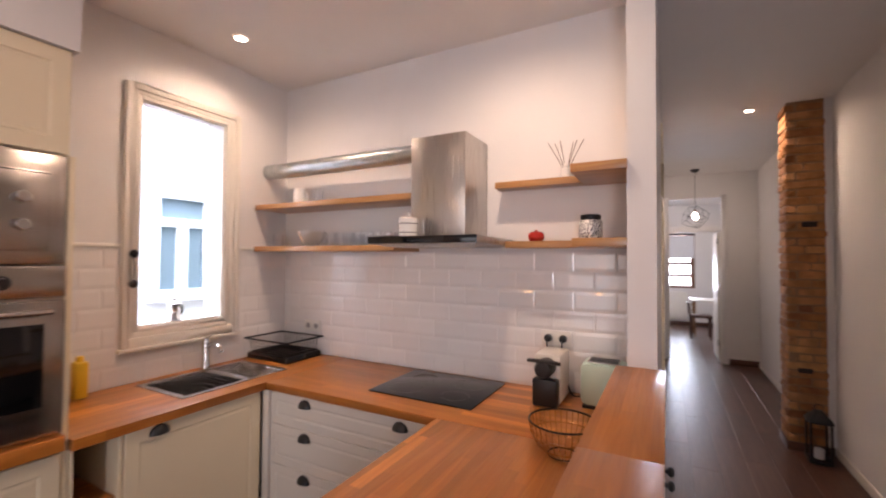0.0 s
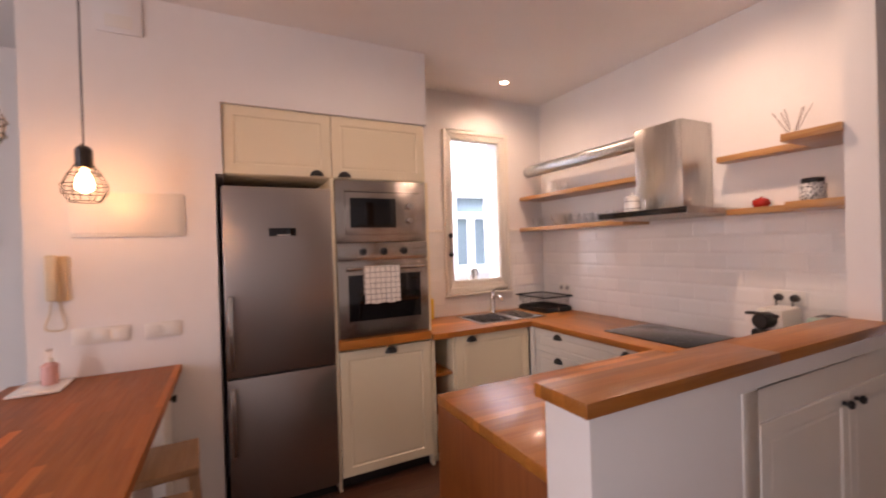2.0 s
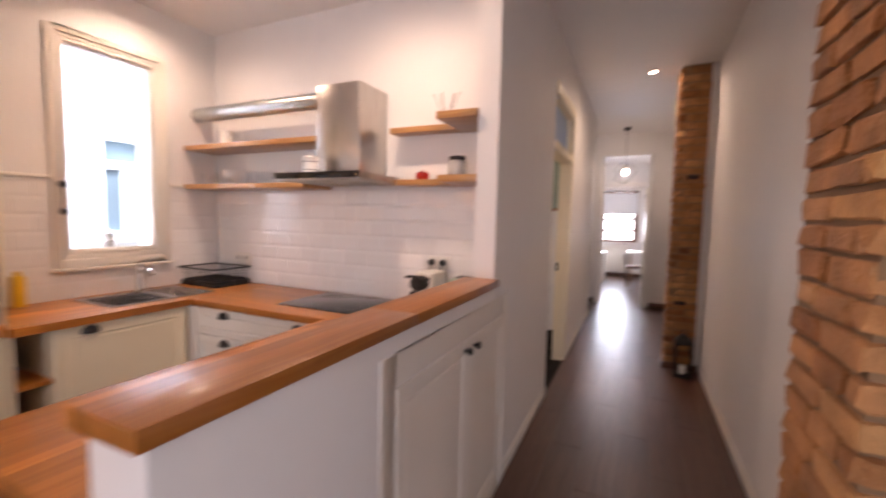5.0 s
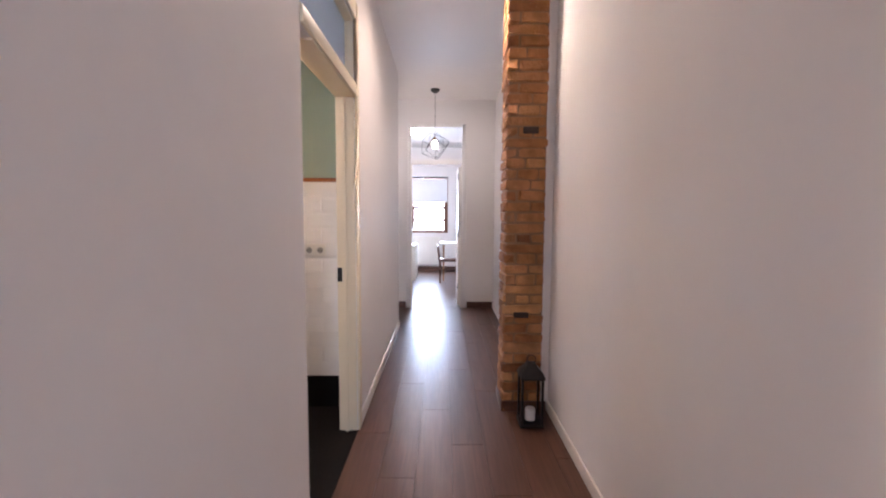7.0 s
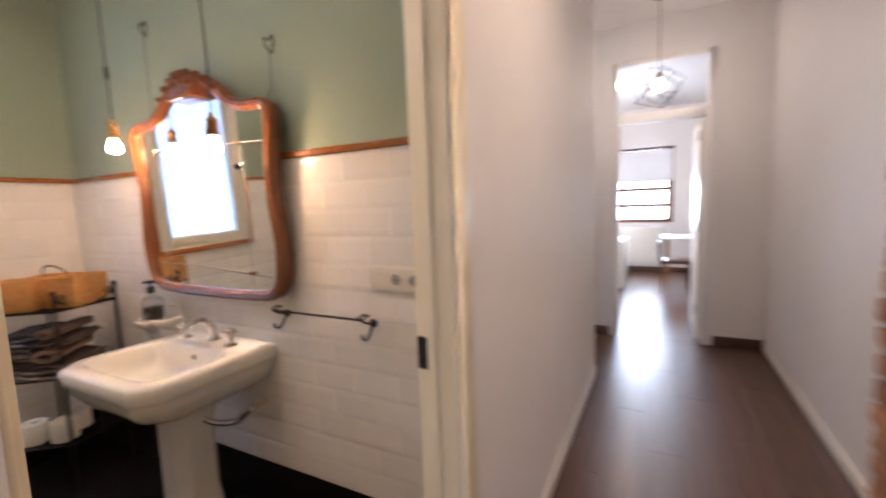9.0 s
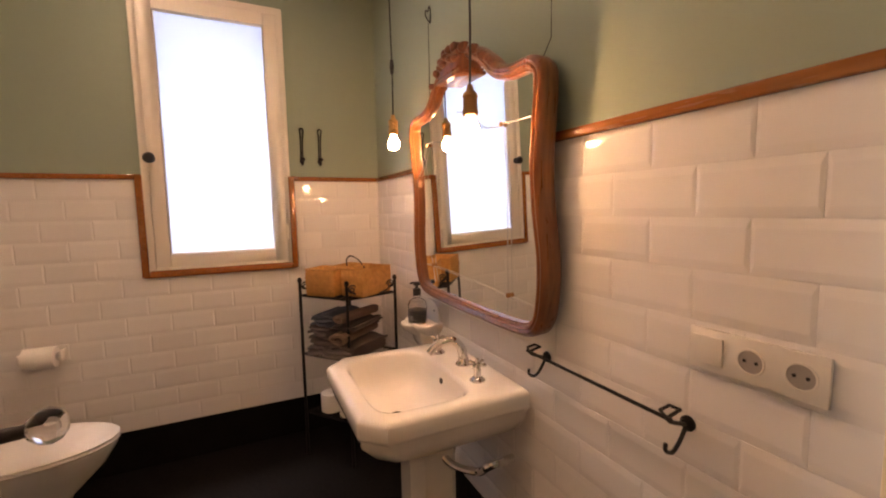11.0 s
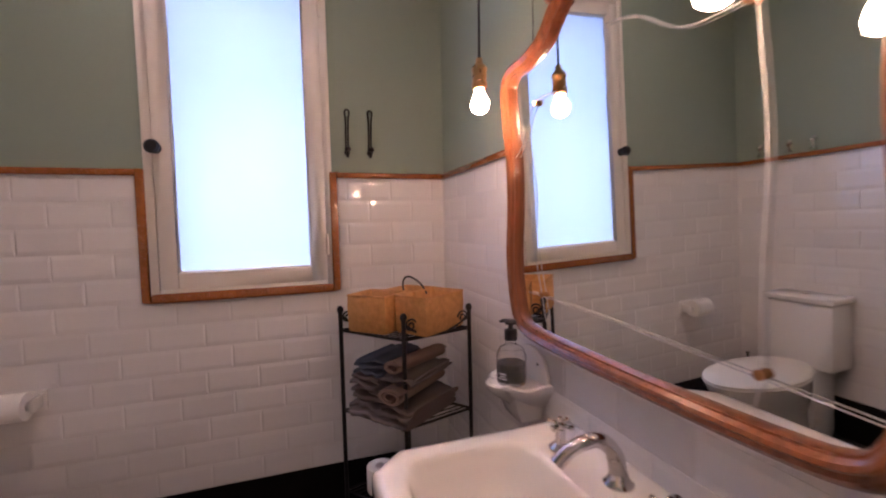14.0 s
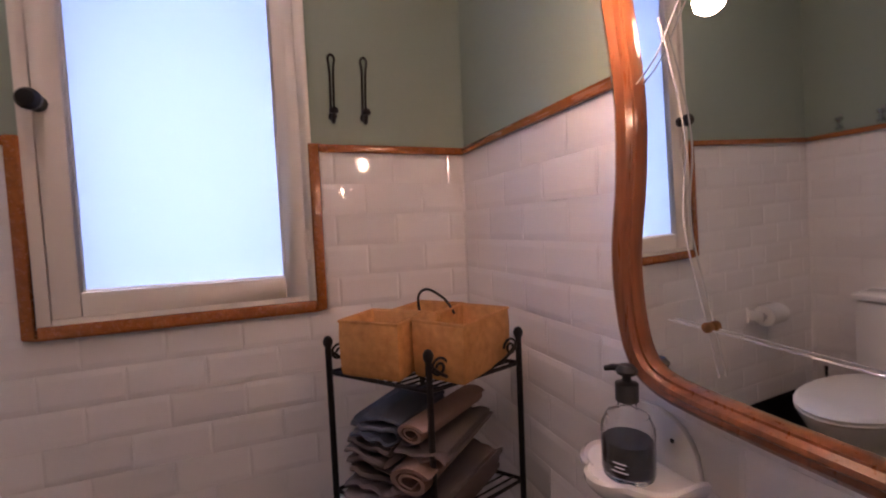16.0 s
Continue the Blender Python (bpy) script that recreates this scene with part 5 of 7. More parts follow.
BRICKS = [brick_mesh(k) for k in range(14)]
def brick_pillar(name, x0, x1, y0, y1, course, label, z_end):
    """A pillar built against the east wall: bricks on its south and west faces, laid in alternate bond."""
    p = thing(name, ((x0 + x1) / 2, (y0 + y1) / 2, 0), label, "pillar")
    block("mortar_core", [(x0 + 0.015, x1, y0 + 0.015, y1, 0, z_end)], M_MORTAR, p)
    rnd = random.Random(len(name) + int(y0 * 10))
    inv = to_root(p).inverted()
    def lay(c, size):
        ob = new("brick", rnd.choice(BRICKS))
        ob.parent = p
        c = inv @ Vector(c)
        ob.matrix_basis = pose(c.x, c.y, c.z, rnd.uniform(-1, 1), rnd.uniform(-1.5, 1.5), rnd.uniform(-1, 1)) @ Matrix.Diagonal((*size, 1))
    z, k = 0.0, 0
    while z < z_end - 0.03:
        h = min(course * rnd.uniform(0.92, 1.08), z_end - z)
        bh, zc, j = h - rnd.uniform(0.010, 0.015), z + h / 2, rnd.uniform(-0.004, 0.005)
        deep = 0.07
        w = x1 - x0
        cut = rnd.choice((0.0, 0.0, 0.0, 0.0, 0.0, 0.45, 0.6))
        s0 = x0 if k % 2 == 0 else x0 + deep + 0.012
        parts_s = [(s0, x1)] if not cut else [(s0, x0 + w * cut + (0.05 if k % 2 else 0)), (x0 + w * cut + 0.012 + (0.05 if k % 2 else 0), x1)]
        for a, b in parts_s:
            if b - a > 0.03:
                lay(((a + b) / 2, y0 + deep / 2 + j, zc), (b - a, deep, bh))
        t0 = y0 if k % 2 else y0 + deep + 0.012
        depth = y1 - t0
        n = max(1, round(depth / 0.21))
        e = t0
        for i in range(n):
            f = t0 + depth * (i + 1) / n + (rnd.uniform(-0.03, 0.03) if i < n - 1 else 0)
            if f - e > 0.03:
                lay((x0 + deep / 2 + rnd.uniform(-0.004, 0.005), (e + f) / 2 - 0.006, zc), (deep, f - e - 0.012, bh))
            e = f
        z, k = z + h, k + 1
    return p


far_pillar = brick_pillar("brick_pillar", 0.892, 1.155, 4.36, 4.63, 0.07, "exposed old brick pillar against the corridor wall", CEIL)
brick_pillar("brick_pillar", 0.975, EX, 0.69, 1.10, 0.07, "exposed old brick pillar at the corridor mouth", CEIL)
structure("baseboard_pillar", [(0.884, 0.892, 4.352, 4.63, 0, 0.07), (0.892, 1.19, 4.352, 4.36, 0, 0.07)], M_FLOOR, "brown skirting round the brick pillar", "baseboard", bevel=0.002)

# dark blocks stand in for the shaded gaps of two missing bricks
for x0, x1, z0, z1 in ((1.0, 1.10, 1.872, 1.915), (0.96, 1.06, 0.65, 0.69)):
    block("brick_gap", [(x0, x1, 4.348, 4.40, z0, z1)], M_BRICK_GAP, far_pillar, "dark block painted as the shade in a missing brick's gap", bevel=0.006)
structure("wall_pillar_side", [(1.1555, EX, 4.372, 4.63, 0, CEIL)], M_WALL, "white plastered strip beside the brick pillar", bevel=0.006)
ln = thing("floor_lantern", (1.048, 4.185, 0), "black metal lantern with a white candle on the floor", "lantern")
lx, ly, q = 1.048, 4.185, 0.075
block("base", [(lx - q, lx + q, ly - q, ly + q, 0.004, 0.03)], M_IRON, ln, bevel=0.004)
for a in (-1, 1):
    for b in (-1, 1):
        block("post", [(lx + a * 0.063 - 0.007, lx + a * 0.063 + 0.007, ly + b * 0.063 - 0.007, ly + b * 0.063 + 0.007, 0.0305, 0.31)], M_IRON, ln)
for a in (-1, 1):
    block("pane", [(lx + a * 0.058 - 0.001, lx + a * 0.058 + 0.001, ly - 0.054, ly + 0.054, 0.032, 0.309)], M_PANE, ln)
    block("pane", [(lx - 0.054, lx + 0.054, ly + a * 0.058 - 0.001, ly + a * 0.058 + 0.001, 0.032, 0.309)], M_PANE, ln)
bm = bmesh.new()
rings(bm, [[(lx + s * u, ly + s * v, z) for u, v in ((-1, -1), (1, -1), (1, 1), (-1, 1))] for s, z in ((0.074, 0.3105), (0.078, 0.325), (0.066, 0.352), (0.035, 0.385), (0.026, 0.405))])
part("roof", bm, M_IRON, ln, bevel=0.003)
bm = bmesh.new()
tube(bm, arc((lx, ly, 0.424), 0.028, 0, 350, (1, 0, 0), (0, 0, 1), 18), 0.003, 6)
part("ring", bm, M_IRON, ln)
cd = thing("candle", (lx, ly, 0.0305), "thick white candle in the lantern", "candle")
bm = bmesh.new()
lathe(bm, [(0, 0), (0.032, 0), (0.032, 0.07), (0.026, 0.076), (0, 0.072)], (0, 0, 0), 20)
part("wax", bm, M_PAPER, cd, world=False)

# wire cube lamp
cg = thing("cube_pendant_lamp", (0.372, 7.1, 2.25), "black wire double-cube pendant lamp, switched on", "pendant lamp")
bm = bmesh.new()
lathe(bm, [(0, 2.90), (0.03, 2.905), (0.058, 2.93), (0.06, 2.948), (0, 2.949)], (0.372, 7.1, 0), 24)
part("canopy", bm, M_BLACK, cg)
bm = bmesh.new()
tube(bm, [(0.372, 7.1, 2.31), (0.372, 7.1, 2.905)], 0.003, 6)
part("cord", bm, M_BLACK, cg)
bm = bmesh.new()
lathe(bm, [(0, 2.35), (0.018, 2.345), (0.02, 2.30), (0, 2.30)], (0.372, 7.1, 0), 16)
part("socket", bm, M_COPPER, cg)
bm = bmesh.new()
lathe(bm, [(0, 2.2995), (0.016, 2.295), (0.034, 2.26), (0.036, 2.235), (0.024, 2.205), (0, 2.195)], (0.372, 7.1, 0), 20)
part("bulb", bm, M_CAGEBULB, cg, "glowing bulb")
for s, rot in ((0.20, Euler((0.62, 0.62, 0.2))), (0.20, Euler((0.5, -0.7, 0.9)))):
    bm = bmesh.new()
    R3 = rot.to_matrix()
    cs = [R3 @ Vector((a, b, c)) * s / 2 + Vector((0.372 + (0.03 if rot.y > 0 else -0.03), 7.1, 2.235)) for a in (-1, 1) for b in (-1, 1) for c in (-1, 1)]
    for i, j in ((0, 1), (2, 3), (4, 5), (6, 7), (0, 2), (1, 3), (4, 6), (5, 7), (0, 4), (1, 5), (2, 6), (3, 7)):
        tube(bm, [cs[i], cs[j]], 0.0028, 6)
    part("cube_frame", bm, M_IRON, cg)

# end doorway
d2 = tagged(new("door_2"), "white-painted bedroom door frame with an open transom", "door frame", kind="structure")
block("casing", [(-0.045, 0.02, 7.566, 7.58, 0, 2.61), (0.75, 0.815, 7.566, 7.58, 0, 2.61), (0.02, 0.75, 7.566, 7.58, 2.05, 2.13), (0.02, 0.75, 7.566, 7.58, 2.57, 2.61)], M_WALL, d2, bevel=0.004)
block("lining", [(0.018, 0.032, 7.581, 7.702, 0, 2.05), (0.736, 0.752, 7.581, 7.702, 0, 2.05)], M_OFFWHITE, d2, bevel=0.002)
bd = thing("bedroom_door", (0.74, 7.72, 0), "white bedroom door standing open", "door")
block("leaf", [(0.703, 0.742, 7.71, 8.45, 0.008, 2.04)], M_OFFWHITE, bd, bevel=0.003)
for z in (0.25, 1.02, 1.85):
    block("hinge", [(0.694, 0.703, 7.70, 7.712, z, z + 0.09)], M_IRON, bd)

# ---- bedroom seen through the doorway ----
w3 = tagged(new("window_3"), "brown wooden bedroom window with a white roller blind", "window", kind="structure")
block("window_frame", [(-1.05, -1.0, 11.78, 11.84, 0.93, 2.25), (0.505, 0.60, 11.77, 11.84, 0.91, 2.25), (-1.0, 0.52, 11.77, 11.84, 0.91, 0.975), (-1.0, 0.52, 11.78, 11.84, 2.20, 2.25), (-0.27, -0.21, 11.79, 11.84, 0.985, 2.20)], M_WINWOOD, w3, bevel=0.004)
block("glazing_bar", [(-1.0, 0.52, 11.775, 11.83, 1.19, 1.25)], M_WINWOOD, w3, bevel=0.003)
block("meeting_rail", [(-1.0, 0.52, 11.77, 11.83, 1.48, 1.545)], M_WINWOOD, w3, bevel=0.003)
rb = thing("roller_blind", (-0.24, 11.75, 2.25), "white roller blind half drawn over the window", "blind")
block("fabric", [(-1.08, 0.585, 11.752, 11.756, 1.66, 2.2)], M_BLIND, rb)
bm = bmesh.new()
tube(bm, [(-1.1, 11.745, 2.235), (0.6, 11.745, 2.235)], 0.022, 12)
part("roller", bm, M_IRON, rb, "dark roller tube")
bm = bmesh.new()
tube(bm, [(-1.08, 11.754, 1.655), (0.585, 11.754, 1.655)], 0.009, 8)
part("hem_bar", bm, M_BLIND, rb)
ra = thing("radiator", (0.1, 11.7, 0), "white panel radiator under the window", "radiator")
block("panel", [(-0.5, 0.42, 11.68, 11.765, 0.14, 0.82)], M_PLASTIC, ra, bevel=0.008)
for k in range(14):
    block("fin", [(-0.47 + k * 0.063, -0.44 + k * 0.063, 11.672, 11.6795, 0.18, 0.78)], M_PLASTIC, ra, bevel=0.003)
dx = thing("desk", (0.95, 10.3, 0), "white-topped desk with pale wooden legs", "desk")
block("top", [(0.42, 1.45, 9.95, 10.65, 0.745, 0.775)], M_PLASTIC, dx, bevel=0.003)
for x in (0.50, 1.38):
    for y in (10.02, 10.58):
        bm = bmesh.new()
        tube(bm, [(x, y, 0.002), (x, y, 0.744)], [0.014, 0.022], 10)
        part("leg", bm, M_STOOL, dx)
ch = thing("desk_chair", (0.62, 10.25, 0), "dark wooden chair pushed under the desk", "chair")
block("seat", [(0.40, 0.80, 9.78, 10.18, 0.425, 0.475)], M_WALNUT, ch, bevel=0.008)
for x in (0.43, 0.77):
    for y in (9.80, 10.16):
        bm = bmesh.new()
        tube(bm, [(x, y - (0.03 if y < 10 else -0.03), 0.002), (x, y, 0.43)], [0.016, 0.024], 8)
        part("leg", bm, M_WALNUT, ch)
for y in (9.80, 10.16):
    bm = bmesh.new()
    tube(bm, [(0.41, y, 0.465), (0.385, y, 0.72)], 0.02, 8)
    part("back_post", bm, M_WALNUT, ch)
bm = bmesh.new()
tube(bm, curve_through([(0.40, 9.77, 0.70), (0.375, 9.9, 0.72), (0.375, 10.06, 0.72), (0.40, 10.19, 0.70)]), 0.022, 8, squash=0.45)
part("backrest", bm, M_WALNUT, ch)
dl = thing("white_dresser", (-0.6, 10.3, 0), "low white chest beside the doorway view", "dresser")
block("body", [(-1.2, -0.075, 10.0, 10.9, 0.004, 0.72)], M_PLASTIC, dl, bevel=0.006)
cl = thing("bedroom_ceiling_lamp", (-0.05, 9.7, CEIL), "round white ceiling lamp, switched on", "ceiling light")
bm = bmesh.new()
lathe(bm, [(0, CEIL - 0.001), (0.12, CEIL - 0.001), (0.13, CEIL - 0.03), (0.10, CEIL - 0.06), (0, CEIL - 0.07)], (-0.05, 9.7, 0), 24)
part("diffuser", bm, M_SPOT, cl, "bright diffuser")

# ---- light well outside the kitchen window ----
FY0, FY1, FZ0, FZ1, FZM = 2.45, 3.12, 1.13, 2.345, 1.99
fac = thing("courtyard_house", (-5.1, 1.5, -3), "white rendered facade across the light well", "house")
block("wall", pierced("y", -2.5, 7.0, -5.4, -5.1, -3.2, 7.0, [(FY0, FY1, [(FZ0, FZ1)]), (4.4, 5.3, [(FZ0, FZ1)])]), M_FACADE, fac)
for a0, a1 in ((FY0, FY1), (4.4, 5.3)):
    w = block("window", [(-5.2, -5.12, a0, a0 + 0.07, FZ0, FZ1), (-5.2, -5.12, a1 - 0.07, a1, FZ0, FZ1), (-5.2, -5.12, a0 + 0.07, a1 - 0.07, FZ1 - 0.07, FZ1), (-5.2, -5.12, a0 + 0.07, a1 - 0.07, FZ0, FZ0 + 0.07), (-5.2, -5.12, a0 + 0.07, a1 - 0.07, FZM - 0.05, FZM + 0.05), (-5.2, -5.12, (a0 + a1) / 2 - 0.06, (a0 + a1) / 2 + 0.06, FZ0 + 0.07, FZM - 0.05)], M_PALE, fac, "pale painted frame", bevel=0.004)
    m = (a0 + a1) / 2
    block("pane", [(-5.18, -5.17, a0 + 0.06, a1 - 0.06, FZM + 0.04, FZ1 - 0.06)], M_BLUEPANE, w)
    block("pane", [(-5.18, -5.17, a0 + 0.06, m - 0.05, FZ0 + 0.06, FZM - 0.04)], M_BLUEPANE, w)
    block("pane", [(-5.18, -5.17, m + 0.05, a1 - 0.06, FZ0 + 0.06, FZM - 0.04)], M_BLUEPANE, w)
    block("sill", [(-5.1, -5.02, a0 - 0.08, a1 + 0.08, FZ0 - 0.06, FZ0 - 0.002)], M_PALE, w, bevel=0.004)
structure("wall_well_side", [(-5.1, -2.97, -2.5, -2.3, -3.2, 7.0), (-5.1, -2.97, 6.8, 7.0, -3.2, 7.0)], M_FACADE, "white rendered side of the light well")
structure("wall_well_upper", [(-3.1, -2.97, -2.3, 6.8, 3.16, 7.0), (-3.1, -2.97, -2.3, 6.8, -3.2, -0.13)], M_FACADE, "white rendered wall above the flat")
sky_card = structure("backdrop", [(-2.2, 2.0, 13.4, 13.42, -1.0, 4.5)], M_SKY, "bright overcast sky outside the bedroom window", "sky")
structure("ground", [(-40, 40, -40, 40, -3.6, -3.2)], M_MORTAR, "plain paved ground outside", "ground")
mk = thing("moka_pot", (-2.64, 1.30, 1.183), "small aluminium moka pot on the window ledge", "coffee pot")
mk.matrix_basis = mk.matrix_basis @ Matrix.Scale(1.35, 4)
bm = bmesh.new()
lathe(bm, [(0, 0), (0.032, 0), (0.028, 0.045), (0.024, 0.05), (0.032, 0.09), (0.012, 0.1), (0.006, 0.112), (0, 0.113)], (0, 0, 0), 8)
part("body", bm, M_CHROME, mk, world=False)
bm = bmesh.new()
tube(bm, curve_through([(0.028, 0, 0.085), (0.06, 0, 0.08), (0.058, 0, 0.045)]), 0.005, 6)
part("handle", bm, M_BLACK, mk, world=False)
structure("window_ledge", [(-2.815, -2.595, 0.976, 1.599, 1.141, 1.182)], M_FACADE, "white inner ledge of the kitchen window", "sill")
sc2 = thing("saucer", (-2.64, 1.07, 1.183), "grey metal dish on the window ledge", "dish")
bm = bmesh.new()
lathe(bm, [(0, 0), (0.03, 0), (0.055, 0.018), (0.052, 0.02), (0.028, 0.005), (0, 0.005)], (0, 0, 0), 20)
part("dish", bm, M_STEEL, sc2, world=False)

# ---- bathroom ----
mr = thing("wall_mirror", (-1.42, 4.38, 0.98), "carved wooden wall mirror leaning from its cord", "mirror")
HALF = [(0.0, 0.0), (0.26, 0.004), (0.36, 0.018), (0.405, 0.06), (0.425, 0.14), (0.43, 0.25), (0.415, 0.38), (0.41, 0.50), (0.42, 0.61), (0.43, 0.70), (0.425, 0.76), (0.38, 0.795), (0.30, 0.80), (0.235, 0.82), (0.18, 0.87), (0.10, 0.925), (0.0, 0.945)]
LEAN = 1.5
def on_mirror(u, w, out=0.0):
    a = radians(LEAN)
    return Vector((-1.375 + u * 1.1, 4.354 - math.sin(a) * w - math.cos(a) * out, 0.985 + math.cos(a) * w - math.sin(a) * out))


outline = curve_through([(u, 0, w) for u, w in HALF] + [(-u, 0, w) for u, w in HALF[-2:0:-1]], 4, closed=True)
loops = []
n = len(outline)
for i, p in enumerate(outline):
    d = (outline[(i + 1) % n] - outline[i - 1]).normalized()
    inward = Vector((-d.z, 0, d.x))
    loop = []
    for s, o in ((0.0, -0.040), (-0.004, -0.030), (-0.005, 0.004), (0.002, 0.017), (0.010, 0.022), (0.017, 0.019), (0.021, 0.024), (0.028, 0.021), (0.033, 0.011), (0.037, 0.011), (0.040, 0.002), (0.039, -0.016)):
        q = p + inward * s
        loop.append(on_mirror(q.x, q.z, o))
    loops.append(loop)
bm = bmesh.new()
rings(bm, loops, closed=True)
part("frame", bm, M_FRAMEWOOD, mr, "moulded varnished wood frame")
bm = bmesh.new()
inner = []
for i, p in enumerate(outline):
    d = (outline[(i + 1) % n] - outline[i - 1]).normalized()
    inner.append(p + Vector((-d.z, 0, d.x)) * 0.034)
rings(bm, [[on_mirror(q.x, q.z, -0.012) for q in inner], [on_mirror(q.x, q.z, -0.003) for q in inner]])
part("glass", bm, M_MIRROR, mr, "slightly worn mirror glass", smooth=False)
# carved crest: a keystone on a moulded foot, with curled leaves over and beside it
bm = bmesh.new()
rings(bm, [[on_mirror(u, w, o) for u, w in ((-k, lo), (k, lo), (k * 0.92, hi), (-k * 0.92, hi))] for k, lo, hi, o in ((0.075, 0.858, 0.935, -0.01), (0.075, 0.858, 0.935, 0.03), (0.066, 0.866, 0.928, 0.044), (0.05, 0.876, 0.92, 0.046))])
part("keystone", bm, M_CREST, mr, "dark carved keystone", bevel=0.004)
for w, h, k, o in ((0.846, 0.011, 0.084, 0.05), (0.857, 0.008, 0.078, 0.043), (0.865, 0.006, 0.07, 0.05)):
    bm = bmesh.new()
    rings(bm, [[on_mirror(u, v, q) for u, v in ((-k, w), (k, w), (k, w + h), (-k, w + h))] for q in (-0.01, o)])
    part("foot_moulding", bm, M_FRAMEWOOD, mr, bevel=0.002)
for u, w, r, ang, out in ((0, 0.945, 0.030, 0, 0.032), (-0.034, 0.940, 0.030, 50, 0.030), (0.034, 0.940, 0.030, -50, 0.030), (-0.075, 0.926, 0.030, 72, 0.024), (0.075, 0.926, 0.030, -72, 0.024), (-0.125, 0.902, 0.028, 66, 0.018), (0.125, 0.902, 0.028, -66, 0.018), (-0.17, 0.868, 0.022, 58, 0.016), (0.17, 0.868, 0.022, -58, 0.016), (-0.022, 0.905, 0.028, 165, 0.044), (0.022, 0.905, 0.028, -165, 0.044), (-0.052, 0.898, 0.026, 120, 0.04), (0.052, 0.898, 0.026, -120, 0.04), (0, 0.920, 0.024, 0, 0.048)):
    bm = bmesh.new()
    a = radians(ang)
    lp = []
    for j in range(11):
        t = j / 10
        wide = r * 0.52 * math.sin(math.pi * (0.03 + t * 0.94)) ** 0.55
        bend = 0.35 * r * t * t * (1 if ang > 0 else -1 if ang < 0 else 0)
        cx, cz = u + math.sin(-a) * r * 1.05 * (t - 0.5) + math.cos(a) * bend, w + math.cos(a) * r * 1.05 * (t - 0.5) + math.sin(a) * bend
        lift = out + 0.010 * math.sin(math.pi * t)
        lp.append([on_mirror(cx + math.cos(a) * wide * math.cos(b), cz + math.sin(a) * wide * math.cos(b), lift + 0.013 * math.sin(b) - 0.006 * math.cos(b) ** 4) for b in (2 * math.pi * i / 12 for i in range(12))])
    rings(bm, lp)
    part("carved_leaf", bm, M_CREST, mr)
for u, x, zh in ((0.372, -0.962, 1.965), (-0.372, -1.788, 2.2)):
    bm = bmesh.new()
    tube(bm, [on_mirror(u, 0.785, -0.034), (x, BY - 0.006, 1.84), (x, BY - 0.006, zh)], 0.0016, 5)
    part("hanging_wire", bm, M_IRON, mr)
for x, zh in ((-0.962, 1.965), (-1.788, 2.2)):
    bm = bmesh.new()
    tube(bm, curve_through([(x, BY + 0.004, zh), (x + 0.025, BY - 0.006, zh + 0.035), (x + 0.02, BY - 0.008, zh + 0.06), (x, BY - 0.008, zh + 0.045), (x - 0.02, BY - 0.008, zh + 0.06), (x - 0.025, BY - 0.006, zh + 0.035), (x, BY + 0.004, zh)]), 0.003, 6)
    part("wall_hook", bm, M_IRON, mr)
# clear cord across the glass
lc = thing("clear_cord", (-1.42, 4.34, 1.1), "thin clear cord with small clips across the mirror", "cord")
for pts in ([(-0.40, 0.52), (-0.34, 0.56), (-0.27, 0.66), (-0.18, 0.66)], [(-0.02, 0.74), (0.05, 0.72), (0.14, 0.655), (0.24, 0.645), (0.385, 0.64)], [(-0.33, 0.145), (-0.1, 0.135), (0.12, 0.12), (0.385, 0.10)], [(0.25, 0.64), (0.262, 0.45), (0.255, 0.25), (0.252, 0.115), (0.245, 0.06)], [(-0.33, 0.62), (-0.295, 0.436), (-0.30, 0.30), (-0.269, 0.146), (-0.255, 0.075)]):
    bm = bmesh.new()
    tube(bm, [on_mirror(q.x, q.y, 0.004) for q in curve_through([(u, w, 0) for u, w in pts])], 0.0013, 6)
    part("cord", bm, M_CORD, lc)
for u, w in ((-0.27, 0.66), (0.24, 0.645), (0.252, 0.115), (-0.269, 0.146)):
    bm = bmesh.new()
    c = on_mirror(u, w, 0.004)
    lathe(bm, [(0, -0.006), (0.008, -0.004), (0.008, 0.004), (0, 0.006)], c, 12, "y")
    part("clip", bm, M_COPPER, lc, "small copper clip")

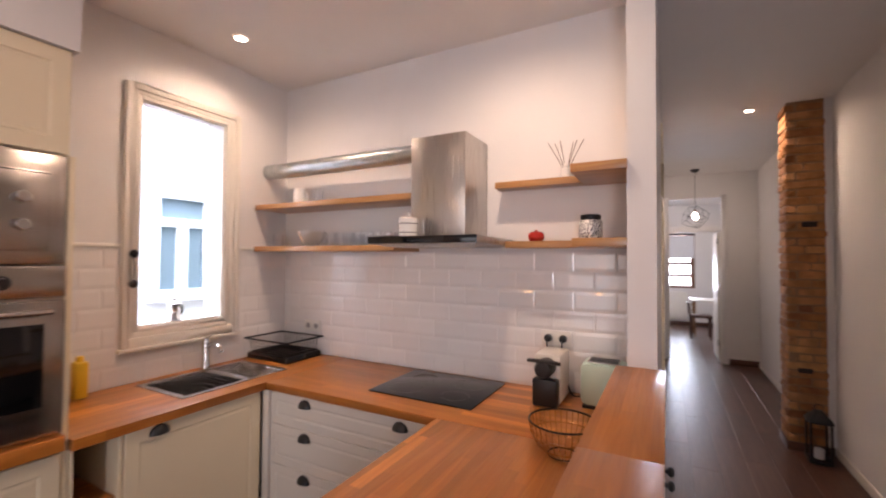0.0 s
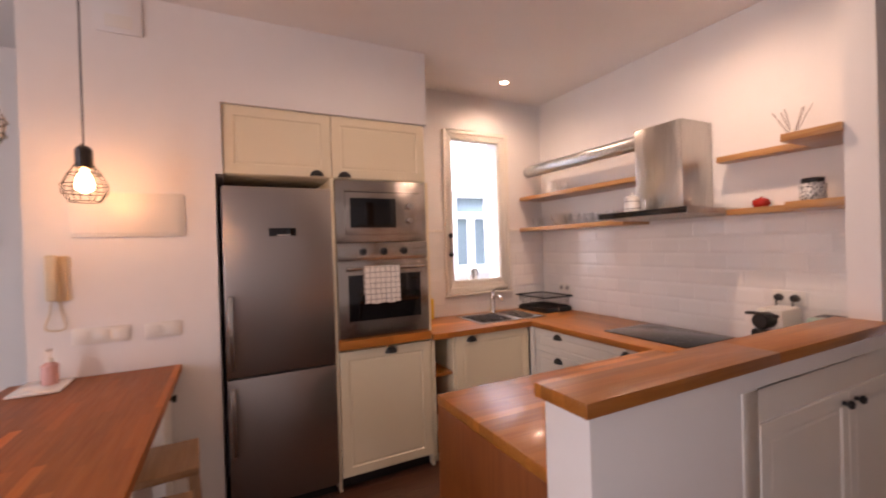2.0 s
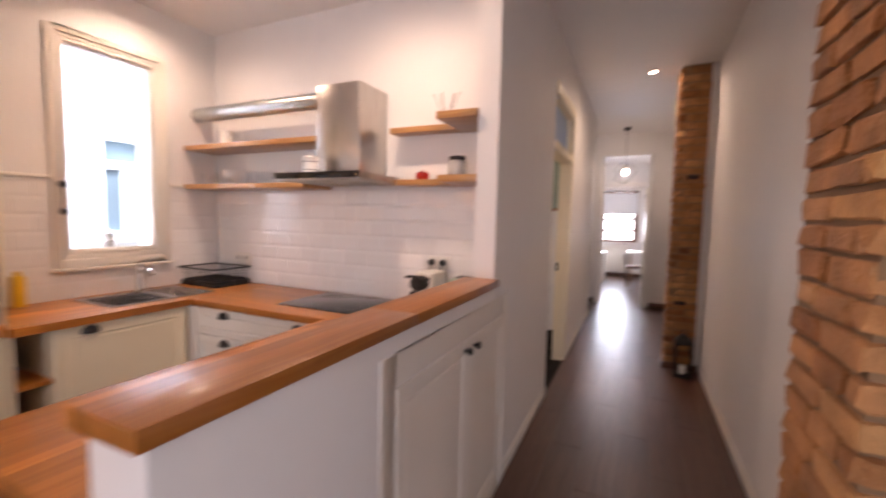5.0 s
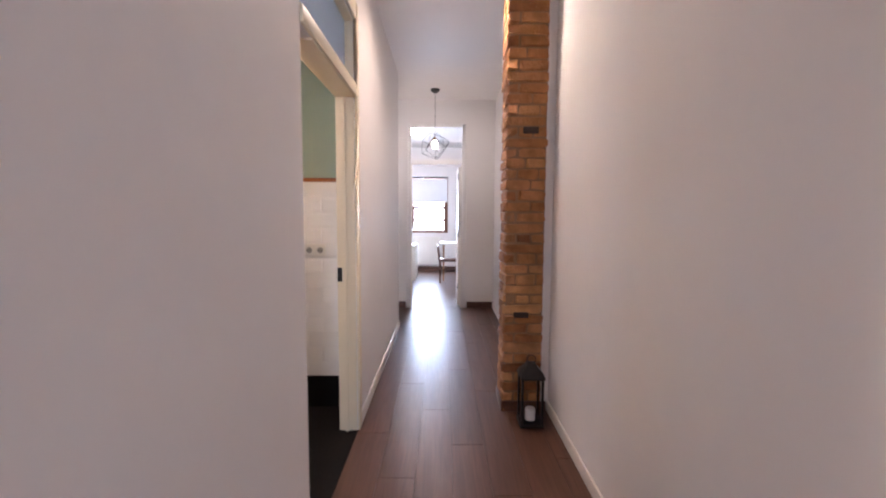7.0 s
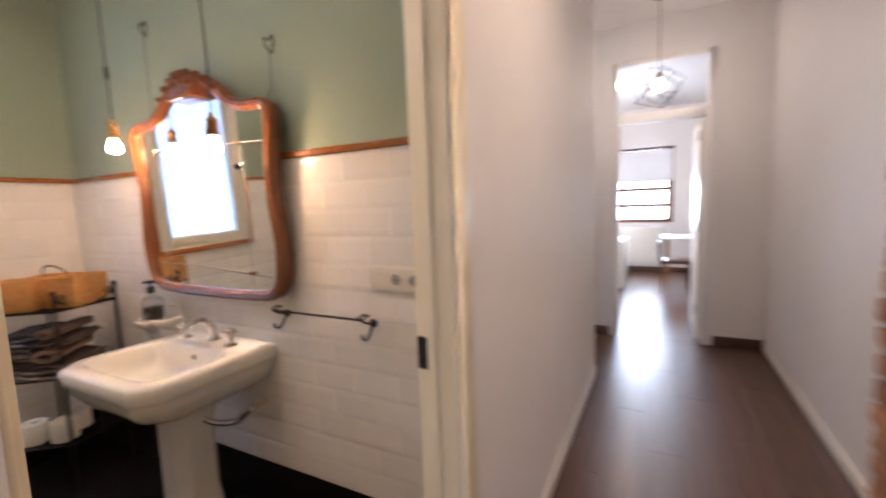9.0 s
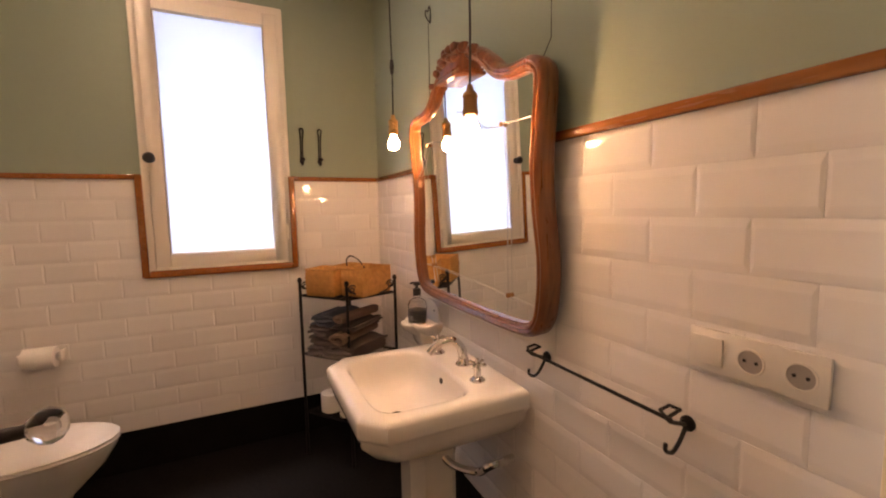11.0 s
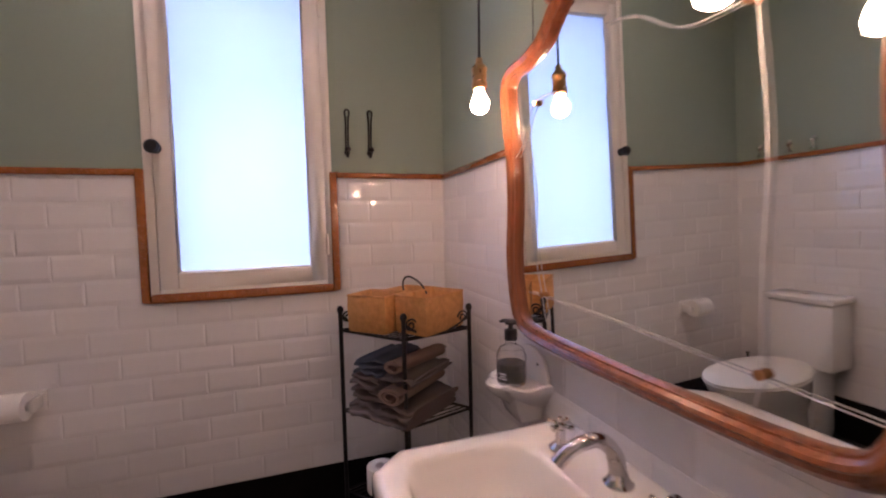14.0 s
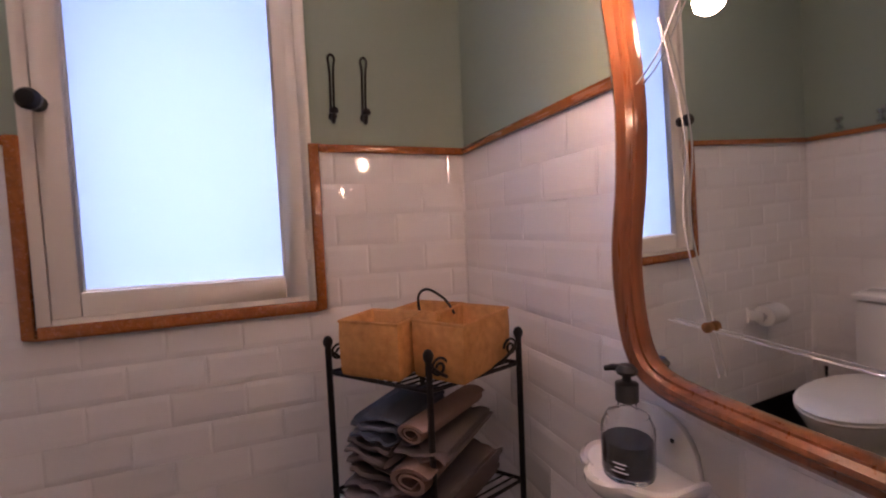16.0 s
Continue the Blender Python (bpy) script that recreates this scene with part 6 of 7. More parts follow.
def hanging_bulb(at, knot, metal, label):
    b = thing("hanging_bulb", at, "bare warm bulb in a brass socket on a black cord", "pendant lamp", "mirror bulbs")
    bm = bmesh.new()
    tube(bm, curve_through([(0, 0, 0.12), (0.004, 0, 0.3), (-0.004, 0, 0.6), (0.0, 0, CEIL - at[2] - 0.02)]), 0.0032, 6)
    part("cord", bm, M_BLACK, b, world=False)
    bm = bmesh.new()
    lathe(bm, [(0, CEIL - at[2] - 0.022), (0.03, CEIL - at[2] - 0.02), (0.035, CEIL - at[2] - 0.001), (0, CEIL - at[2] - 0.001)], (0, 0, 0), 18)
    part("canopy", bm, M_BLACK, b, world=False)
    bm = bmesh.new()
    lathe(bm, [(0, 0.125), (0.008, 0.123), (0.011, 0.108), (0.02, 0.10), (0.022, 0.092), (0.0195, 0.088), (0.0195, 0.06), (0.0215, 0.056), (0.0215, 0.044), (0.018, 0.04), (0, 0.04)], (0, 0, 0), 20)
    part("socket", bm, metal, b, label, world=False)
    bm = bmesh.new()
    lathe(bm, [(0, 0.0395), (0.012, 0.038), (0.014, 0.029), (0.022, 0.014), (0.0255, -0.001), (0.022, -0.015), (0.012, -0.023), (0, -0.026)], (0, 0, 0), 22)
    part("bulb", bm, M_BULB, b, "glowing bulb", world=False)
    if knot:
        bm = bmesh.new()
        lathe(bm, [(0, 0.29), (0.007, 0.292), (0.010, 0.32), (0.007, 0.348), (0, 0.35)], (0.003, 0, 0), 10)
        part("cord_switch", bm, M_BLACK, b, world=False)
    return b


hanging_bulb((-1.755, 4.21, 1.655), True, M_BRASS, "ribbed brass socket")
hanging_bulb((-1.04, 4.185, 1.588), False, M_COPPER, "ribbed brown copper socket")

# pedestal washbasin
ws = thing("washbasin", (-1.345, 4.12, 0), "white ceramic pedestal washbasin with cut corners", "washbasin")
A = (-1.64, -1.05, 3.855, 4.395)
CUTS = sorted([2 * math.pi * i / 64 for i in range(64)] + [math.atan2(y, x) % (2 * math.pi) for x, y in ((0.295, 0.27), (-0.295, 0.27), (0.295, -0.202), (-0.295, -0.202), (0.227, -0.27), (-0.227, -0.27))])
def outline_at(x0, x1, y0, y1, cut, z, soft):
    """A plan outline seen from its middle: a box with cut front corners, or one with round corners of radius soft."""
    cx, cy, hx, hy = (x0 + x1) / 2, (y0 + y1) / 2, (x1 - x0) / 2, (y1 - y0) / 2
    loop = []
    for a in CUTS:
        c, s = math.cos(a), math.sin(a)
        k = min(hx / max(abs(c), 1e-6), hy / max(abs(s), 1e-6))
        if soft:
            e = max(2.0, 2.0 * min(hx, hy) / soft)
            k = ((abs(c) / hx) ** e + (abs(s) / hy) ** e) ** (-1 / e)
        elif s < 0:
            k = min(k, (hx + hy - cut) / (abs(c) + abs(s)))
        loop.append((cx + k * c, cy + k * s, z))
    return loop
def inset(i, cut, z, back=None, soft=0.0):
    return outline_at(A[0] + i, A[1] - i, A[2] + i, A[3] - (i if back is None else back), cut, z, soft)
bm = bmesh.new()
rings(bm, [inset(0.12, 0.05, 0.60, 0.02), inset(0.055, 0.06, 0.645, 0.004), inset(0.016, 0.066, 0.70, 0.002), inset(0.012, 0.067, 0.725, 0.001), inset(0.004, 0.068, 0.735, 0), inset(0, 0.068, 0.745, 0), inset(0, 0.068, 0.782, 0), inset(0.003, 0.067, 0.790, 0.002), inset(0.010, 0.066, 0.797, 0.006), inset(0.022, 0.064, 0.80, 0.014),
           inset(0.052, 0, 0.799, 0.155, 0.055), inset(0.060, 0, 0.795, 0.161, 0.055), inset(0.066, 0, 0.784, 0.166, 0.058), inset(0.078, 0, 0.745, 0.174, 0.065), inset(0.092, 0, 0.710, 0.184, 0.075), inset(0.115, 0, 0.685, 0.20, 0.085), inset(0.15, 0, 0.670, 0.225, 0.09), inset(0.20, 0, 0.663, 0.255, 0.08)])
basin = part("basin", bm, M_CERAMIC, ws)
bm = bmesh.new()
rings(bm, [[(-1.345 + a * w, 4.16 + b * d, z) for a, b in ((-0.6, -1), (0.6, -1), (1, -0.5), (1, 0.7), (0.7, 1), (-0.7, 1), (-1, 0.7), (-1, -0.5))] for w, d, z in ((0.125, 0.12, 0.002), (0.12, 0.115, 0.05), (0.095, 0.095, 0.09), (0.082, 0.085, 0.2), (0.08, 0.085, 0.5), (0.09, 0.095, 0.56), (0.11, 0.11, 0.598))])
part("pedestal", bm, M_CERAMIC, ws, "fluted white pedestal")
bm = bmesh.new()
lathe(bm, [(0, 0), (0.024, 0.0), (0.022, 0.003), (0.012, 0.001), (0, 0.001)], (-1.345, 4.05, 0.6635), 20)
part("drain", bm, M_CHROME, basin)
bm = bmesh.new()
lathe(bm, [(0, -0.001), (0.012, -0.002), (0.012, 0.002), (0, 0.003)], (-1.345, 4.222, 0.752), 14, "y")
part("overflow", bm, M_IRON, basin)
bm = bmesh.new()
tube(bm, curve_through([(-1.345, 4.16, 0.60), (-1.26, 4.2, 0.50), (-1.20, 4.28, 0.47), (-1.14, 4.30, 0.52), (-1.13, 4.385, 0.53)]), 0.014, 10)
part("waste_pipe", bm, M_CHROME, ws)
sptap = thing("basin_tap", (-1.345, 4.32, 0.80), "chrome basin spout on the washbasin", "tap")
bm = bmesh.new()
lathe(bm, [(0, 0.7965), (0.03, 0.7965), (0.03, 0.802), (0.022, 0.81), (0.018, 0.825), (0, 0.826)], (-1.345, 4.315, 0), 20)
part("base", bm, M_CHROME, sptap)
bm = bmesh.new()
tube(bm, curve_through([(-1.345, 4.315, 0.815), (-1.347, 4.305, 0.865), (-1.352, 4.27, 0.895), (-1.36, 4.22, 0.885), (-1.365, 4.185, 0.855)]), [0.018] * 6 + [0.016] * 6 + [0.015] * 6 + [0.014] * 7, 12)
part("spout", bm, M_CHROME, sptap)
def cross_tap(at):
    t = thing("cross_tap", at, "chrome cross-head tap on the washbasin", "tap", "basin taps")
    bm = bmesh.new()
    lathe(bm, [(0, 0), (0.026, 0), (0.026, 0.006), (0.018, 0.014), (0.012, 0.018), (0.011, 0.05), (0.014, 0.054), (0.014, 0.064), (0.008, 0.068), (0.006, 0.078), (0, 0.08)], (0, 0, 0), 20)
    part("stem", bm, M_CHROME, t, world=False)
    for a in (25, 115, 205, 295):
        bm = bmesh.new()
        c, s = math.cos(radians(a)), math.sin(radians(a))
        tube(bm, [(c * 0.008, s * 0.008, 0.06), (c * 0.024, s * 0.024, 0.061), (c * 0.03, s * 0.03, 0.061), (c * 0.034, s * 0.034, 0.061)], [0.005, 0.0045, 0.008, 0.005], 8)
        part("handle_arm", bm, M_CHROME, t, world=False)
    return t


ct = cross_tap((-1.19, 4.285, 0.797))
copy_thing(ct, pose(-1.50, 4.285, 0.797))

# corner rack
P1, P2, P3 = Vector((-2.40, 3.867, 0)), Vector((-2.146, 4.067, 0)), Vector((-2.228, 4.355, 0))
P4 = P1 + P3 - P2
rk = thing("corner_rack", tuple((P1 + P3) / 2), "black wrought-iron shelf rack with scrolled ends", "rack")
for p in (P1, P2, P3, P4):
    bm = bmesh.new()
    tube(bm, [(p.x, p.y, 0.002), (p.x, p.y, 0.985)], 0.0085, 8)
    lathe(bm, [(0, 0.98), (0.008, 0.983), (0.013, 0.995), (0.013, 1.003), (0.008, 1.013), (0, 1.016)], (p.x, p.y, 0), 12)
    part("post", bm, M_IRON, rk)
def at_rack(u, v, z):
    return P1 + (P2 - P1) * u + (P4 - P1) * v + Vector((0, 0, z))
for z in (0.915, 0.585, 0.25):
    bm = bmesh.new()
    tube(bm, [at_rack(0, 0, z), at_rack(1, 0, z), at_rack(1, 1, z), at_rack(0, 1, z)], 0.006, 6, closed=True)
    sh = part("shelf", bm, M_IRON, rk)
    for k in range(1, 12):
        bm = bmesh.new()
        tube(bm, [at_rack(k / 12, 0, z), at_rack(k / 12, 1, z)], 0.0028, 5)
        part("wire", bm, M_IRON, sh)
for (u0, v0), (u1, v1) in (((0, 0), (0, 1)), ((1, 0), (1, 1))):
    bm = bmesh.new()
    a, b = at_rack(u0, v0, 0), at_rack(u1, v1, 0)
    d = (b - a)
    for s, e in ((0.0, 1), (1.0, -1)):
        c = a + d * (s + e * 0.10)
        pts = []
        for i in range(20):
            an = radians(28 * i)
            rr = 0.026 * (1 - i / 26)
            pts.append(c + d.normalized() * (e * rr * math.cos(an)) + Vector((0, 0, 0.965 + rr * math.sin(an))))
        tube(bm, pts, 0.0035, 6)
    tube(bm, curve_through([a + d * 0.03 + Vector((0, 0, 0.97)), a + d * 0.2 + Vector((0, 0, 0.935)), a + d * 0.5 + Vector((0, 0, 0.92)), a + d * 0.8 + Vector((0, 0, 0.935)), a + d * 0.97 + Vector((0, 0, 0.97))]), 0.0045, 6)
    part("scroll_side", bm, M_IRON, rk)
ang = math.degrees(math.atan2((P2 - P1).y, (P2 - P1).x))
def woven_box(u, v, w, d, h, turn):
    c = at_rack(u, v, 0.923)
    b = thing("storage_box", tuple(c), "woven natural-fibre storage box without a lid", "box", "rack boxes", ang + turn)
    bm = bmesh.new()
    def r4(i, z):
        return [(-w / 2 + i, -d / 2 + i, z), (w / 2 - i, -d / 2 + i, z), (w / 2 - i, d / 2 - i, z), (-w / 2 + i, d / 2 - i, z)]
    rings(bm, [r4(0.004, 0), r4(0, 0.01), r4(-0.002, h * 0.7), r4(0, h), r4(0.006, h), r4(0.006, 0.012)])
    part("basket", bm, M_BASKET, b, bevel=0.002, world=False)
    bm = bmesh.new()
    tube(bm, [(-w / 2, -d / 2, h), (w / 2, -d / 2, h), (w / 2, d / 2, h), (-w / 2, d / 2, h)], 0.004, 6, closed=True)
    part("rim", bm, M_BASKET, b, "plaited rim", world=False)
    return b


woven_box(0.36, 0.24, 0.175, 0.155, 0.142, 6)
woven_box(0.80, 0.60, 0.15, 0.235, 0.142, -4)
woven_box(0.30, 0.80, 0.155, 0.15, 0.142, 2)
hc = thing("hair_dryer_cord", tuple(at_rack(0.4, 0.8, 1.04)), "black cable looping out of a box", "cable")
bm = bmesh.new()
tube(bm, curve_through([at_rack(0.24, 0.78, 1.0), at_rack(0.22, 0.76, 1.09), at_rack(0.32, 0.76, 1.118), at_rack(0.48, 0.78, 1.092), at_rack(0.56, 0.80, 1.05)]), 0.004, 8)
part("cable", bm, M_BLACK, hc)

def folded(u, v, z, w, d, h, mat, label, turn=0, seed=1):
    """A towel folded over on itself: rolled front fold with its layers."""
    c = at_rack(u, v, z)
    t = thing("folded_towel", tuple(c), label, "towel", "rack towels", ang + turn)
    rnd = random.Random(seed)
    layers = 3
    for k in range(layers):
        bm = bmesh.new()
        th = h / layers
        z0 = k * th
        lp, shift, wide = [], rnd.uniform(-0.012, 0.012), rnd.uniform(0.9, 1.04)
        for i in range(9):
            x = -w / 2 + w * i / 8
            wob = rnd.uniform(-0.006, 0.006) + shift
            pr = []
            for j in range(14):
                a = 2 * math.pi * j / 14
                cx, sz = math.cos(a), math.sin(a)
                yy = math.copysign(abs(cx) ** 0.35, cx) * d / 2 * (1 - 0.03 * k)
                zz = math.copysign(abs(sz) ** 0.6, sz) * th * 0.5
                pr.append((x * wide * (0.97 if i in (0, 8) else 1), yy + wob, z0 + th / 2 + zz + 0.005 * math.sin(7 * x / w + 2.1 * k + seed) + (wob - shift) * 0.6 + 0.001))
            lp.append(pr)
        rings(bm, lp)
        part("fold", bm, mat, t, world=False)
    return t


zz = 0.593
folded(0.26, 0.45, zz, 0.16, 0.30, 0.085, M_TOWEL, "folded grey towel on the rack", 2, 1)
folded(0.27, 0.45, zz + 0.09, 0.155, 0.29, 0.07, M_TOWEL, "folded grey towel on the rack", -3, 2)
folded(0.27, 0.46, zz + 0.165, 0.15, 0.27, 0.055, M_TOWELBLUE, "folded slate-blue towel on the rack", 4, 3)
def rolled(u, v, z, r, d, mat, label, turn=0, tilt=0):
    """A towel rolled up: a thick spiral strip."""
    c = at_rack(u, v, z)
    t = thing("rolled_towel", tuple(c), label, "towel", "rack towels", ang + turn)
    outer, inner = [], []
    for i in range(49):
        a = 2 * math.pi * 1.7 * i / 48 + 0.6
        q = r * (1 - 0.62 * i / 48) * (1 + 0.03 * math.sin(i * 0.7))
        outer.append((math.cos(a) * q * 1.75, math.sin(a) * q))
        inner.append((math.cos(a) * q * 1.75 * 0.72, math.sin(a) * q * 0.72))
    loop = outer + inner[::-1]
    bm = bmesh.new()
    rings(bm, [[(x * k, y, r + zz2 * k) for x, zz2 in loop] for y, k in ((-d / 2, 0.94), (-d / 2 + 0.012, 1.0), (-d / 6, 0.98), (d / 6, 1.0), (d / 2 - 0.012, 0.99), (d / 2, 0.93))])
    part("towel_roll", bm, mat, t, world=False)
    return t


folded(0.74, 0.45, zz, 0.165, 0.32, 0.075, M_TOWEL, "folded grey towel on the rack", -2, 4)
rolled(0.70, 0.44, zz + 0.078, 0.038, 0.33, M_TOWELBROWN, "rolled taupe towel on the pile", 3)
folded(0.74, 0.45, zz + 0.156, 0.15, 0.28, 0.03, M_TOWEL, "thin folded grey towel on the pile", 3, 5)
rolled(0.72, 0.46, zz + 0.188, 0.028, 0.29, M_TOWELBROWN, "rolled brown towel on top of the pile", -4)
for u, v in ((0.3, 0.25), (0.7, 0.25), (0.5, 0.7)):
    c = at_rack(u, v, 0.257)
    r = thing("spare_paper_roll", tuple(c), "spare white paper roll on the lower shelf", "paper roll", "spare rolls")
    bm = bmesh.new()
    lathe(bm, [(0.02, 0), (0.054, 0), (0.056, 0.006), (0.056, 0.094), (0.054, 0.1), (0.02, 0.1), (0.019, 0.05)], (0, 0, 0), 24)
    part("roll", bm, M_PAPER, r, world=False)

# soap shelf and bottle
ss = thing("soap_shelf", (-1.825, 4.36, 0.83), "white ceramic wall soap tray with a raised back", "soap tray")
bm = bmesh.new()
loops = []
for s, z in ((0.35, 0.735), (0.5, 0.76), (0.66, 0.785), (0.9, 0.815), (1.0, 0.836), (1.0, 0.846), (0.95, 0.850), (0.9, 0.844)):
    wavy = 1.0 if z > 0.8 else 0.3
    loops.append([(-1.82 + 0.105 * s * math.cos(radians(180 + 180 * i / 28)), BY + 0.004 + 0.158 * s * math.sin(radians(180 + 180 * i / 28)) * (1 + 0.07 * wavy * math.cos(i * 0.9)), z + 0.006 * wavy * math.cos(i * 0.9 + 1.0)) for i in range(29)])
rings(bm, loops)
part("tray", bm, M_CERAMIC, ss, "scalloped tray")
bm = bmesh.new()
back = [(-1.82 + 0.098 * math.cos(radians(a)) * (1.0 if a in (0, 180) else 0.96), 0.842 + 0.105 * max(0.0, math.sin(radians(a))) ** 0.7) for a in range(0, 181, 10)]
rings(bm, [[(x, y, z) for x, z in back] for y in (4.4065, BY - 0.012)])
part("back_plate", bm, M_CERAMIC, ss, bevel=0.004)
bm = bmesh.new()
rings(bm, [[(-1.82 - w, 4.4065, z), (-1.82 + w, 4.4065, z), (-1.82 + w, d, z), (-1.82 - w, d, z)] for w, d, z in ((0.052, 4.33, 0.725), (0.058, 4.318, 0.76), (0.064, 4.308, 0.80), (0.07, 4.30, 0.832))])
part("holder_body", bm, M_CERAMIC, ss, bevel=0.012)
bm = bmesh.new()
lathe(bm, [(0, 0.0), (0.004, 0.0), (0.004, -0.002), (0, -0.002)], (-1.775, BY - 0.0121, 0.90), 10, "y")
part("screw_hole", bm, M_IRON, ss)
sb = thing("soap_bottle", (-1.802, 4.318, 0.846), "clear pump bottle with dark soap, half full", "bottle")
sb.matrix_basis = sb.matrix_basis @ Matrix.Diagonal((1.18, 1.18, 1.03, 1))
bm = bmesh.new()
lathe(bm, [(0, 0), (0.036, 0.001), (0.038, 0.008), (0.038, 0.085), (0.03, 0.105), (0.014, 0.115), (0.013, 0.13), (0.011, 0.13), (0.012, 0.113), (0.028, 0.103), (0.0355, 0.084), (0.0355, 0.009), (0, 0.004)], (0, 0, 0), 26)
bt = part("bottle", bm, M_GLASS, sb, "clear glass bottle", world=False)
bm = bmesh.new()
lathe(bm, [(0, 0.0045), (0.0352, 0.0095), (0.0352, 0.062), (0, 0.062)], (0, 0, 0), 26)
part("soap", bm, M_SOAP, sb, "dark liquid soap", world=False)
for z, w in ((0.05, 16), (0.043, 12), (0.036, 20)):
    bm = bmesh.new()
    pts = [(0.0386 * math.cos(radians(a)), 0.0386 * math.sin(radians(a)), z - 0.014) for a in range(-60 - w, -60 + w, 4)]
    tube(bm, pts, 0.0011, 4)
    part("label_bar", bm, M_PAPER, bt, world=False)
bm = bmesh.new()
lathe(bm, [(0, 0.128), (0.0165, 0.128), (0.0165, 0.158), (0.007, 0.162), (0.006, 0.172), (0.014, 0.174), (0.016, 0.18), (0.010, 0.189), (0, 0.190)], (0, 0, 0), 18)
tube(bm, [(0, 0, 0.181), (-0.016, -0.010, 0.182), (-0.027, -0.016, 0.177)], [0.008, 0.006, 0.0045], 8)
part("pump", bm, M_BLACK, sb, "black pump head", world=False)

# towel bar, socket, hooks
tbn = thing("towel_bar", (-0.755, 4.37, 0.95), "black wrought-iron towel bar with hooks", "towel bar")
bm = bmesh.new()
tube(bm, [(-0.985, 4.335, 0.957), (-0.525, 4.335, 0.957)], 0.0045, 8)
part("bar", bm, M_IRON, tbn)
for x in (-0.975, -0.535):
    bm = bmesh.new()
    lathe(bm, [(0, 0.0), (0.016, -0.001), (0.016, -0.006), (0.009, -0.012), (0, -0.012)], (x, BY - 0.001, 0.93), 16, "y")
    tube(bm, curve_through([(x, BY - 0.012, 0.93), (x, 4.35, 0.945), (x, 4.335, 0.957)]), 0.0045, 8)
    tube(bm, [(x, 4.335, 0.957), (x - 0.022, 4.345, 0.962), (x - 0.02, 4.37, 0.967), (x, 4.375, 0.965), (x, 4.335, 0.957)], 0.004, 6)
    tube(bm, curve_through([(x, BY - 0.01, 0.925), (x, 4.375, 0.895), (x, 4.355, 0.88), (x, 4.335, 0.89), (x, 4.335, 0.905)]), 0.0045, 8)
    part("bracket", bm, M_IRON, tbn, "bracket with a hook")
plate("bath_socket", "y", BY - 0.001, -0.535, -0.311, 1.056, 1.138, "soo", "white triple plate with a switch and two sockets", -1)
def coat_hook(at):
    h = thing("wall_hook", at, "black iron double wall hook", "hook", "window hooks")
    bm = bmesh.new()
    lathe(bm, [(0, 0), (0.014, 0), (0.014, 0.005), (0, 0.007)], (0, 0, 0), 14, "x")
    tube(bm, curve_through([(0.003, 0, 0.004), (0.018, 0, -0.020), (0.036, 0, -0.018), (0.044, 0, 0.004)]), 0.0062, 8)
    lathe(bm, [(0, -0.004), (0.012, 0.0), (0.016, 0.008), (0.012, 0.017), (0, 0.020)], (0.045, 0, 0), 12)
    part("lower_hook", bm, M_IRON, h, world=False)
    bm = bmesh.new()
    tube(bm, curve_through([(0.004, -0.006, 0.0), (0.012, -0.005, 0.05), (0.03, -0.006, 0.14), (0.034, -0.01, 0.175), (0.035, 0.0, 0.187), (0.034, 0.01, 0.175), (0.03, 0.006, 0.14), (0.012, 0.005, 0.05), (0.004, 0.006, 0.0)]), 0.0042, 6)
    part("long_loop", bm, M_IRON, h, world=False)
    return h


hk = coat_hook((BX - 0.011, 3.947, 1.675))
copy_thing(hk, pose(BX - 0.011, 4.051, 1.675))

# toilet and what stands by it
tl = thing("toilet", (-2.23, 2.65, 0), "white ceramic toilet with a closed lid", "toilet")
def oval(cx, cy, w, d, z, n=22, tip=0.0):
    return [(cx + w * math.sin(2 * math.pi * i / n), cy + d * math.cos(2 * math.pi * i / n) + (tip if math.cos(2 * math.pi * i / n) > 0.5 else 0), z) for i in range(n)]
bm = bmesh.new()
rings(bm, [oval(-2.23, 2.62, 0.115, 0.23, 0.002), oval(-2.23, 2.62, 0.11, 0.225, 0.06), oval(-2.23, 2.64, 0.11, 0.24, 0.18), oval(-2.23, 2.70, 0.16, 0.30, 0.30), oval(-2.23, 2.735, 0.18, 0.315, 0.38), oval(-2.23, 2.735, 0.182, 0.318, 0.395)])
part("bowl", bm, M_CERAMIC, tl)
bm = bmesh.new()
rings(bm, [oval(-2.23, 2.735, 0.186, 0.322, 0.397), oval(-2.23, 2.735, 0.19, 0.326, 0.405), oval(-2.23, 2.735, 0.187, 0.323, 0.413)])
part("seat", bm, M_PLASTIC, tl)
bm = bmesh.new()
rings(bm, [oval(-2.23, 2.735, 0.188, 0.324, 0.415), oval(-2.23, 2.735, 0.19, 0.326, 0.424), oval(-2.23, 2.735, 0.175, 0.31, 0.435), oval(-2.23, 2.735, 0.1, 0.2, 0.438)])
part("lid", bm, M_PLASTIC, tl)
block("cistern", [(-2.40, -2.06, BS + 0.004, 2.43, 0.40, 0.76)], M_CERAMIC, tl, bevel=0.02)
cl2 = block("cistern_lid", [(-2.41, -2.05, BS + 0.002, 2.44, 0.762, 0.795)], M_CERAMIC, tl, bevel=0.01)
bm = bmesh.new()
lathe(bm, [(0, 0.795), (0.022, 0.795), (0.022, 0.802), (0, 0.804)], (-2.23, 2.34, 0), 18)
part("flush_button", bm, M_CHROME, cl2, "chrome push button")
block("foot_block", [(-2.33, -2.13, BS + 0.02, 2.45, 0.002, 0.40)], M_CERAMIC, tl, bevel=0.03)
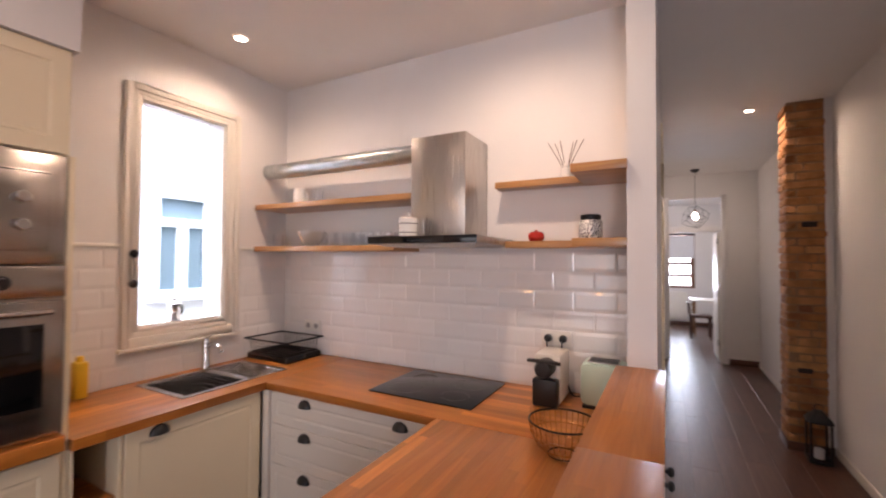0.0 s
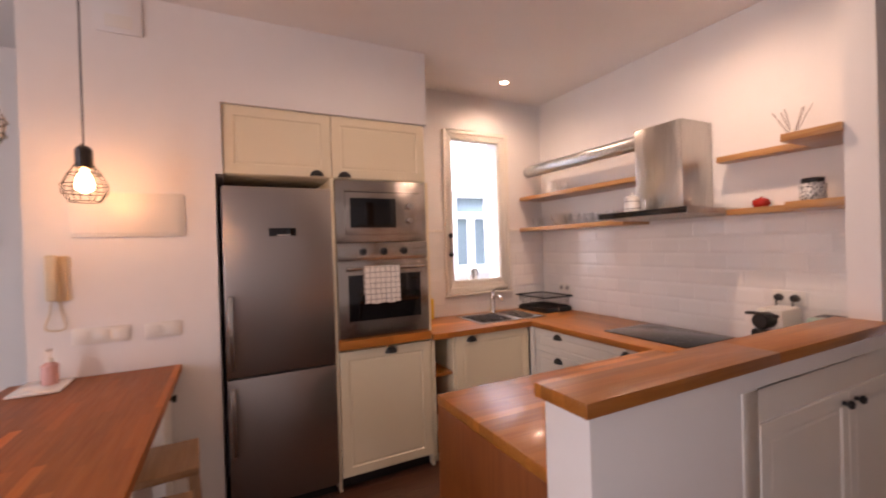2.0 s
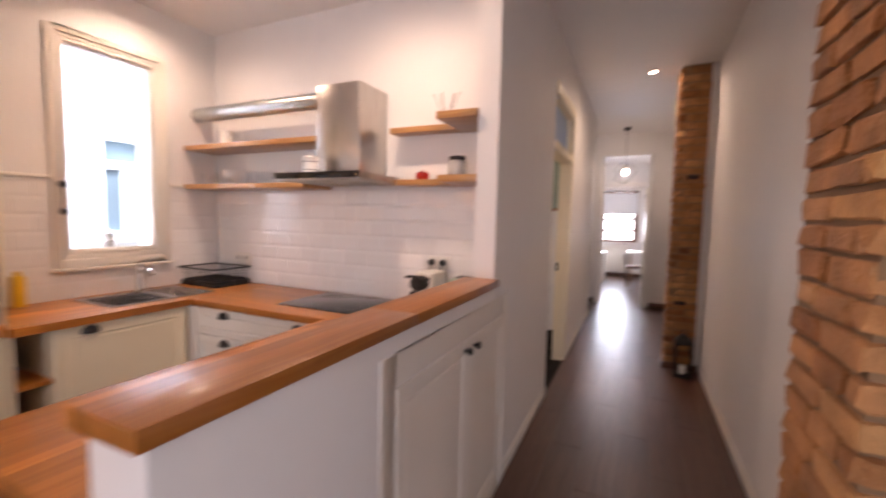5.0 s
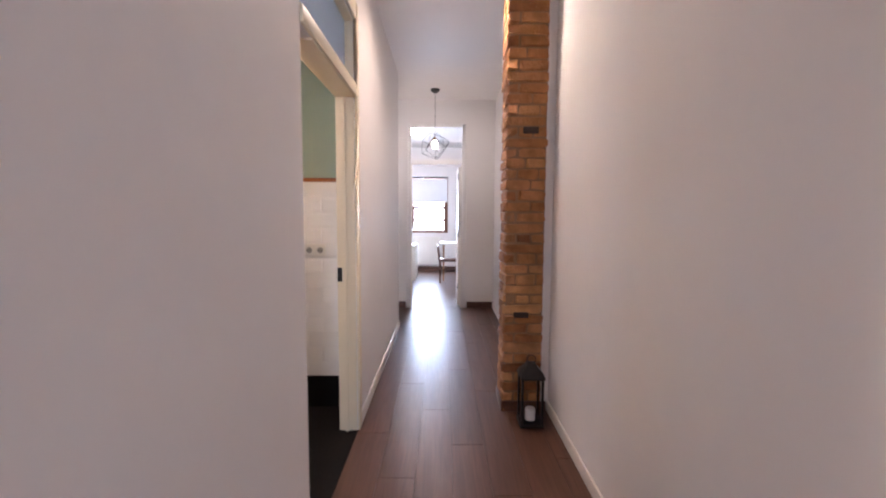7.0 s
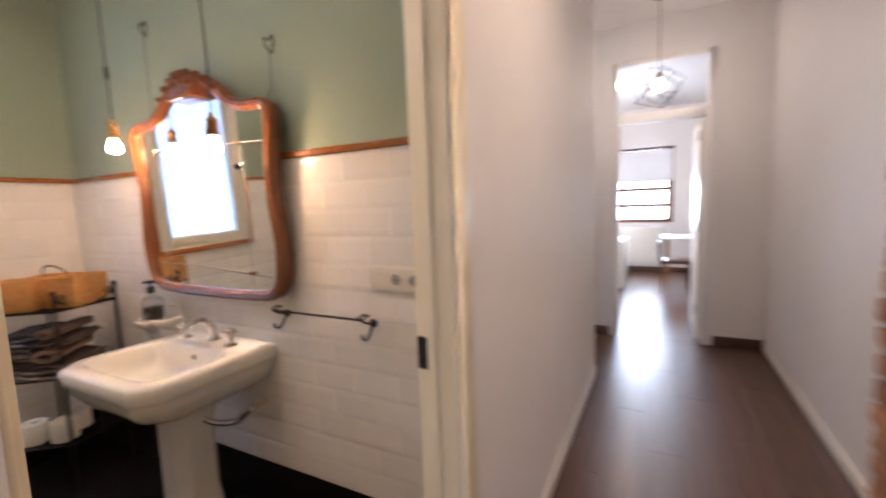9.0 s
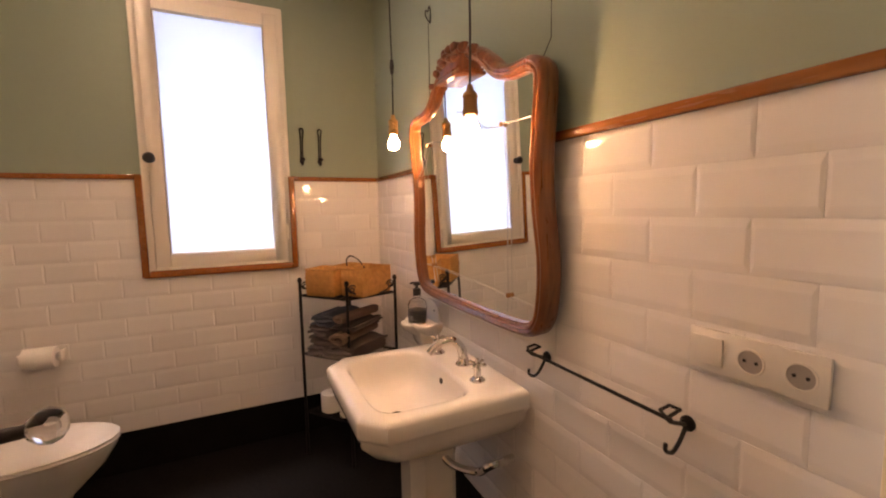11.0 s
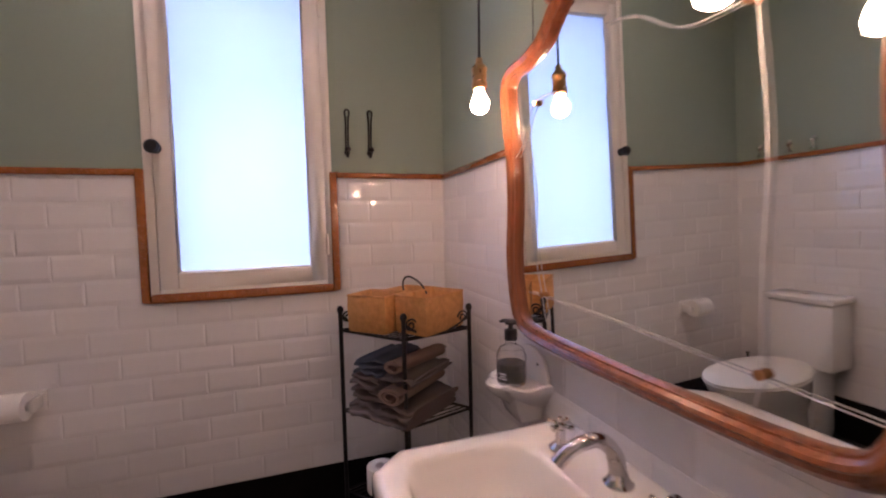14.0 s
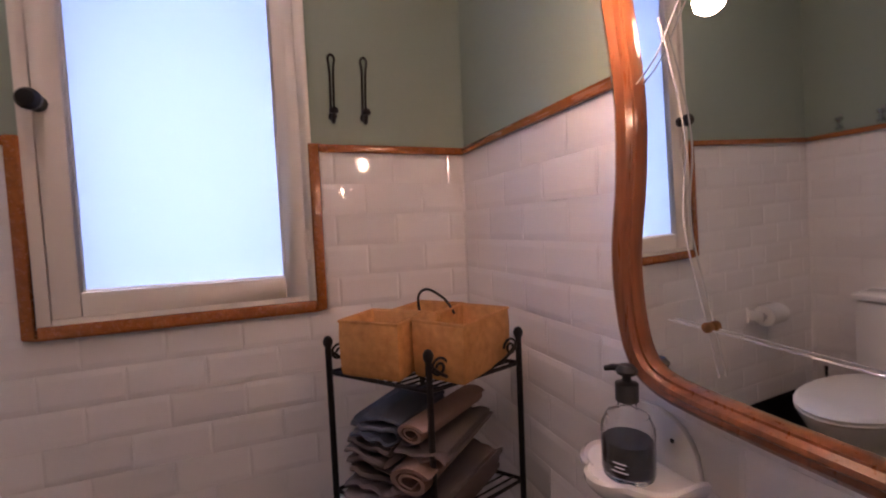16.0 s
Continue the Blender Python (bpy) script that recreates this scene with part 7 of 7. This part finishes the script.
ph2 = thing("paper_holder", (BX + 0.03, 2.69, 0.70), "white ceramic paper holder on the tiles", "paper holder")
for y in (2.61, 2.76):
    block("arm", [(BX, BX + 0.075, y, y + 0.016, 0.675, 0.725)], M_CERAMIC, ph2, bevel=0.006)
block("back_plate", [(BX - 0.0005, BX + 0.012, 2.60, 2.786, 0.66, 0.74)], M_CERAMIC, ph2, bevel=0.004)
pr = thing("paper_roll", (BX + 0.06, 2.69, 0.70), "white paper roll in the holder", "paper roll")
bm = bmesh.new()
lathe(bm, [(0.018, 2.632), (0.05, 2.634), (0.05, 2.752), (0.018, 2.754)], (BX + 0.064, 0, 0.70), 24, "y")
part("roll", bm, M_PAPER, pr)
tbx = thing("toilet_brush", (-2.55, 2.36, 0), "toilet brush in a white pot", "toilet brush")
bm = bmesh.new()
lathe(bm, [(0, 0.002), (0.05, 0.002), (0.045, 0.20), (0.04, 0.20), (0.04, 0.19), (0, 0.19)], (-2.55, 2.36, 0), 20)
part("pot", bm, M_CERAMIC, tbx)
bm = bmesh.new()
tube(bm, [(-2.55, 2.36, 0.19), (-2.55, 2.36, 0.36), (-2.55, 2.36, 0.38)], [0.006, 0.008, 0.012], 8)
part("handle", bm, M_CHROME, tbx)
rbt = thing("cleaner_bottle", (-2.47, 2.33, 0), "red cleaner bottle with a dark cap", "bottle")
bm = bmesh.new()
lathe(bm, [(0, 0.002), (0.04, 0.002), (0.042, 0.02), (0.04, 0.22), (0.02, 0.26), (0, 0.26)], (-2.47, 2.33, 0), 18)
part("bottle", bm, M_RED, rbt)
bm = bmesh.new()
lathe(bm, [(0, 0.2605), (0.02, 0.2605), (0.018, 0.31), (0, 0.312)], (-2.47, 2.33, 0), 14)
part("cap", bm, M_IRON, rbt, "dark cap")
for k, x in enumerate((-2.52, -2.36, -2.24)):
    fx = thing("shower_fitting", (x, BS + 0.02, RZ + 0.034), "small chrome fitting on the rail", "hook", "rail fittings")
    bm = bmesh.new()
    lathe(bm, [(0, 0), (0.018, 0), (0.016, 0.012), (0.008, 0.02), (0.008, 0.04), (0.016, 0.046), (0.016, 0.06), (0, 0.062)], (x, BS + 0.004, RZ + 0.0345), 14)
    tube(bm, [(x, BS + 0.004, RZ + 0.08), (x + 0.02, BS + 0.03, RZ + 0.10)], 0.006, 8)
    part("fitting", bm, M_CHROME, fx)

# ---- tiles ----
bed_n = structure("tiles_bath_north", [(BX - 0.006, -0.156, BY + 0.006, BY + 0.0118, 0.222, RZ)], M_GROUT, "bevelled white metro tiles on the washbasin wall", "tiles")
tile_field(bed_n, "y", BY + 0.0058, -1, BX - 0.004, -0.157, 0.222, RZ, shift=0.952)
bed_w = structure("tiles_bath_west", [(BX - 0.0118, BX - 0.006, BS, 3.115, 0.222, RZ), (BX - 0.0118, BX - 0.006, 3.115, 3.895, 0.222, 1.042), (BX - 0.0118, BX - 0.006, 3.895, BY, 0.222, RZ)], M_GROUT, "bevelled white metro tiles under the window", "tiles")
tile_field(bed_w, "x", BX - 0.0058, 1, BS, BY - 0.001, 0.222, RZ, [(3.115, 3.895, 1.042, 3)], shift=0.3)
bed_s = structure("tiles_bath_south", [(BX - 0.006, -0.156, BS - 0.0118, BS - 0.006, 0.222, RZ)], M_GROUT, "bevelled white metro tiles behind the toilet", "tiles")
tile_field(bed_s, "y", BS - 0.0058, 1, BX - 0.004, -0.157, 0.222, RZ, shift=0.1)
bed_k = structure("tiles_kitchen_north", [(KX, -0.146, KY - 0.003, KY - 0.0002, 0.9125, 1.63)], M_GROUT, "bevelled white metro tiles behind the worktop", "tiles")
tile_field(bed_k, "y", KY - 0.0029, -1, KX + 0.008, -0.147, 0.9135, 1.625, shift=0.25, high=0.1016)
bed_kw = structure("tiles_kitchen_west", [(KX + 0.0002, KX + 0.003, 0.551, 0.945, 0.9125, 1.63), (KX + 0.0002, KX + 0.003, 0.945, 1.645, 0.9125, 1.077), (KX + 0.0002, KX + 0.003, 1.645, KY - 0.003, 0.9125, 1.63)], M_GROUT, "bevelled white metro tiles beside the window", "tiles")
tile_field(bed_kw, "x", KX + 0.0029, 1, 0.551, KY - 0.01, 0.9135, 1.625, [(0.945, 1.645, 1.077, 3)], shift=0.6, high=0.1016)
structure("trim_kitchen_dado", [(KX + 0.0002, KX + 0.016, 0.551, 0.957, 1.631, 1.65), (KX + 0.0002, KX + 0.016, 1.631, 1.745, 1.631, 1.65)], M_OFFWHITE, "white cap moulding above the tiles", "trim", bevel=0.004)

# ---- floor planks ----
PLANKS = {}
def planks(x0, x1, y0, y1, wide=0.192, long=1.2):
    col, x = 0, x0
    while x < x1 - 0.01:
        a, b = x, min(x + wide, x1)
        y = y0 - (col * 0.37 % 1.0) * long
        while y < y1:
            p, q = max(y, y0), min(y + long, y1)
            if q - p > 0.03:
                key = (round(b - a, 3), round(q - p, 3))
                if key not in PLANKS:
                    bm = bmesh.new()
                    w, l = key[0] / 2, key[1] / 2
                    rings(bm, [[(-w + i, -l + i, z), (w - i, -l + i, z), (w - i, l - i, z), (-w + i, l - i, z)] for i, z in ((0.0008, -0.005), (0.0008, -0.001), (0.0018, 0.0))])
                    bmesh.ops.recalc_face_normals(bm, faces=bm.faces)
                    me = bpy.data.meshes.new("plank")
                    bm.to_mesh(me)
                    bm.free()
                    me.materials.append(M_FLOOR)
                    PLANKS[key] = me
                ob = new("plank", PLANKS[key])
                ob.location = ((a + b) / 2, (p + q) / 2, -0.0005)
                ob.parent = floor
            y += long
        x, col = x + wide, col + 1


planks(-2.9, EX, -4.4, 1.66)
planks(EX, 3.2, -4.4, 0.69)
planks(-0.04, EX, 1.66, 7.6)
planks(-0.23, -0.04, 6.53, 7.6)
planks(-1.0, 1.6, 7.6, 11.77)
